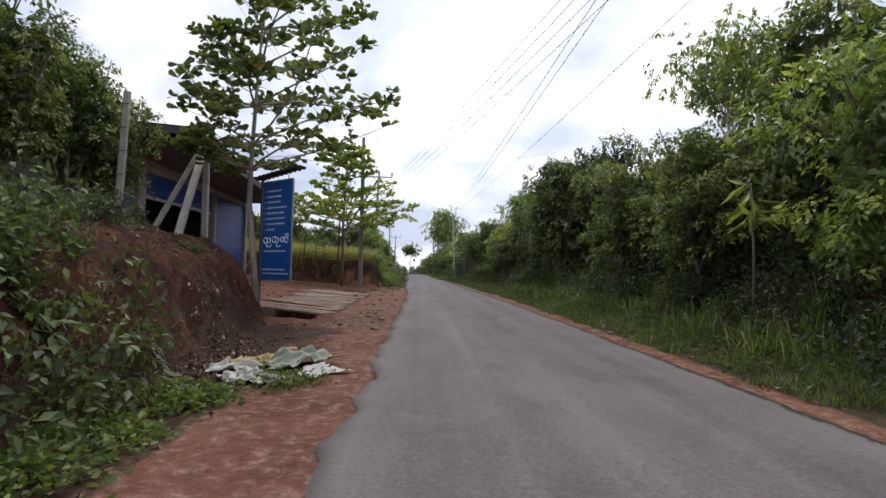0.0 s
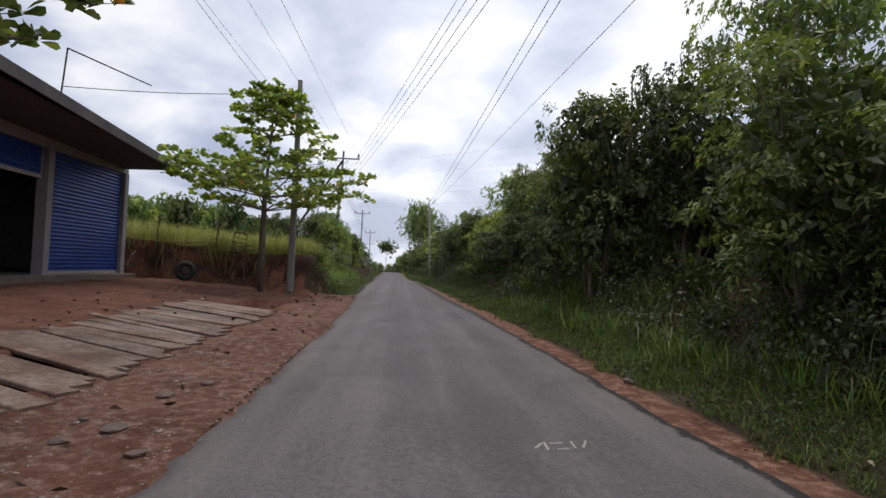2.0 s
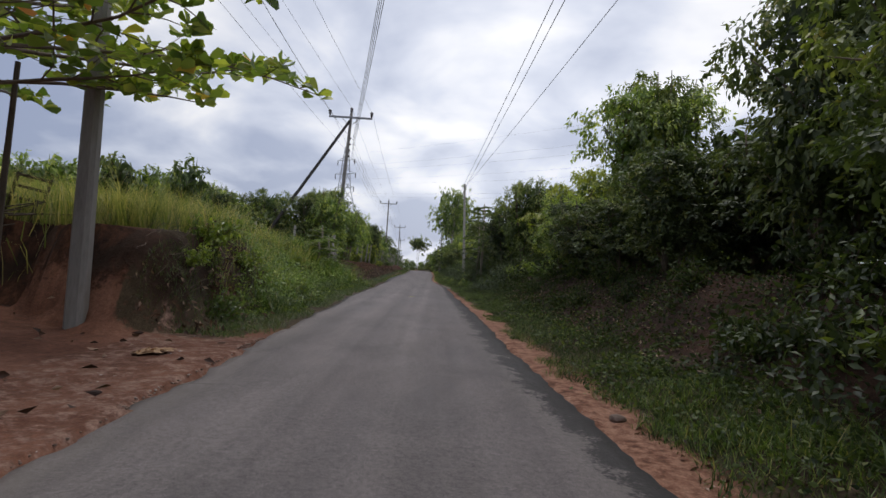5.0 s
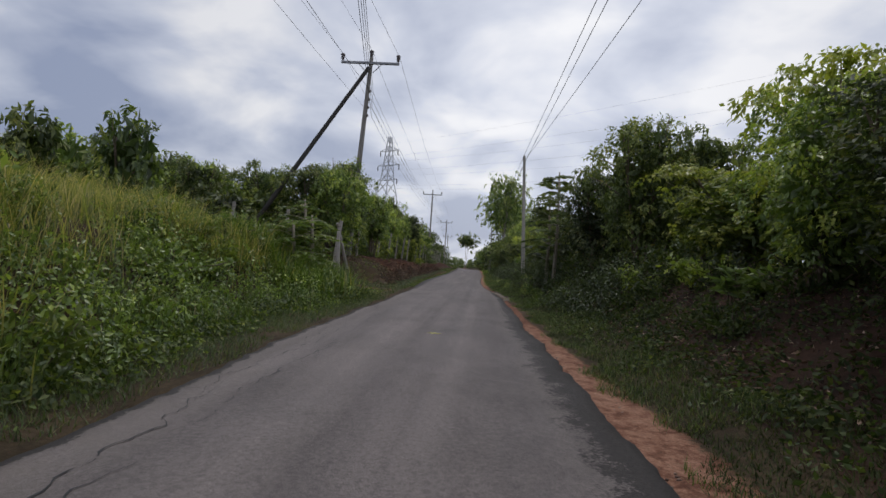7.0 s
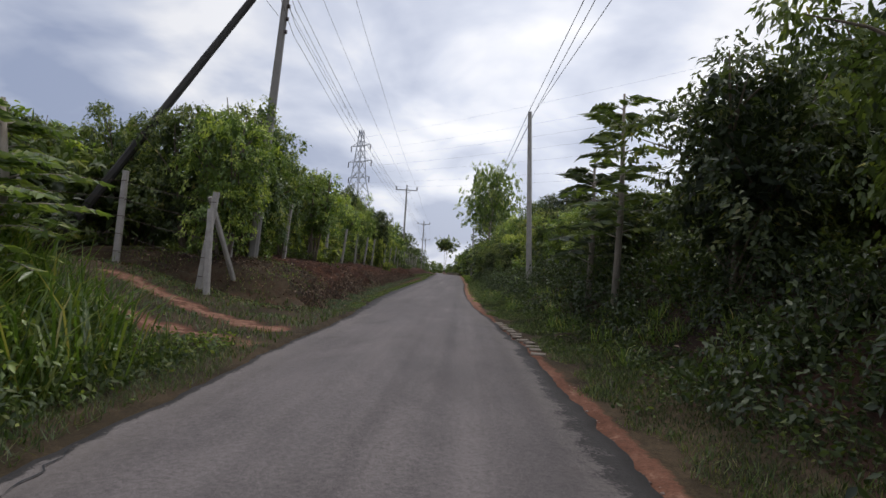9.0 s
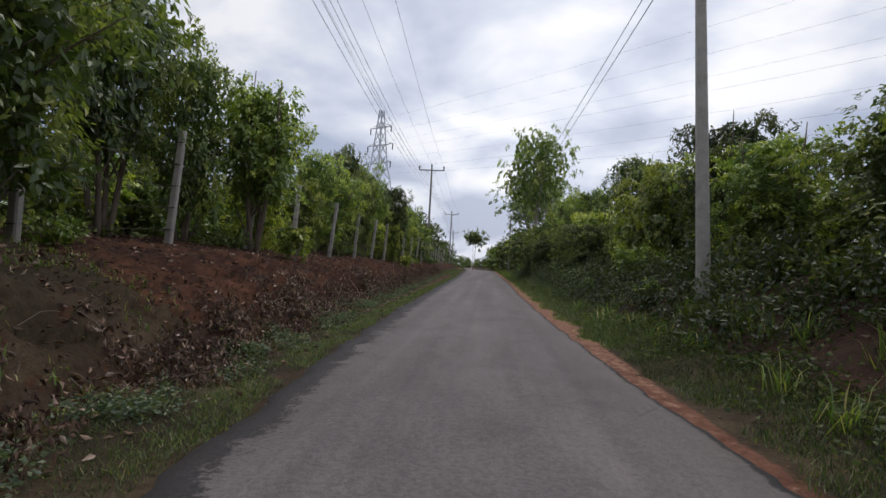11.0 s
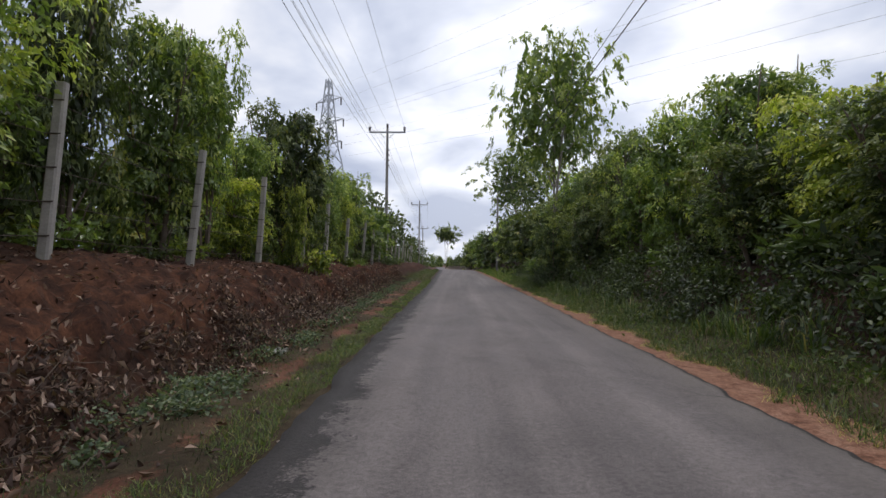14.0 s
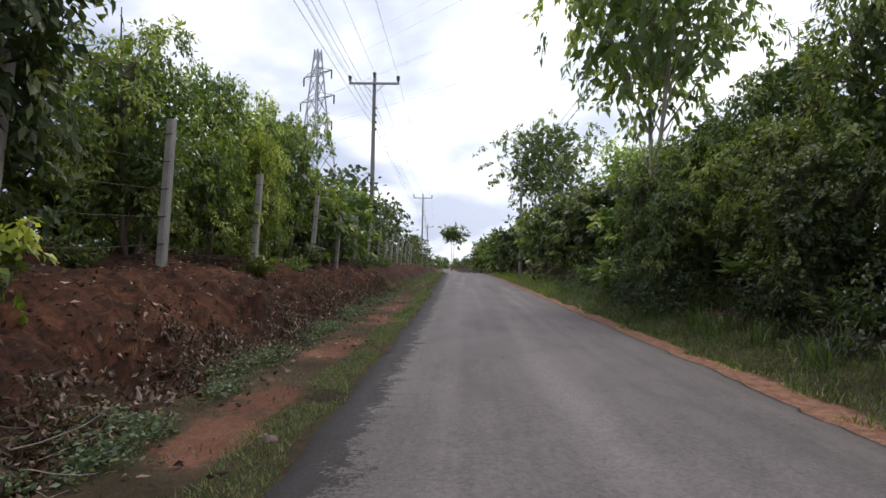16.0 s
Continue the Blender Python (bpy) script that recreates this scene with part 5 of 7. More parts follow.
def lattice_tower(x, y, h):
    z = land_at(x, y)
    root = empty("lattice_tower", Matrix.Translation((x, y, z)) @ Matrix.Rotation(radians(-35), 4, "Z"), "distant steel lattice power tower", "pylon")
    half = lambda q: 2.1 * (1 - q / h) ** 0.85 + 0.25 if q < h * 0.62 else 0.95 - 0.7 * (q / h - 0.62) / 0.38
    lev = [0, 0.16, 0.3, 0.42, 0.53, 0.62, 0.70, 0.78, 0.86, 0.93, 1.0]
    for sx in (-1, 1):
        for sy in (-1, 1):
            g = Geo()
            for a, b in zip(lev, lev[1:]):
                g.bar((sx * half(a * h), sy * half(a * h), a * h), (sx * half(b * h), sy * half(b * h), b * h), 0.14, 0.14)
            part("corner_leg", g, M_TOWER_HAZED, root)
    g = Geo()
    for a, b in zip(lev, lev[1:]):
        ha, hb = half(a * h), half(b * h)
        for s in (-1, 1):
            for p, q in (((-ha, s * ha), (hb, s * hb)), ((ha, s * ha), (-hb, s * hb)), ((s * ha, -ha), (s * hb, hb)), ((s * ha, ha), (s * hb, -hb))):
                g.bar((p[0], p[1], a * h), (q[0], q[1], b * h), 0.07, 0.07)
    part("bracing", g, M_TOWER_HAZED, root)
    for zf, ln in ((0.64, 2.6), (0.76, 2.9), (0.88, 2.4)):
        for s in (-1, 1):
            g = Geo().bar((0, 0.3, zf * h), (s * ln, 0, zf * h + 0.1), 0.08, 0.08).bar((0, -0.3, zf * h), (s * ln, 0, zf * h + 0.1), 0.08, 0.08).bar((0, 0, zf * h + 0.9), (s * ln, 0, zf * h + 0.1), 0.07, 0.07)
            part("tower_arm", g, M_TOWER_HAZED, root)
            part("insulator_string", Geo().tube([(s * ln, 0, zf * h + 0.1), (s * ln, 0, zf * h - 0.9)], 0.09, 6), M_CERAMIC, root)
    return root


lattice_tower(-18.4, 133, 24.0)
for i, (z, dx, dy) in enumerate(((23.5, 0, 0), (20.5, 1.6, 1.6), (20.5, -1.6, -1.6), (17.7, 1.9, 1.9), (17.7, -1.9, -1.9), (15, 1.7, 1.7), (15, -1.7, -1.7))):
    wire((-18.4 + dx, 133 + dy, z), (170 + dx, -118 + dy, z + 8), 9.0, 0.006, "tower lines", "long grey transmission line", 60)


# ---- fence ----
def fence_post(h=1.95, w=0.125):
    root = empty("fence_post", Matrix.Identity(4), "weathered pale concrete fence post", "post", "fence posts")
    part("shaft", Geo().bar((0, 0, -0.3), (0, 0, h), w, w * 0.9, w * 0.85, w * 0.8, 0.18, up=(0, 1, 0)), M_CONCRETE, root)
    for k in range(5):
        part("wire_tie", Geo().bar((-w * 0.52, -w * 0.5, 0.3 + 0.36 * k), (w * 0.52, -w * 0.5, 0.31 + 0.36 * k), 0.012, 0.012), M_RUST, root)
    return root


POST = fence_post()
LINE = [(-4.05, 46.0)] + [(-4.75, 48.9), (-5.15, 51.4)] + [(-5.2 - max(0, y - 82) * 0.022, y) for y in (54.4, 57.3, 60.1, 63.5, 66.9, 70.0, 73.0, 76.2, 78.9, 82.0, 86.2, 89.3, 92.4, 95.5, 98.6, 101.7, 104.8, 108, 111, 114, 117, 120)]
SIDE = [(-4.05, 46.0), (-6.1, 46.6), (-8.0, 46.2), (-10.5, 46.0), (-13, 46)]
rp = random.Random(8)
heads = {}
for x, y in LINE + SIDE[1:]:
    lean = (radians(rp.uniform(-2.5, 2.5)), radians(rp.uniform(2.5, 6)))
    m = Matrix.Translation((x, y, land_at(x, y) - 0.05)) @ Euler((lean[0], lean[1], rp.uniform(-0.15, 0.15))).to_matrix().to_4x4()
    copy_thing(POST, m)
    heads[(x, y)] = m


def strand(pts, k):
    g = Geo()
    for a, b in zip(pts, pts[1:]):
        pa, pb = heads[a] @ Vector((-0.07, 0, 0.3 + 0.36 * k)), heads[b] @ Vector((-0.07, 0, 0.3 + 0.36 * k))
        mid = (pa + pb) / 2 - Vector((0, 0, rp.uniform(0.0, 0.05)))
        g.tube([pa, mid, pb], 0.0045, 4)
        for i in range(6):
            p = pa.lerp(pb, (i + 0.5) / 6)
            g.tube([p + Vector((0, -0.03, 0.025)), p + Vector((0, 0.03, -0.025))], 0.003, 3)
    thing("barbed_wire", g, M_RUST, "rusty barbed wire strand on concrete posts", "wire", "fence wires")


for k in range(5):
    strand(LINE, k)
    strand(SIDE, k)


def brace(a, b, w=0.11, label="leaning concrete brace post of the fence"):
    a, b = Vector(a), Vector(b)
    root = empty("brace_post", Matrix.Translation(a), label, "post", "fence posts")
    part("shaft", Geo().bar(-(b - a) * 0.08, b - a, w, w * 0.9, cham=0.18), M_CONCRETE, root)


zc = land_at(-4.05, 46.0)
brace((-3.75, 45.7, zc - 0.15), (-3.9, 45.95, zc + 1.55))
brace((-3.72, 46.8, land_at(-3.72, 46.8)), (-4.0, 46.1, zc + 1.8), 0.09)
# the corner posts over the near bank
for x, y, h in ((-6.18, 11.3, 2.6),):
    m = Matrix.Translation((x, y, land_at(x, y))) @ Euler((0, radians(2), 0.1)).to_matrix().to_4x4() @ Matrix.Diagonal((1.15, 1.15, h / 1.95, 1))
    ob = copy_thing(POST, m)
    ob.matrix_basis = m
apex = Vector((-4.98, 12.5, 3.66))
brace((-4.72, 10.7, land_at(-4.72, 10.7)), apex, 0.14, "slanting concrete corner brace post")
brace((-5.95, 12.0, land_at(-5.95, 12.0)), apex + Vector((-0.08, 0.05, 0)), 0.13, "slanting concrete corner brace post")
brace((-4.95, 12.62, land_at(-4.95, 12.62)), apex + Vector((0.02, 0.12, 0.02)), 0.13, "upright concrete corner post")


# ---- the plank bridge over the drain ----
rb = random.Random(4)
py, i = 10.7, 0
while py < 18.1:
    w = rb.uniform(0.14, 0.25)
    a = Vector((-1.70 + rb.uniform(-0.12, 0.08), py, 0.105 + 0.006 * (py - 10.7) + rb.uniform(-0.008, 0.008)))
    ln = rb.uniform(0.9, 1.08)
    b = a + Vector((-1.95 * ln, 1.2 * ln, rb.uniform(0.02, 0.06)))
    b.z = max(b.z, land_at(b.x, b.y) - 0.005)
    a.z = max(a.z, land_at(a.x, a.y) - 0.005)
    thing("bridge_plank", Geo().bar(a, b, w, 0.045, w * rb.uniform(0.86, 1.1), 0.045, 0.2), M_PLANK, "grey weathered plank of the drain crossing", "plank", "planks over the drain")
    py += (w + rb.uniform(0.004, 0.018)) * 1.17
for x in (-3.2, -1.9):
    thing("drain_kerb", Geo().box((x - 0.12, 10.6, -0.4), (x + 0.12, 20.4, 0.11), 0.08), M_WOOD, "old beam under the drain planks", "beam", "drain beams")

# ---- almond trees ----
almond_tree("almond_tree", (-3.30, 11.15, land_at(-3.30, 11.15) - 0.1), [(0, 0, 0), (-0.07, 0.02, 0.9), (-0.22, 0.05, 2.2), (-0.2, 0.05, 3.3), (-0.14, 0, 4.3), (-0.1, 0.05, 5.4), (0, 0.1, 6.6)],
            [(2.9, 2.2, 6, 0.35), (3.4, 2.6, 6, 0.1), (4.2, 2.3, 6, 0.6), (5.0, 2.0, 6, 0.2), (5.8, 1.7, 5, 0.5), (6.5, 1.1, 4, 0.4)], 71, "young tropical almond tree with tiered branches and broad leaves", 0.20, 0.5)
almond_tree("almond_tree", (-3.42, 23.7, land_at(-3.42, 23.7) - 0.1), [(0, 0, 0), (0.02, 0, 1.2), (0.0, 0, 3.0), (0.05, 0, 4.2), (0.1, 0, 5.1), (0.12, 0, 6.3)],
            [(2.5, 2.9, 7, 0.1), (2.9, 3.5, 9, 0.5), (3.4, 2.7, 7, 0.3), (3.9, 1.6, 5, 0.9), (4.7, 1.2, 5, 0.2), (5.2, 1.4, 6, 0.7), (5.6, 1.0, 5, 0.2), (6.0, 0.6, 4, 0.5)], 72, "flat-tiered tropical almond tree beside the concrete pole", 0.20, 0.0, M_BARK)

# ---- tall and special trees ----
TALL = plantation_tree(81, 10.4, 3.3, 6200, 0.21, 2, 0.44, M_BARK_PALE, M_LEAF_TALL_HAZED, tall=True, lobes=30, droop=0.7)
tall_top = crown_top(TALL)
place(TALL, "tall slender tree with a pale trunk and airy crown", "tree", "", 3.2, 85.2, 0.92, 0.4, 0, (11.5 - land_at(3.2, 85.2)) / tall_top)
place(TALL, "tall slender tree with a pale trunk and airy crown", "tree", "", 5.2, 116, 1.35, 2.0)
place(TALL, "tall slender tree with a pale trunk and airy crown", "tree", "", 8.5, 104, 0.8, 3.0)
drop(TALL)
AIRY = plantation_tree(82, 10.4, 3.3, 4600, 0.21, 2, 0.64, M_BARK_PALE, M_LEAF_TALL_HAZED, tall=True, lobes=26, droop=0.7)
place(AIRY, "tall bare-trunked tree with a high airy crown", "tree", "", 14.6, 25.0, 1.0, 1.4, 0, (13.6 - land_at(14.6, 25.0)) / crown_top(AIRY))
drop(AIRY)
UMB = plantation_tree(83, 12.0, 4.2, 2400, 0.55, 2, 0.74, M_BARK, M_LEAF, tall=True, lobes=26)
place(UMB, "distant umbrella-crowned tree against the sky", "tree", "", -5.3, 240, 1.0, 0.3, 0, 1.32)
drop(UMB)
BIG = plantation_tree(85, 6.6, 2.0, 13000, 0.15, 4, 0.12, M_BARK, M_LEAF, lobes=34)
for x, y, s, sz in ((8.2, 12.6, 0.8, 0.44), (7.8, 8.4, 0.85, 0.60), (7.4, 18.4, 0.8, 0.54), (6.15, 30.4, 0.66, 0.80), (6.6, 27.3, 0.75, 0.40), (6.9, 23.2, 0.7, 0.5), (6.6, 43.0, 0.7, 0.66)):
    place(BIG, "large dark-leaved tree with a broad crown", "tree", "", x, y, s, rng.uniform(0, 6), -0.05, sz)
drop(BIG)
SAPLING = plantation_tree(47, 2.3, 0.6, 560, 0.20, 2, 0.34, M_BARK_PALE, M_LEAF_FLUSH, lobes=8, droop=1.2)
place(SAPLING, "young light green leafy sapling overhanging the cut bank", "tree", "", -4.3, 57.6, 0.62, 2.5, -0.05, 0.45)
place(SAPLING, "young light green leafy sapling overhanging the cut bank", "tree", "", -4.45, 75.3, 0.6, 3.5, -0.05, 0.42)
drop(SAPLING)

for t in T_DARK + T_MID + T_FLUSH + T_STEMMY + T_FAR:
    drop(t)
drop(POST)


# ---- undergrowth ----
def shrubs(protos, label, group, spots):
    for x, y, s in spots:
        p = protos[rng.integers(len(protos))]
        place(p, label, "shrub", group, x, y, s, rng.uniform(0, 6.28), -0.03, s * rng.uniform(0.8, 1.15))


def rosette_shrub(seed, size):
    """Stems that end in spreading tufts of long leaves."""
    r = np.random.default_rng(seed)
    root = empty("shrub", Matrix.Identity(4), "", "shrub")
    g, P, D = Geo(), [], []
    for i in range(9):
        a = r.uniform(0, 6.283)
        pts = curve_pts((r.normal(0, 0.12), r.normal(0, 0.12), -0.06), (math.cos(a) * 0.6, math.sin(a) * 0.6, 1.0), size * r.uniform(0.5, 1.0), 4, r, 0.1)
        g.tube(pts[::2], [0.014, 0.010, 0.006], 4, False)
        for q in (2, 3, 4):
            n = 13
            b = r.uniform(0, 6.283, n)
            P.append(np.array(pts[q])[None] + r.normal(0, 0.02, (n, 3)))
            D.append(np.stack([np.cos(b), np.sin(b), r.uniform(-0.5, 0.7, n)], 1))
    part("stem", g, M_BARK, root, smooth=True)
    part("foliage", leaf_mesh("foliage", np.concatenate(P), np.concatenate(D), 0.22, 0.062, M_LEAF_MID, r, tone=r.uniform(0.0, 0.6, sum(len(q) for q in P))), M_LEAF_MID, root)
    return root


def frond_tree(x, y, h, mat=M_LEAF_MID, label="thin tree with tiers of feathery compound leaves", low=0.52, leaf=0.27, reach=1.05):
    """A thin straight tree whose crown is tiers of feathery compound leaves."""
    r = np.random.default_rng(77)
    root = empty("tree", Matrix.Translation((x, y, land_at(x, y))), label, "tree")
    g, P, D = Geo(), [], []
    g.tube([(0, 0, -0.2), (0.05, 0.03, h * 0.5), (0.0, 0.0, h)], [0.07, 0.05, 0.02], 7)
    for i in range(26):
        z = h * (low + (1 - low) * i / 26) + r.normal(0, 0.1)
        a = i * 2.4 + r.normal(0, 0.5)
        ln = reach * (1.1 - 0.6 * i / 26) * r.uniform(0.7, 1.15)
        pts = curve_pts((0, 0, z), (math.cos(a), math.sin(a), 0.55), ln, 6, r, 0.03, -0.13)
        g.tube(pts, [0.012, 0.010, 0.009, 0.008, 0.006, 0.005, 0.004], 4, False)
        side = Vector((-math.sin(a), math.cos(a), 0))
        for q in np.linspace(0.2, 1.0, 13):
            k = min(int(q * 6), 5)
            p = pts[k].lerp(pts[k + 1], q * 6 - k)
            ax = (pts[k + 1] - pts[k]).normalized()
            for s in (-1, 1):
                P.append(tuple(p))
                D.append(tuple(ax * 0.5 + side * s + Vector((0, 0, -0.2))))
    part("trunk", g, M_BARK_PALE, root, smooth=True)
    part("crown", leaf_mesh("crown", np.array(P), np.array(D), leaf, leaf * 0.31, mat, r), mat, root)


frond_tree(3.55, 45.0, 3.75, M_LEAF, low=0.35)
frond_tree(3.5, 46.7, 2.9, M_LEAF, low=0.3)
for x, y, h in ((-2.95, 39.9, 1.45), (-3.35, 40.5, 1.6), (-3.2, 39.3, 1.1)):
    frond_tree(x, y, h, M_LEAF_MID, "bushy young tree with light green feathery compound leaves", 0.2, 0.17, 0.75)
def long_leaf_plant(x, y, h):
    """A slender stem with a drooping crown of long leaves."""
    r = np.random.default_rng(88)
    root = empty("plant", Matrix.Translation((x, y, land_at(x, y))), "slender plant with long drooping yellow-green leaves in the hedge", "plant")
    g, P, D = Geo(), [], []
    g.tube([(0, 0, -0.1), (0.03, 0.02, h * 0.5), (-0.03, 0.0, h)], [0.022, 0.017, 0.010], 6)
    for k in range(26):
        a, f = r.uniform(0, 6.283), r.uniform(0.72, 1.0)
        P.append((-0.02 + 0.05 * math.cos(a), 0.05 * math.sin(a), h * f))
        D.append((math.cos(a), math.sin(a), r.uniform(-1.3, 0.5)))
    part("stem", g, M_BARK, root, smooth=True)
    part("foliage", leaf_mesh("foliage", np.array(P), np.array(D), 0.40, 0.085, M_LEAF_FLUSH, r, tone=r.uniform(0.2, 0.9, 26)), M_LEAF_FLUSH, root)


long_leaf_plant(4.3, 6.95, 1.95)
ROSETTE = [rosette_shrub(68, 0.95), rosette_shrub(69, 0.8)]
# right bank
spots = []
y = 1.5
while y < 96:
    for v, s in ((1.95, 0.5), (2.6, 0.72)):
        if (24 < y < 36 or 13.5 < y < 19.5) and rng.uniform() < 0.65:
            continue
        spots.append((float(road_right(y)) + v + rng.uniform(-0.25, 0.3), y + rng.uniform(-0.4, 0.4), s * rng.uniform(0.7, 1.25)))
    y += 0.85 if y < 24 else 1.05
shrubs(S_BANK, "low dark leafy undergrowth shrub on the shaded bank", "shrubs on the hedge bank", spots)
shrubs(S_LIGHT, "small shrub with yellow-green leaves", "shrubs on the hedge bank", [(4.2, 37.2, 0.7), (4.5, 35.2, 0.7), (4.3, 21.4, 0.7), (3.9, 60.5, 1.0)])
spots = [(float(road_right(y)) + rng.uniform(1.6, 2.5), y, rng.uniform(0.6, 1.25)) for y in np.arange(55.5, 92, 2.6) + np.sin(np.arange(55.5, 92, 2.6) * 5) * 0.9] + [(4.43, 33.7, 0.8)]
shrubs(ROSETTE, "shrub with long drooping rosette leaves", "long-leaved shrubs", spots)
# near bank, left
spots = [(rng.uniform(-3.3, -2.4), rng.uniform(1.4, 3.6), rng.uniform(0.35, 0.6)) for i in range(6)] + [(rng.uniform(-6.5, -4.6), rng.uniform(2, 10), rng.uniform(0.35, 0.65)) for i in range(22)] + [(rng.uniform(-4.2, -3.4), rng.uniform(3.6, 8.5), rng.uniform(0.3, 0.5)) for i in range(5)]
spots += [(rng.uniform(-8.5, -6.6), rng.uniform(9.5, 12.4), rng.uniform(0.6, 1.0)) for i in range(8)]
spots += [(rng.uniform(-4.3, -3.0), rng.uniform(2.2, 4.6), rng.uniform(0.5, 0.7)) for i in range(6)]
spots += [(rng.uniform(-3.0, -2.35), rng.uniform(1.7, 4.4), rng.uniform(0.28, 0.45)) for i in range(8)]
shrubs(S_DARK[::2], "leafy shrub hanging over the red bank", "shrubs on the near bank", spots)
# grassy bank, left
spots = []
for i in range(34):
    y = rng.uniform(29.5, 41)
    x = float(lerp(y, FOOT_L)) - rng.uniform(0.1, 3.6)
    spots.append((x, y, rng.uniform(0.5, 1.0)))
spots += [(-2.0, 25.6, 0.45), (-1.9, 26.3, 0.55), (-2.2, 26.7, 0.55), (-2.0, 27.4, 0.5), (-2.2, 28.3, 0.55)]
shrubs([S_DARK[1], S_LIGHT[0]], "green weedy shrub in the grassy bank", "shrubs on the grassy bank", spots)
shrubs(S_LIGHT, "light green young shrub on the bank", "shrubs on the grassy bank", [(-4.5, 40.9, 0.9), (-3.4, 30.2, 0.5), (-4.6, 36, 0.8)])
# along the fence
spots = [(rng.uniform(-6.4, -4.6) - max(0, y - 82) * 0.02, y, rng.uniform(0.45, 0.85)) for y in np.arange(48, 100, 2.0)]
shrubs(S_DARK + S_LIGHT, "leafy sapling beside the wire fence", "saplings along the fence", spots)
for t in S_DARK + S_BANK + S_LIGHT + ROSETTE:
    drop(t)


# ---- grass ----
def scatter(n, ylo, yhi, xfun, r):
    y = r.uniform(ylo, yhi, n)
    x = xfun(y, r.uniform(0, 1, n))
    return np.stack([x, y, land(x, y) - 0.01], 1)


def patchy(P, scale, seed, keep):
    k = rough(P[:, 0], P[:, 1], scale, seed)
    return P[k > keep]


def grass(name, P, h, w, lean, mat, label, r):
    tagged(new(name, blade_mesh(name, P, h, w, lean, mat, r, name == "verge_grass")), label, "grass", kind="stuff")


gr = np.random.default_rng(101)


def verge(y, q, lo, hi):
    return road_right(y) + lo + 0.10 * np.sin(y * 2.3) + 0.07 * np.sin(y * 7.1) + (hi - lo) * q


P = scatter(42000, 1.5, 23, lambda y, q: verge(y, q, 0.40, 1.30), gr)
grass("verge_grass", patchy(P[::2], 1.8, 0.2, -0.3), 0.12, 0.009, 0.8, M_GRASS, "lush short green grass on the verge", gr)
# Half of the blades are darkened, shade painted into the verge.
grass("verge_grass", patchy(P[1::2], 1.8, 0.2, -0.85), 0.10, 0.009, 0.8, M_WEED_DARK_SHADED, "dark verge grass with shade painted into its green", gr)
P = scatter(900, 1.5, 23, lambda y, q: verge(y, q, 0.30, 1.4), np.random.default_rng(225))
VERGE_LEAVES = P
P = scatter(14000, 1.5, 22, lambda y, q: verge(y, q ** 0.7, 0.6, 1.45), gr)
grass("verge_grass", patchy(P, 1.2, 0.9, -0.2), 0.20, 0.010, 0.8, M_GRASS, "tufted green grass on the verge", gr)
# Verge below overhanging trees, their shade painted into the blades.
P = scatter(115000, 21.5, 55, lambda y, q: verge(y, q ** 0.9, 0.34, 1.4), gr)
grass("verge_grass", patchy(P, 1.6, 0.5, -0.95), 0.06, 0.009, 0.8, M_WEED_DARK_SHADED, "dark verge grass with shade painted into its green", gr)
P = scatter(42000, 22, 56, lambda y, q: verge(y, q ** 1.1, 0.26, 1.15), np.random.default_rng(222))
grass("verge_grass", patchy(P, 1.2, 1.1, -0.25), 0.085, 0.007, 0.7, M_GRASS, "short green grass on the verge", np.random.default_rng(223))
P = scatter(70000, 53, 92, lambda y, q: verge(y, q ** 1.2, 0.34, 1.5), gr)
grass("verge_grass", patchy(P[::2], 1.5, 0.4, -0.85), 0.09, 0.008, 0.8, M_WEED_DARK_SHADED, "dark green grass on the verge", gr)
grass("verge_grass", patchy(P[1::2], 1.5, 0.4, -0.85), 0.13, 0.008, 0.9, M_GRASS, "lush green arching grass on the verge", gr)
P = scatter(16000, 53, 92, lambda y, q: verge(y, q, 0.26, 0.52), np.random.default_rng(261))
grass("verge_grass", patchy(P, 2.2, 0.8, -0.3), 0.05, 0.006, 1.0, M_GRASS_DRY, "dry brownish thatch at the rim of the verge", np.random.default_rng(262))
P = scatter(12000, 90, 125, lambda y, q: road_right(y) + 0.35 + 1.5 * q, gr)
grass("verge_grass", P, 0.18, 0.02, 0.6, M_GRASS, "short green grass on the verge", gr)


def tufts(n, per, ylo, yhi, xfun, spread, r):
    c = scatter(n, ylo, yhi, xfun, r)
    P = np.repeat(c, per, 0)
    P[:, :2] += r.normal(0, spread, (len(P), 2))
    P[:, 2] = land(P[:, 0], P[:, 1]) - 0.02
    return P


P = tufts(130, 36, 1, 21, lambda y, q: road_right(y) + 0.95 + 1.2 * q, 0.12, gr)
grass("tall_grass", P, 0.46, 0.012, 0.8, M_GRASS, "tufts of tall arching green grass", gr)
P = tufts(60, 32, 40, 58, lambda y, q: road_right(y) + 0.8 + 1.3 * q, 0.08, gr)
grass("tall_grass", P, 0.32, 0.011, 0.75, M_GRASS, "tufts of tall arching green grass", gr)
P = scatter(9000, 40.8, 46.6, lambda y, q: road_left(y) - 0.1 - 5.5 * q, gr)
P = P[np.minimum(seg_dist(P[:, 0], P[:, 1], (-1.3, 43.0), (-6.2, 45.9)), seg_dist(P[:, 0], P[:, 1], (-0.9, 41.5), (-3.4, 42.6))) > 0.26]
grass("track_grass", patchy(P, 1.5, 0.7, -0.6), 0.10, 0.012, 0.8, M_GRASS, "short grass between the track's bare ruts", gr)
P = tufts(110, 34, 60, 92, lambda y, q: road_right(y) + 0.9 + 0.9 * q, 0.08, gr)
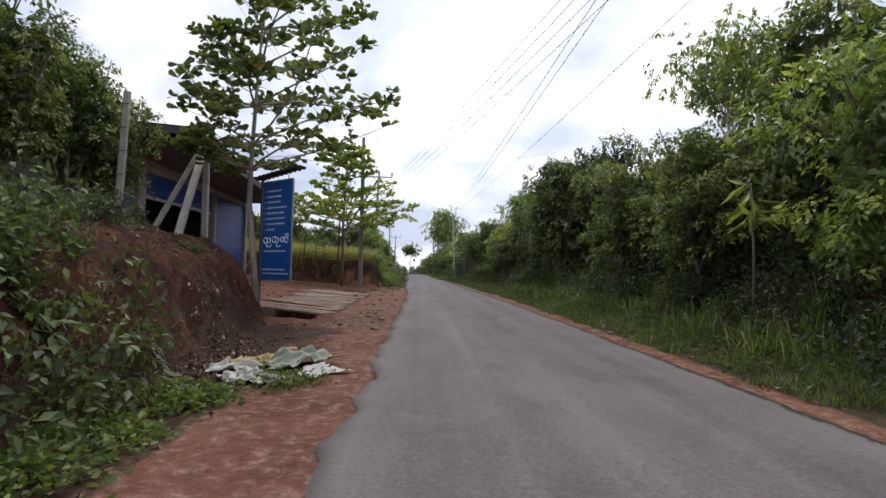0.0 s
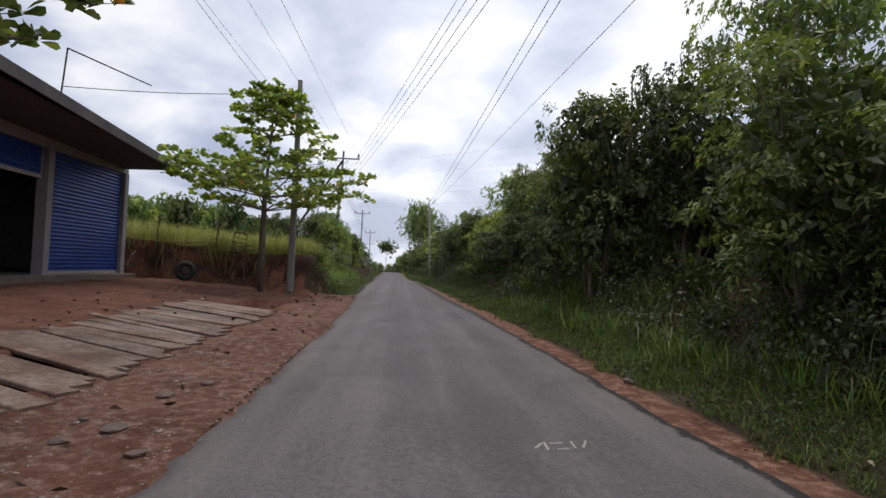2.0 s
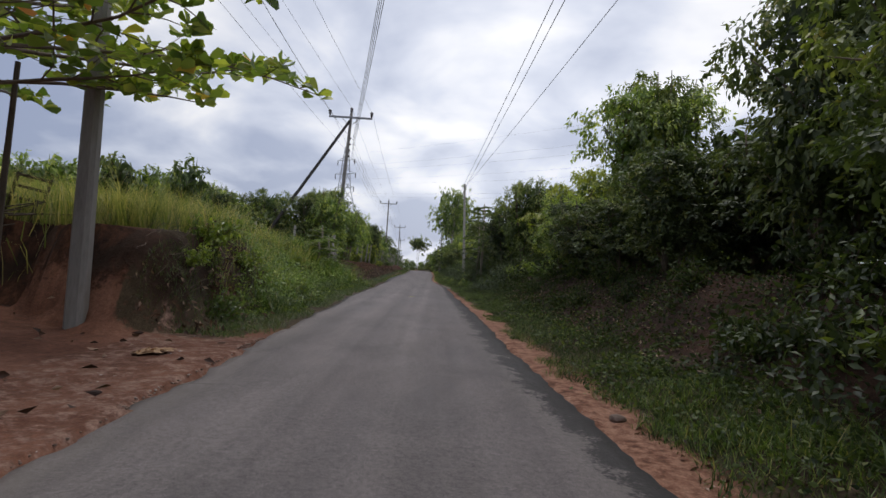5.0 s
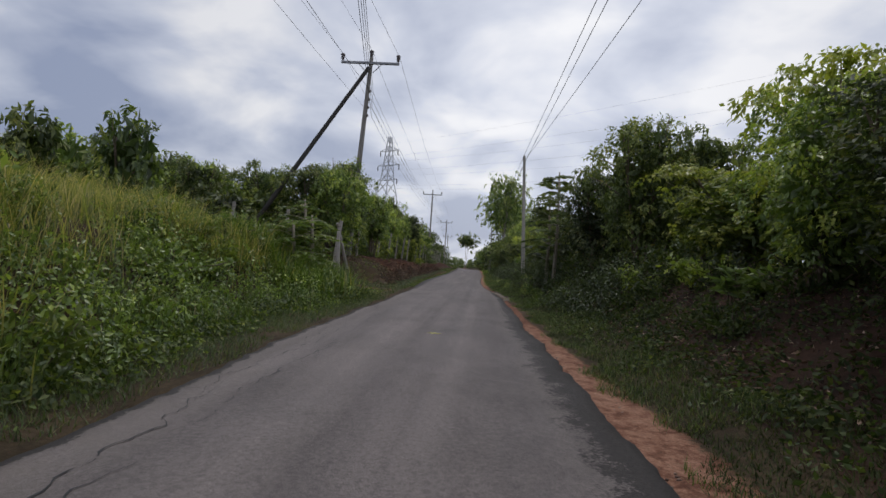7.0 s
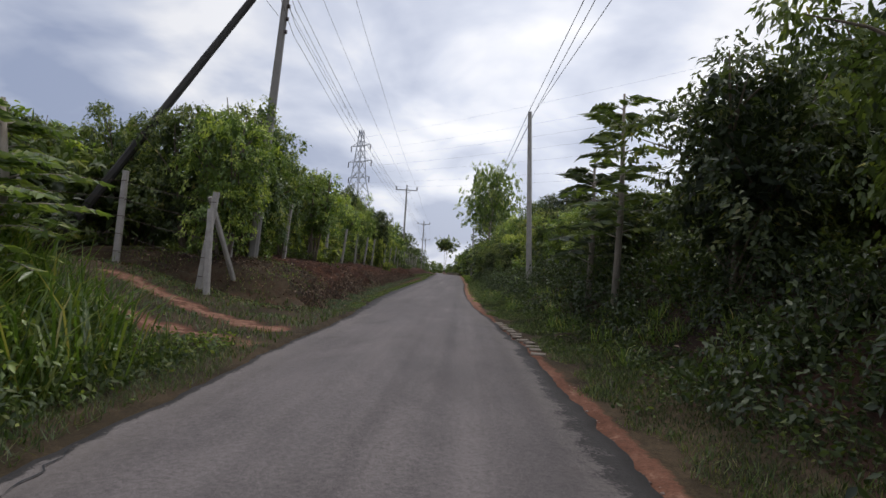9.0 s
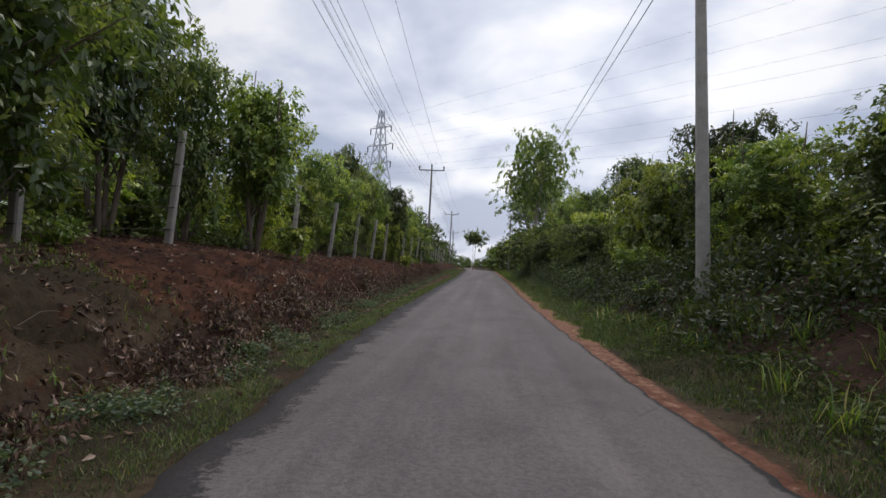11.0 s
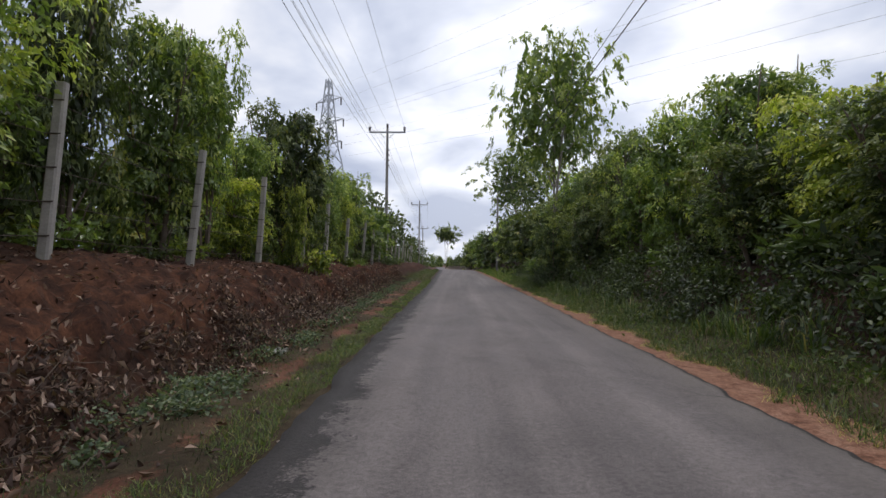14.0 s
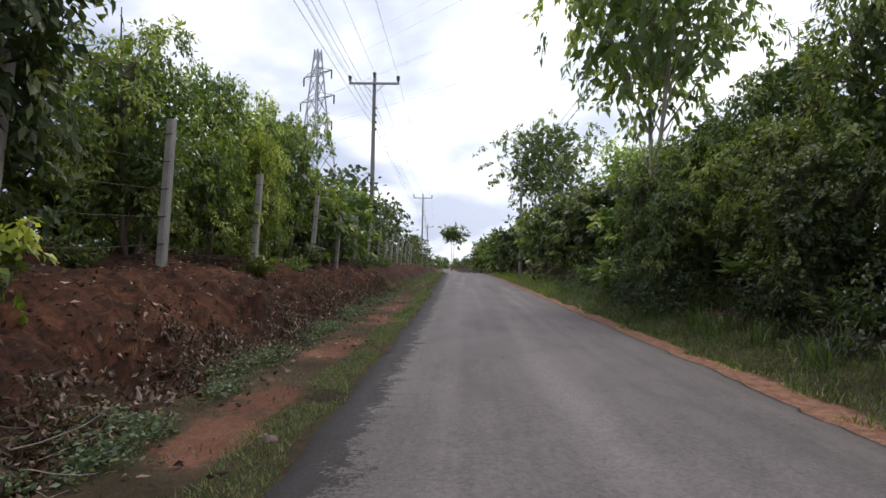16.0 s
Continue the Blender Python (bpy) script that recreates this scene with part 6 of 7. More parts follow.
grass("tall_grass", P, 0.36, 0.013, 0.75, M_GRASS, "tufts of tall arching green grass", gr)
# left
P = scatter(44000, 24.6, 41.8, lambda y, q: road_left(y) - 0.10 - 0.06 * np.sin(y * 3.1) - 1.3 * q ** 0.8, gr)
grass("verge_grass", patchy(P, 1.4, 1.5, -0.85), 0.10, 0.007, 0.8, M_GRASS, "short green grass on the verge", gr)
P = scatter(150000, 46.5, 92, lambda y, q: road_left(y) - 0.06 - (road_left(y) - lerp(y, FOOT_L) + 0.1) * q, gr)
u = road_left(P[:, 1]) - P[:, 0]
P = P[(u < 0.42) | (P[:, 0] - lerp(P[:, 1], FOOT_L) < 0.45) | (gr.uniform(0, 1, len(P)) < 0.3)]
grass("verge_grass", patchy(P[::2], 1.7, 2.5, -0.7), 0.045, 0.006, 0.9, M_WEED_DARK_SHADED, "patchy dull green verge grass", gr)
grass("verge_grass", patchy(P[1::2], 1.7, 2.5, -0.3), 0.05, 0.006, 0.9, M_GRASS, "patchy short verge grass", gr)
P = scatter(60000, 47.5, 92, lambda y, q: road_left(y) - 0.07 - 0.05 * np.sin(y * 3.7) - 0.36 * q, np.random.default_rng(241))
grass("verge_grass", patchy(P, 2.3, 4.1, -0.5), 0.055, 0.006, 0.9, M_GRASS, "strip of short green grass beside the asphalt", np.random.default_rng(242))
P = scatter(7000, 45.6, 51, lambda y, q: lerp(y, FOOT_L) - 5.0 * q, gr)
grass("corner_grass", patchy(P, 1.3, 3.5, -0.1), 0.09, 0.009, 0.8, M_GRASS, "thin grass on the fence corner", gr)
P = scatter(7000, 90, 130, lambda y, q: road_left(y) - 0.2 - 1.6 * q, gr)
grass("verge_grass", P, 0.14, 0.02, 0.7, M_GRASS, "short green grass on the verge", gr)
P = tufts(190, 44, 26.2, 41.0, lambda y, q: lerp(y, FOOT_L) + 0.2 - 4.6 * q, 0.15, gr)
grass("tall_grass", P, 0.55, 0.010, 0.8, M_GRASS, "rank tall green grass covering the bank", gr)
P = tufts(260, 44, 25.9, 31.0, lambda y, q: lerp(y, FOOT_L) - 0.5 - 7.5 * q, 0.2, np.random.default_rng(231))
grass("dry_grass", P, 0.75, 0.010, 0.6, M_GRASS_DRY, "tall straw-coloured grass on the bank top", np.random.default_rng(232))
P = tufts(330, 44, 26.3, 38.0, lambda y, q: lerp(y, FOOT_L) - 1.1 - 5.0 * q, 0.2, gr)
grass("dry_grass", P, 0.85, 0.010, 0.7, M_GRASS_DRY, "tall straw-coloured grass on the bank top", gr)
P = tufts(60, 46, 37.5, 41.2, lambda y, q: lerp(y, FOOT_L) + 0.2 - 2.0 * q, 0.14, gr)
grass("tall_grass", P, 0.85, 0.02, 0.7, M_GRASS, "rank tall green grass covering the bank", gr)
P = tufts(240, 30, 26.8, 60, lambda y, q: -10 - 16 * q, 0.5, gr)
grass("dry_grass", P, 0.8, 0.03, 0.5, M_GRASS_DRY, "tall straw-coloured field grass", gr)


def weeds(name, P, size, mat, label, r):
    n = len(P)
    D = r.normal(0, 1, (n, 3))
    D[:, 2] = np.abs(D[:, 2]) * 0.35
    P = P + np.stack([np.zeros(n), np.zeros(n), r.uniform(0.01, 0.12, n)], 1)
    tagged(new(name, leaf_mesh(name, P, D, size, size * 0.6, mat, r)), label, "weeds", kind="stuff")


P = tufts(70, 60, 0.8, 4.4, lambda y, q: -1.5 - 0.6 * q, 0.10, gr)
weeds("ground_weeds", P, 0.055, M_WEED, "low bright green weeds at the bank's foot", gr)
# Creeping weeds on the bank carry the canopy's shade in their colour.
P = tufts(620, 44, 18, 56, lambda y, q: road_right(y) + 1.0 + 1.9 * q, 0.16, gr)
weeds("creeping_undergrowth", P, 0.052, M_WEED_DARK_SHADED, "dark green creeping undergrowth on the shaded bank", gr)
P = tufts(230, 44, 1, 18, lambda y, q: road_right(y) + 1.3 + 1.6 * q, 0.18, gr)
weeds("creeping_undergrowth", P, 0.055, M_WEED_DARK_SHADED, "dark green creeping undergrowth on the shaded bank", gr)
P = tufts(240, 40, 0.5, 24, lambda y, q: road_right(y) + 0.5 + 0.9 * q, 0.12, gr)
weeds("ground_weeds", P, 0.045, M_WEED, "low broad-leaved weeds in the verge", gr)
P = tufts(260, 40, 0.5, 95, lambda y, q: road_right(y) + 0.6 + 1.0 * q, 0.14, gr)
weeds("ground_weeds", P, 0.050, M_WEED, "low broad-leaved weeds in the verge", gr)
P = patchy(tufts(900, 70, 47.5, 92, lambda y, q: lerp(y, FOOT_L) + 0.42 - 0.45 * q, 0.09, gr), 2.1, 6.5, -0.05)
weeds("ground_weeds", P, 0.036, M_CREEP, "low green creeping weeds at the bank's foot", gr)
P = tufts(150, 46, 26.5, 41.6, lambda y, q: lerp(y, FOOT_L) + 0.5 - 1.2 * q, 0.16, gr)
weeds("ground_weeds", P, 0.055, M_WEED, "low broad-leaved weeds in the verge", gr)


def mounds(name, spots, n, size, mat, label, seed, base_tone=0.30):
    """Rounded mounds of creeper and bush, leaves lying like scales on uneven lumps."""
    r = np.random.default_rng(seed)
    P, D, N, T = [], [], [], []
    for x, y, rad, h in spots:
        m = int(n * rad)
        U = unit(r.normal(size=(m, 3)) * np.array([1, 1, 0.8]))
        U[:, 2] = np.abs(U[:, 2])
        lump = 1 + 0.22 * np.sin(U[:, 0] * 5 + x * 3) * np.cos(U[:, 1] * 6 + y) + 0.12 * np.sin(U[:, 2] * 11 + y * 2)
        dep = np.where(r.uniform(0, 1, m) < 0.7, r.uniform(0.9, 1.12, m), r.uniform(0.5, 0.9, m)) * lump
        X, Y = x + U[:, 0] * rad * dep, y + U[:, 1] * rad * dep
        P.append(np.stack([X, Y, land(X, Y) * 0.55 + land_at(x, y) * 0.45 + h * U[:, 2] * dep], 1))
        D.append(U * 0.35 + r.normal(0, 0.5, (m, 3)) + np.array([0, 0, -0.55]))
        N.append(U + np.array([0, 0, 0.5]) + r.normal(0, 0.45, (m, 3)))
        # Tone paints light onto upper leaves and shade onto inner ones.
        T.append(r.normal(base_tone, 0.1) + 0.25 * U[:, 2] * (dep > 0.9) + r.normal(0, 0.14, m) - 0.25 * (dep < 0.9))
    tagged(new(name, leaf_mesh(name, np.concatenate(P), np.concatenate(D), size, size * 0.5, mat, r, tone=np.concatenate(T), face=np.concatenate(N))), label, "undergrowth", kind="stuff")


mr = np.random.default_rng(404)
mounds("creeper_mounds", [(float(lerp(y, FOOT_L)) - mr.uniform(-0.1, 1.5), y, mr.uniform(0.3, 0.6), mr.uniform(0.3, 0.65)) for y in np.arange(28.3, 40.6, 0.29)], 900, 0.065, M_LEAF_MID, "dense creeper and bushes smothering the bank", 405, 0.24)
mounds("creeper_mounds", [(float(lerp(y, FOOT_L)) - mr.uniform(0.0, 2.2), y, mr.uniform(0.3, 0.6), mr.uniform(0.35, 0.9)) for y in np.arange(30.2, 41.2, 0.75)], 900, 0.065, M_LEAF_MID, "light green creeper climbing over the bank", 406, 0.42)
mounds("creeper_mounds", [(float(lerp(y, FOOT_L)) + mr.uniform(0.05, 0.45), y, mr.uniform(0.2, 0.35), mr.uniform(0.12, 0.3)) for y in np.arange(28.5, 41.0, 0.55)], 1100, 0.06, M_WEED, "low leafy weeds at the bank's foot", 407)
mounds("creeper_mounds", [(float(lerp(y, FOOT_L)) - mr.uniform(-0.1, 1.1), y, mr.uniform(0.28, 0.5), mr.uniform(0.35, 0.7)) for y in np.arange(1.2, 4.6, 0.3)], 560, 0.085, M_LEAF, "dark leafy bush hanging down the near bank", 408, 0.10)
# Low base tones and dark leaves put canopy shade into these mounds.
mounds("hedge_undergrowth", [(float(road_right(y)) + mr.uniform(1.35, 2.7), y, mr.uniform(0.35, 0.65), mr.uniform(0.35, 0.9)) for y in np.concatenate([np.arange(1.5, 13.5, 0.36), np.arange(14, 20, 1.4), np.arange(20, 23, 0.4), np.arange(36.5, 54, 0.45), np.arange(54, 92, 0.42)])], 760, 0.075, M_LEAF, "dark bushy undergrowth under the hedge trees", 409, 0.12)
mounds("hedge_undergrowth", [(float(road_right(y)) + mr.uniform(1.2, 2.8), y, mr.uniform(0.2, 0.42), mr.uniform(0.12, 0.4)) for y in np.arange(22.5, 37, 0.5)], 520, 0.06, M_WEED_DARK_SHADED, "dark low weeds on the shaded earth bank", 410, 0.08)


thing("chalk_marks", chalk, M_CONCRETE, "faded white chalk strokes on the asphalt", "marking", "", "structure")


splash = Geo()
for a, b in (((0.56, 34.12), (0.74, 34.15)), ((0.63, 34.05), (0.66, 34.22)), ((0.60, 34.18), (0.71, 34.09))):
    splash.bar((a[0], a[1], float(road_z(a[1])) + 0.036), (b[0], b[1], float(road_z(b[1])) + 0.036), 0.02, 0.006)
thing("paint_mark", splash, plain("faded_yellow_paint", (0.42, 0.40, 0.12), 0.8, 0.0, 0.4, 20, 0.1), "faded yellow paint splash on the asphalt", "marking", "", "structure")


# cracks along the worn rims of the asphalt
rc = np.random.default_rng(31)
g = Geo()
for y0, ln, off, left in ((27.5, 3.5, 0.35, 1), (29.5, 4.0, 0.55, 1), (32.5, 3.0, 0.30, 1), (34.0, 4.0, 0.5, 1), (36.5, 2.5, 0.25, 1), (30.0, 5.0, 0.22, 1), (28.2, 1.2, 0.45, 1), (31.8, 1.4, 0.62, 1)):
    n = int(ln / 0.06)
    xo = off + np.cumsum(rc.normal(0, 0.02, n)) + rc.normal(0, 0.012, n)
    pts = []
    for k in range(n):
        yy = y0 + ln * k / n
        xx = float(road_left(yy)) + abs(xo[k]) + 0.05 if left else float(road_right(yy)) - abs(xo[k]) - 0.05
        f = (xx - float(road_left(yy))) / float(road_right(yy) - road_left(yy))
        pts.append(Vector((xx, yy, float(road_z(yy)) + 0.035 * (1 - (2 * f - 1) ** 2) + 0.004)))
    vs, fs = [], []
    for k, p in enumerate(pts):
        w = 0.0055 * rc.uniform(0.05, 1.4) * math.sin(math.pi * (k + 0.6) / n)
        vs += [p + Vector((-w, 0, 0)), p + Vector((w, 0, 0))]
        if k:
            fs.append((2 * k - 2, 2 * k - 1, 2 * k + 1, 2 * k))
    g.add(vs, fs)
thing("road_cracks", g, M_TYRE, "jagged dark cracks along the asphalt rim", "crack", "", "structure")


# ---- leaf litter ----
def litter(name, P, size, label, r, stand=0.5, mat=M_LITTER):
    n = len(P)
    D = r.normal(0, 1, (n, 3)) * np.array([1, 1, stand])
    P = P + np.array([0, 0, 1.0]) * r.uniform(0.005, 0.05, n)[:, None]
    tagged(new(name, leaf_mesh(name, P, D, size, size * 0.42, mat, r, "lance", 0.7)), label, "leaf litter", kind="stuff")


def dead_weeds(n, ylo, yhi, lo, hi, leaves, size, label, r):
    """Withered weeds on a cut face: bent stalks with curled leaves hanging from them."""
    g, P, D = Geo(), [], []
    for i in range(n):
        y = r.uniform(ylo, yhi)
        if math.sin(y * 1.9) + 0.7 * math.sin(y * 4.7 + 1.0) < r.uniform(-1.6, 0.6):
            continue
        x = float(lerp(y, FOOT_L)) - r.uniform(lo, hi)
        for k in range(r.integers(3, 8)):
            a = r.uniform(-1.2, 1.2)
            o = Vector((x + r.normal(0, 0.12), y + r.normal(0, 0.16), 0))
            o.z = land_at(o.x, o.y) - 0.02
            pts = curve_pts(o, (math.cos(a) * 0.7, math.sin(a) * 0.7, r.uniform(0.2, 1.0)), r.uniform(0.12, 0.38), 4, r, 0.22, -0.12)
            g.tube(pts, [0.004, 0.0035, 0.003, 0.002, 0.001], 3, False)
            for q in range(leaves):
                p = pts[1 + q % 4]
                P.append((p.x + r.normal(0, 0.03), p.y + r.normal(0, 0.03), p.z + r.normal(0, 0.02)))
                D.append((r.normal(0.25, 0.45), r.normal(0, 0.5), r.normal(-0.75, 0.4)))
    thing("withered_stalks", g, M_WOOD, "thin withered stalks on the cut bank", "stalks", "", "stuff")
    P = np.array(P)
    P[:, 2] = np.maximum(P[:, 2], land(P[:, 0], P[:, 1]) + 0.02)
    tagged(new("dead_leaves", leaf_mesh("dead_leaves", P, np.array(D), size, size * 0.40, M_LITTER, r, "lance", 0.8)), label, "leaf litter", kind="stuff")


dead_weeds(1050, 47.4, 91, -0.08, 0.45, 6, 0.060, "curled dry leaves hanging on withered weeds", gr)
dead_weeds(110, 47.4, 91, 0.5, 1.1, 3, 0.055, "curled dry leaves hanging on withered weeds", gr)
dead_weeds(40, 2.5, 7.5, -0.1, 0.4, 5, 0.06, "curled dry leaves hanging on withered weeds", gr)
dead_weeds(26, 24.6, 27.2, -0.2, 0.6, 4, 0.08, "curled dry leaves hanging on withered weeds", gr)
P = tufts(300, 34, 47.2, 91, lambda y, q: lerp(y, FOOT_L) + 0.08 - 0.40 * q, 0.14, gr)
litter("dead_leaves", P, 0.065, "dark rotting leaves banked against the cut's foot", gr, 0.7)
P = tufts(190, 7, 47.2, 91, lambda y, q: lerp(y, FOOT_L) + 0.04 - 0.45 * q, 0.15, np.random.default_rng(251))
litter("dead_leaves", P, 0.088, "drifts of pale curled dry leaves at the bank's foot", np.random.default_rng(252), 0.8, M_CURL)
P = tufts(60, 5, 47.2, 91, lambda y, q: lerp(y, FOOT_L) - 0.9 - 0.7 * q, 0.15, np.random.default_rng(253))
litter("dead_leaves", P, 0.08, "pale curled dry leaves on the lip of the bank", np.random.default_rng(254), 0.6, M_CURL)
P = tufts(170, 14, 47.2, 90, lambda y, q: lerp(y, FOOT_L) - 0.9 - 0.9 * q, 0.22, gr)
litter("dead_leaves", P, 0.06, "curled dry brown leaves on the lip of the bank", gr, 0.4)
P = scatter(7000, 47, 95, lambda y, q: lerp(y, FOOT_L) - 1.4 - 3.0 * q, gr)
litter("dead_leaves", P, 0.07, "dry brown leaves lying under the trees", gr, 0.25)
P = scatter(3200, 45.6, 51, lambda y, q: lerp(y, FOOT_L) + 0.1 - 4.5 * q, gr)
litter("dead_leaves", P, 0.06, "dry leaves strewn over the fence corner", gr, 0.4)
P = scatter(900, 47, 95, lambda y, q: road_left(y) - 0.2 - 1.0 * q, gr)
litter("dead_leaves", P, 0.065, "scattered dry leaves on the verge", gr, 0.2)
P = scatter(900, 1.0, 9.8, lambda y, q: lerp(y, FOOT_L) + 0.7 - 2.4 * q, gr)
HEAP = np.concatenate([tufts(40, 40, 3.6, 7.2, lambda y, q: -2.3 + 0.55 * q, 0.16, gr), tufts(24, 14, 2.0, 7.5, lambda y, q: lerp(y, FOOT_L) - 0.2 * q, 0.14, gr)])
litter("dead_leaves", HEAP, 0.055, "heap of pale dry leaves at the bank's foot", gr, 0.7)
litter("dead_leaves", P, 0.05, "dry leaves and debris at the bank's foot", gr, 0.5)
P = scatter(3000, 2, 95, lambda y, q: road_right(y) + 1.1 + 2.2 * q, gr)
litter("dead_leaves", P, 0.065, "dry leaves under the hedge trees", gr, 0.4)
P = scatter(4200, 23, 37, lambda y, q: road_right(y) + 1.2 + 1.9 * q, gr)
litter("dead_leaves", P, 0.06, "dry leaves and twigs on the shaded earth bank", gr, 0.5)
P = scatter(260, 9, 25, lambda y, q: -0.7 - 5.0 * q, gr)
litter("dead_leaves", P, 0.11, "dry leaves scattered over the yard", gr, 0.2)


# roots and dry stalks on the cut faces
def roots(n, ylo, yhi, lo, hi, label, r, size=1.0, mat=M_BARK):
    g = Geo()
    for i in range(n):
        y = r.uniform(ylo, yhi)
        x = float(lerp(y, FOOT_L)) - r.uniform(lo, hi)
        p = Vector((x, y, land_at(x, y) + 0.02))
        way = Vector((r.uniform(0.2, 0.9), r.normal(0, 0.5), r.uniform(-0.9, 0.6)))
        pts = [p]
        for k in range(5):
            way += Vector(r.normal(0, 0.35, 3))
            q = pts[-1] + way.normalized() * size * r.uniform(0.03, 0.09)
            q.z = max(q.z, land_at(q.x, q.y) + 0.008)
            pts.append(q)
        g.tube(pts, [0.0045, 0.004, 0.0035, 0.003, 0.002, 0.001], 4, False)
    thing("dry_roots", g, mat, label, "roots", "", "stuff")


litter("dead_leaves", VERGE_LEAVES, 0.06, "dry leaves lying in the verge grass", np.random.default_rng(226), 0.3)
roots(90, 47.5, 90, 0.05, 0.8, "thin pale roots and stalks on the cut bank", gr)
roots(60, 69.0, 74.5, -0.1, 0.3, "tangle of dry twigs at the foot of the cut bank", gr, 1.9, M_BARK_PALE)
roots(50, 52.0, 60.0, -0.05, 0.4, "tangle of dry twigs at the foot of the cut bank", gr, 1.5, M_BARK_PALE)
roots(80, 24.8, 28, 0.1, 0.8, "dry roots hanging from the earth wall", gr)
roots(12, 5, 10.2, 0.2, 1.4, "thin dry roots on the cut bank", gr)


# ---- stones, rubble and litter ----
def stone_mesh(r, s, flat=0.6):
    bm = bmesh.new()
    bmesh.ops.create_icosphere(bm, subdivisions=2, radius=s)
    k = [Vector((r.uniform(-1, 1), r.uniform(-1, 1), r.uniform(-1, 1))).normalized() for _ in range(7)]
    for v in bm.verts:
        d = v.co.normalized()
        v.co *= min(1.0, min((0.72 / max(d.dot(q), 0.05) for q in k))) * r.uniform(0.94, 1.06)
        v.co.z *= flat
    me = bpy.data.meshes.new("stone")
    bm.to_mesh(me)
    bm.free()
    me.materials.append(M_STONE)
    return me


rs = random.Random(15)
for x, y, s, f in ((3.19, 9.5, 0.06, 0.8), (3.0, 8.6, 0.07, 0.7), (2.95, 12.4, 0.06, 0.7), (-0.98, 10.5, 0.075, 0.35), (-1.18, 10.34, 0.06, 0.5), (-0.72, 10.2, 0.06, 0.4), (-1.05, 11.4, 0.08, 0.35), (-0.85, 11.7, 0.06, 0.4), (-0.72, 8.9, 0.09, 0.35), (-1.5, 9.9, 0.04, 0.6), (-1.3, 7.4, 0.045, 0.5), (-2.31, 75.0, 0.055, 0.6), (2.6, 22.2, 0.06, 0.7)):
    thing("stone", stone_mesh(rs, s, f), M_STONE, "small pale brown stone on the roadside", "stone", "roadside stones", at=Matrix.Translation((x, y, land_at(x, y) + s * f * 0.35)))
M_EDGING = plain("edging_stone", (0.25, 0.21, 0.17), 0.9, 0.0, 0.35, 8, 0.5)
SLABS = [Geo().bar((-0.09, 0, 0), (0.09, 0.02, 0.005), 0.12, 0.04, 0.09, 0.035, 0.35).mesh("stone_slab", M_EDGING), Geo().bar((-0.06, 0, 0), (0.08, -0.01, 0.008), 0.10, 0.045, 0.13, 0.03, 0.35).mesh("stone_slab", M_EDGING)]
for i in range(12):
    y = 42.6 + 0.34 * i + rs.uniform(-0.06, 0.06)
    thing("stone_slab", SLABS[i % 2], M_EDGING, "flat pale stone edging the asphalt", "stone", "edging stones", at=Matrix.Translation((float(road_right(y)) + 0.10 + rs.uniform(-0.03, 0.05), y, float(road_z(y)) - 0.012)) @ Matrix.Rotation(rs.uniform(-0.7, 0.7), 4, "Z"))


def gravel(n, ylo, yhi, xfun, size, label, r, mat=None):
    P = scatter(n, ylo, yhi, xfun, r)
    s = size * r.uniform(0.4, 1.5, n)[:, None]
    a = unit(r.normal(size=(n, 3)))
    b = unit(np.cross(a, r.normal(size=(n, 3))))
    c = np.cross(a, b)
    flat = np.array([1, 1, 0.25 if mat else 0.55])
    V = np.stack([P + a * s * flat, P - a * s * flat, P + b * s * flat, P - b * s * flat, P + c * s * flat, P - c * s * flat], 1)
    F = np.array([[0, 2, 4], [2, 1, 4], [1, 3, 4], [3, 0, 4], [2, 0, 5], [1, 2, 5], [3, 1, 5], [0, 3, 5]])
    F = (F[None] + (np.arange(n) * 6)[:, None, None]).reshape(-1, 3)
    tagged(new("gravel", fastmesh("gravel", V.reshape(-1, 3), F, mat or M_GRAVEL)), label, "gravel", kind="stuff")


def gravel_mat():
    m = Mat("gravel_chips", 0.9)
    m.colour(m.ramp(m.island(), [(0.0, (0.10, 0.06, 0.045)), (0.4, (0.19, 0.125, 0.095)), (0.8, (0.27, 0.20, 0.165)), (1.0, (0.40, 0.34, 0.30))]))
    return m.m


def rubble_mat():
    m = Mat("grey_rubble", 0.9)
    m.colour(m.ramp(m.island(), [(0.0, (0.045, 0.038, 0.033)), (0.45, (0.145, 0.10, 0.08)), (0.8, (0.22, 0.165, 0.135)), (1.0, (0.31, 0.25, 0.215))]))
    m.bump(m.noise(40, 4, 0.7), 0.5, 0.01)
    return m.m


M_GRAVEL = gravel_mat()
M_CLOD = plain("earth_clods", (0.075, 0.036, 0.023), 0.95, 0.0, 0.6, 5, 0.5)
M_SLAB = rubble_mat()
gravel(2600, 47.0, 92, lambda y, q: lerp(y, FOOT_L) + 0.12 - 1.2 * q, 0.022, "crumbling clods of red earth on the bank", gr, M_CLOD)
gravel(900, 1.0, 10.6, lambda y, q: lerp(y, FOOT_L) + 0.15 - 1.5 * q, 0.022, "crumbling clods of red earth on the bank", gr, M_CLOD)
gravel(700, 8.6, 12.6, lambda y, q: -0.55 - 0.95 * q ** 1.2, 0.036, "broken grey stone slabs beside the asphalt", gr, M_SLAB)
gravel(900, 5.4, 9.4, lambda y, q: -0.75 - 1.2 * q, 0.03, "broken grey stones beside the asphalt", gr, M_SLAB)
gravel(3200, 5.8, 14.5, lambda y, q: -0.72 - 1.2 * q, 0.022, "broken grey stones beside the asphalt", gr, M_SLAB)
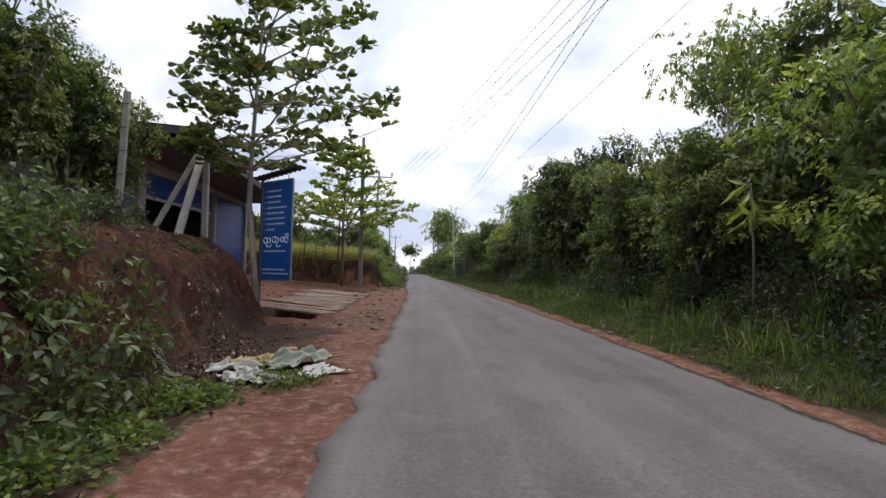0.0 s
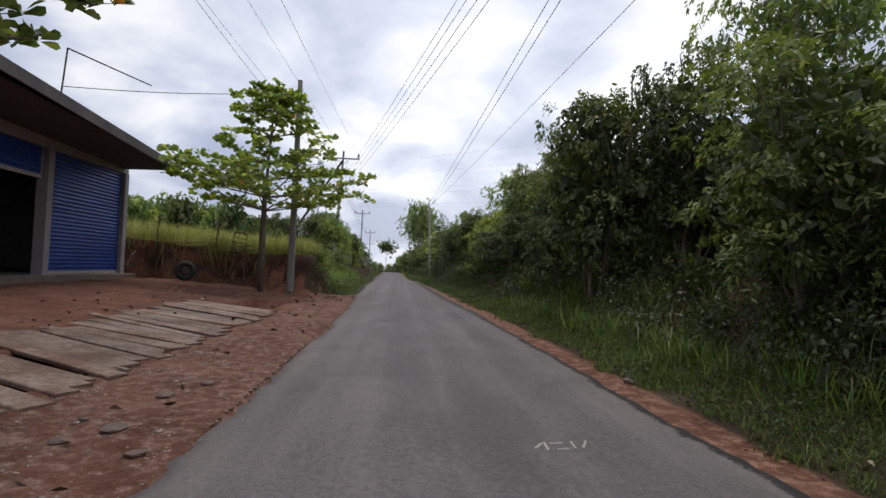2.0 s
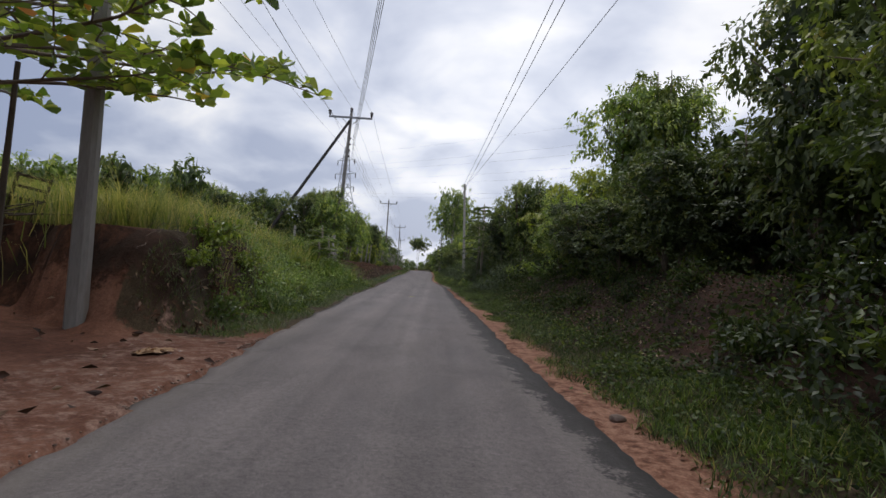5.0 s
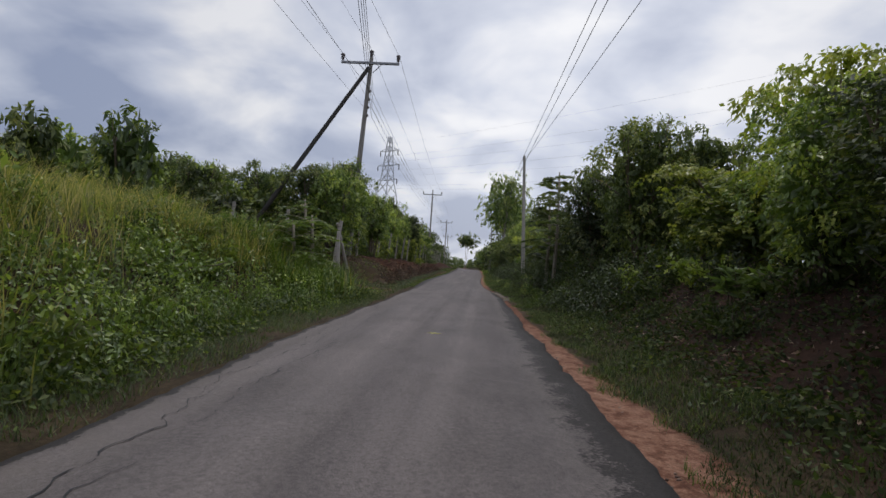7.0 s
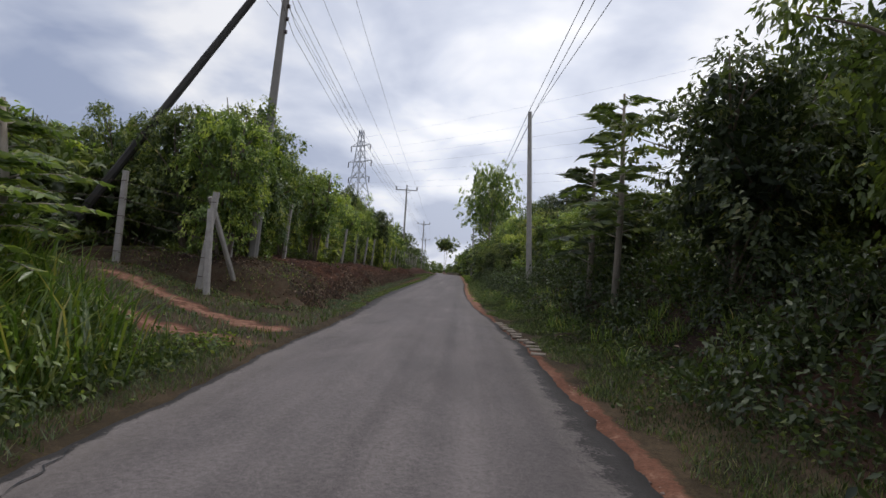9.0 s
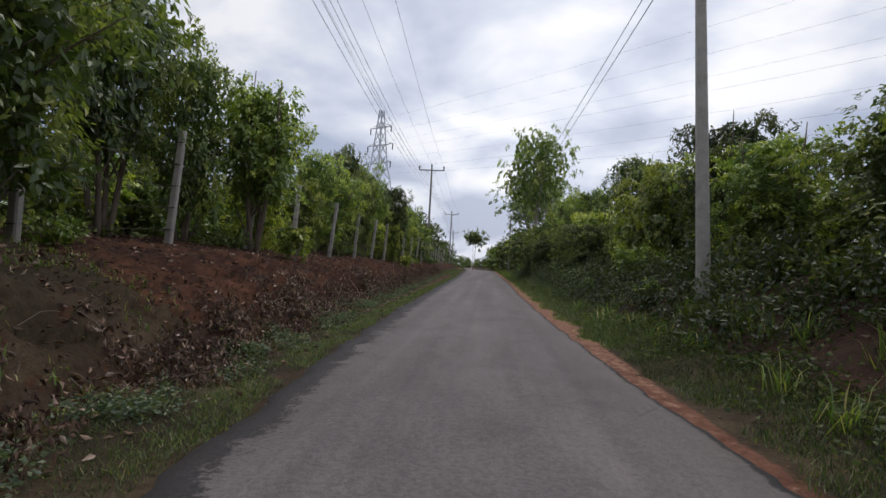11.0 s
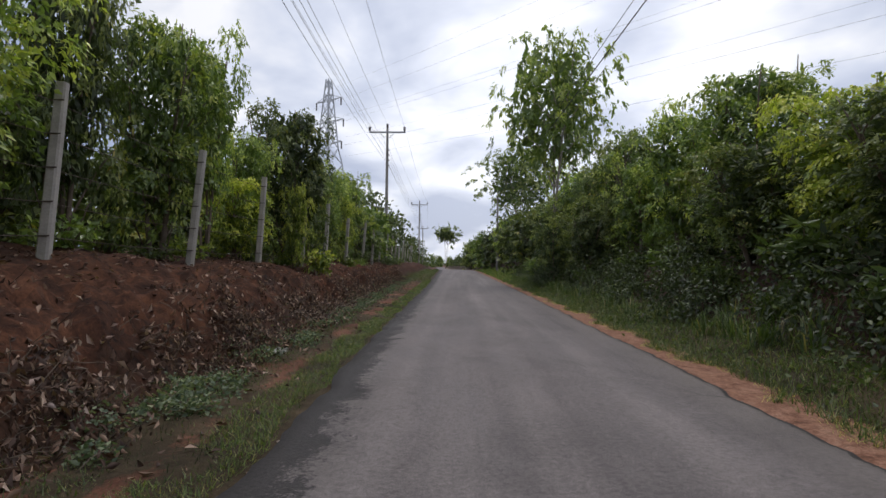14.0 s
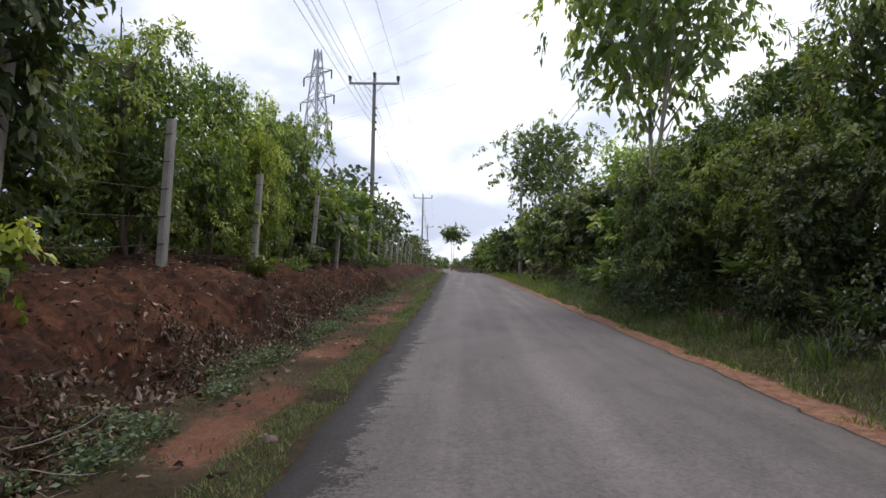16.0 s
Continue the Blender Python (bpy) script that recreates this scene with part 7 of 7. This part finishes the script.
gravel(9000, 3.5, 12.5, lambda y, q: -0.7 - 1.5 * q, 0.014, "dark stone chips trodden into the yard", gr, M_SLAB)
gravel(8000, 5.5, 14.5, lambda y, q: -0.45 - 1.35 * q, 0.018, "loose stone chips beside the asphalt", gr)
gravel(5200, 2.5, 25, lambda y, q: road_left(y) + 0.16 - 0.5 * q, 0.011, "loose stone chips beside the asphalt", gr)
gravel(900, 14.5, 25, lambda y, q: road_left(y) + 0.02 - 1.1 * q, 0.016, "loose stone chips beside the asphalt", gr)
gravel(3200, 3, 47, lambda y, q: road_right(y) + 0.0 + 0.55 * q, 0.013, "loose grit along the asphalt rim", gr)
gravel(1500, 47, 92, lambda y, q: road_left(y) + 0.02 - 0.7 * q, 0.013, "loose grit along the asphalt rim", gr)
gravel(900, 55, 90, lambda y, q: road_right(y) + 0.0 + 0.4 * q, 0.013, "loose grit along the asphalt rim", gr)


def crumpled(name, label, x, y, w, d, h, mat, seed, rz=0.0):
    """A torn plastic sheet lying in sharp folds, with a ragged outline."""
    r = np.random.default_rng(seed)
    n = 40
    X, Y = np.meshgrid(np.linspace(-0.5, 0.5, n), np.linspace(-0.5, 0.5, n))
    fold = np.zeros_like(X)
    for k in range(9):
        a, f = r.uniform(0, 3.14), r.uniform(3, 16)
        wave = np.sin((X * math.cos(a) + Y * math.sin(a)) * f + r.uniform(0, 6) + 1.2 * np.sin((X * math.sin(a) - Y * math.cos(a)) * 6 + k))
        fold += (1 - np.abs(wave)) * r.uniform(0.3, 1.0) / (0.6 + f / 8)
    fold = (fold - fold.min()) / (fold.max() - fold.min())
    ang = np.arctan2(Y, X)
    rag = 1 + 0.16 * np.sin(3 * ang + seed) + 0.11 * np.sin(7 * ang + 2 * seed) + 0.06 * np.sin(13 * ang)
    X2, Y2 = X * w * rag + 0.05 * (fold - 0.5), Y * d * rag + 0.05 * (0.5 - fold)
    edge = np.clip(1.25 - 2.0 * np.maximum(np.abs(X), np.abs(Y)), 0, 1) ** 0.5
    c, sn = math.cos(rz), math.sin(rz)
    XX, YY = x + X2 * c - Y2 * sn, y + X2 * sn + Y2 * c
    ZZ = land(XX, YY) + 0.012 + h * (fold ** 1.4 * (0.25 + 0.9 * edge) + 0.25 * edge)
    I = np.arange(n * n).reshape(n, n)
    F = np.stack([I[:-1, :-1], I[:-1, 1:], I[1:, 1:], I[1:, :-1]], -1).reshape(-1, 4)
    ob = tagged(new(name, fastmesh(name, np.stack([XX, YY, ZZ], -1).reshape(-1, 3), F, mat)), label, "litter", "dumped litter")
    mod = ob.modifiers.new("thick", "SOLIDIFY")
    mod.thickness = 0.003


M_BAG_YELLOW = plain("yellowed_sack", (0.52, 0.40, 0.16), 0.7, 0.0, 0.3, 8, 0.4)
M_CARD = plain("cardboard", (0.42, 0.27, 0.16), 0.9, 0.0, 0.2, 8, 0.3)
M_SHEET = plain("green_grey_sheet", (0.24, 0.27, 0.20), 0.6, 0.0, 0.35, 9, 0.4)
crumpled("plastic_sack", "torn dirty white plastic sack on the verge", -1.42, 4.80, 0.58, 0.34, 0.10, M_BAG, 1, -0.55)
crumpled("plastic_sack", "torn dirty white plastic sack on the verge", -1.70, 5.12, 0.40, 0.30, 0.11, M_BAG, 2, 0.3)
crumpled("plastic_sack", "crumpled yellowish sack among dumped leaves", -1.64, 5.62, 0.55, 0.36, 0.10, M_BAG_YELLOW, 3, 0.2)
crumpled("plastic_sheet", "crumpled grey-green sheet over dumped leaves", -1.22, 5.55, 0.62, 0.5, 0.14, M_SHEET, 8, 0.5)
crumpled("plastic_sack", "torn dirty cream plastic sack on the verge", -0.93, 5.22, 0.36, 0.34, 0.05, M_BAG, 4, 0.9)
thing("brick", Geo().box((-0.06, -0.05, -0.03), (0.06, 0.05, 0.07), 0.12), plain("worn_brick", (0.45, 0.24, 0.16), 0.9, 0.0, 0.3, 12, 0.4), "broken pale red brick lying by the litter", "brick", at=Matrix.Translation((-1.42, 6.15, land_at(-1.42, 6.15) + 0.03)) @ Matrix.Rotation(0.4, 4, "Z"))
crumpled("plastic_bag", "small crumpled pale plastic bag", -2.15, 4.75, 0.22, 0.14, 0.06, M_BAG, 5)
crumpled("plastic_bag", "small crumpled pale plastic bag", -2.75, 66.9, 0.24, 0.16, 0.06, M_BAG, 6)
crumpled("cardboard_scrap", "torn piece of brown cardboard", -1.25, 23.3, 0.30, 0.22, 0.03, M_CARD, 7)
P = tufts(12, 70, 4.5, 5.2, lambda y, q: -1.35 + 0.45 * q, 0.10, gr)
weeds("cut_greens", P, 0.036, M_WEED, "heap of pale green cut leaves", gr)


# ---- things in the yard ----
def tyre(x, y, label):
    root = empty("tyre", Matrix.Translation((x, y, land_at(x, y) + 0.31)) @ Matrix.Rotation(0.3, 4, "Z") @ Matrix.Rotation(radians(80), 4, "X"), label, "tyre")
    n, m = 24, 8
    vs = [((0.23 + 0.09 * math.cos(2 * math.pi * j / m)) * math.cos(2 * math.pi * i / n), (0.23 + 0.09 * math.cos(2 * math.pi * j / m)) * math.sin(2 * math.pi * i / n), 0.085 * math.sin(2 * math.pi * j / m)) for i in range(n) for j in range(m)]
    fs = [(i * m + j, ((i + 1) % n) * m + j, ((i + 1) % n) * m + (j + 1) % m, i * m + (j + 1) % m) for i in range(n) for j in range(m)]
    part("rubber", Geo().add(vs, fs), M_TYRE, root, smooth=True)
    part("rim", Geo().lathe((0, 0, -0.04), [(0.05, 0.0), (0.15, 0.01), (0.155, 0.07), (0.05, 0.08)], 16), M_RUST, root, "rusty wheel rim", True)


tyre(-6.15, 25.15, "old black tyre leaning on the red earth wall")


# Chair-shaped wooden frame in place of a wheeled cart's handle frame.
def broken_chair(x, y):
    z = land_at(x, y)
    root = empty("broken_chair", Matrix.Translation((x, y, z)) @ Matrix.Rotation(0.4, 4, "Z") @ Matrix.Rotation(radians(10), 4, "Y"), "chair-shaped dark wooden frame standing in for a cart", "chair")
    for dx in (-0.22, 0.22):
        part("back_post", Geo().bar((dx, 0, -0.08), (dx * 0.95, 0.06, 0.72), 0.045, 0.04), M_WOOD, root)
        part("leg", Geo().bar((dx, -0.4, -0.08), (dx, -0.38, 0.36), 0.045, 0.045), M_WOOD, root)
        part("side_rail", Geo().bar((dx, -0.38, 0.34), (dx, 0.03, 0.34), 0.035, 0.05), M_WOOD, root)
    for zz in (0.34, 0.52, 0.69):
        part("cross_rail", Geo().bar((-0.22, 0.03, zz), (0.22, 0.03, zz), 0.03, 0.045), M_WOOD, root)


broken_chair(-5.0, 26.6)
for x, y, h in ((-3.75, 24.6, 2.9), (-5.6, 26.3, 1.1), (-7.6, 26.4, 0.9)):
    z = land_at(x, y)
    thing("wooden_stake", Geo().tube([(0, 0, -0.25), (0.02, 0.0, h * 0.5), (0.05, 0.02, h)], [0.04, 0.036, 0.03], 7), M_WOOD, "weathered round wooden stake", "stake", "stakes", at=Matrix.Translation((x, y, z)))
g = Geo()
for i in range(16):
    a = Vector((-6.9 + 0.14 * i + rs.uniform(-0.1, 0.1), 26.1 + rs.uniform(-0.2, 0.2), 0))
    a.z = land_at(a.x, a.y) + 0.05
    g.tube([a, a + Vector((rs.uniform(0.5, 1.1), rs.uniform(-0.2, 0.2), rs.uniform(0.0, 0.2)))], [0.014, 0.008], 4)
thing("brushwood", g, M_WOOD, "heap of dry sticks on the earth wall", "sticks", "", "stuff")
g = Geo().tube([(-8.1, 25.9, 0.3), (-8.15, 25.6, 0.8), (-7.9, 25.3, 1.15), (-7.75, 25.25, 1.3)], 0.015, 5)
thing("hose", g, M_BAG, "pale bent plastic hose by the shop corner", "hose")
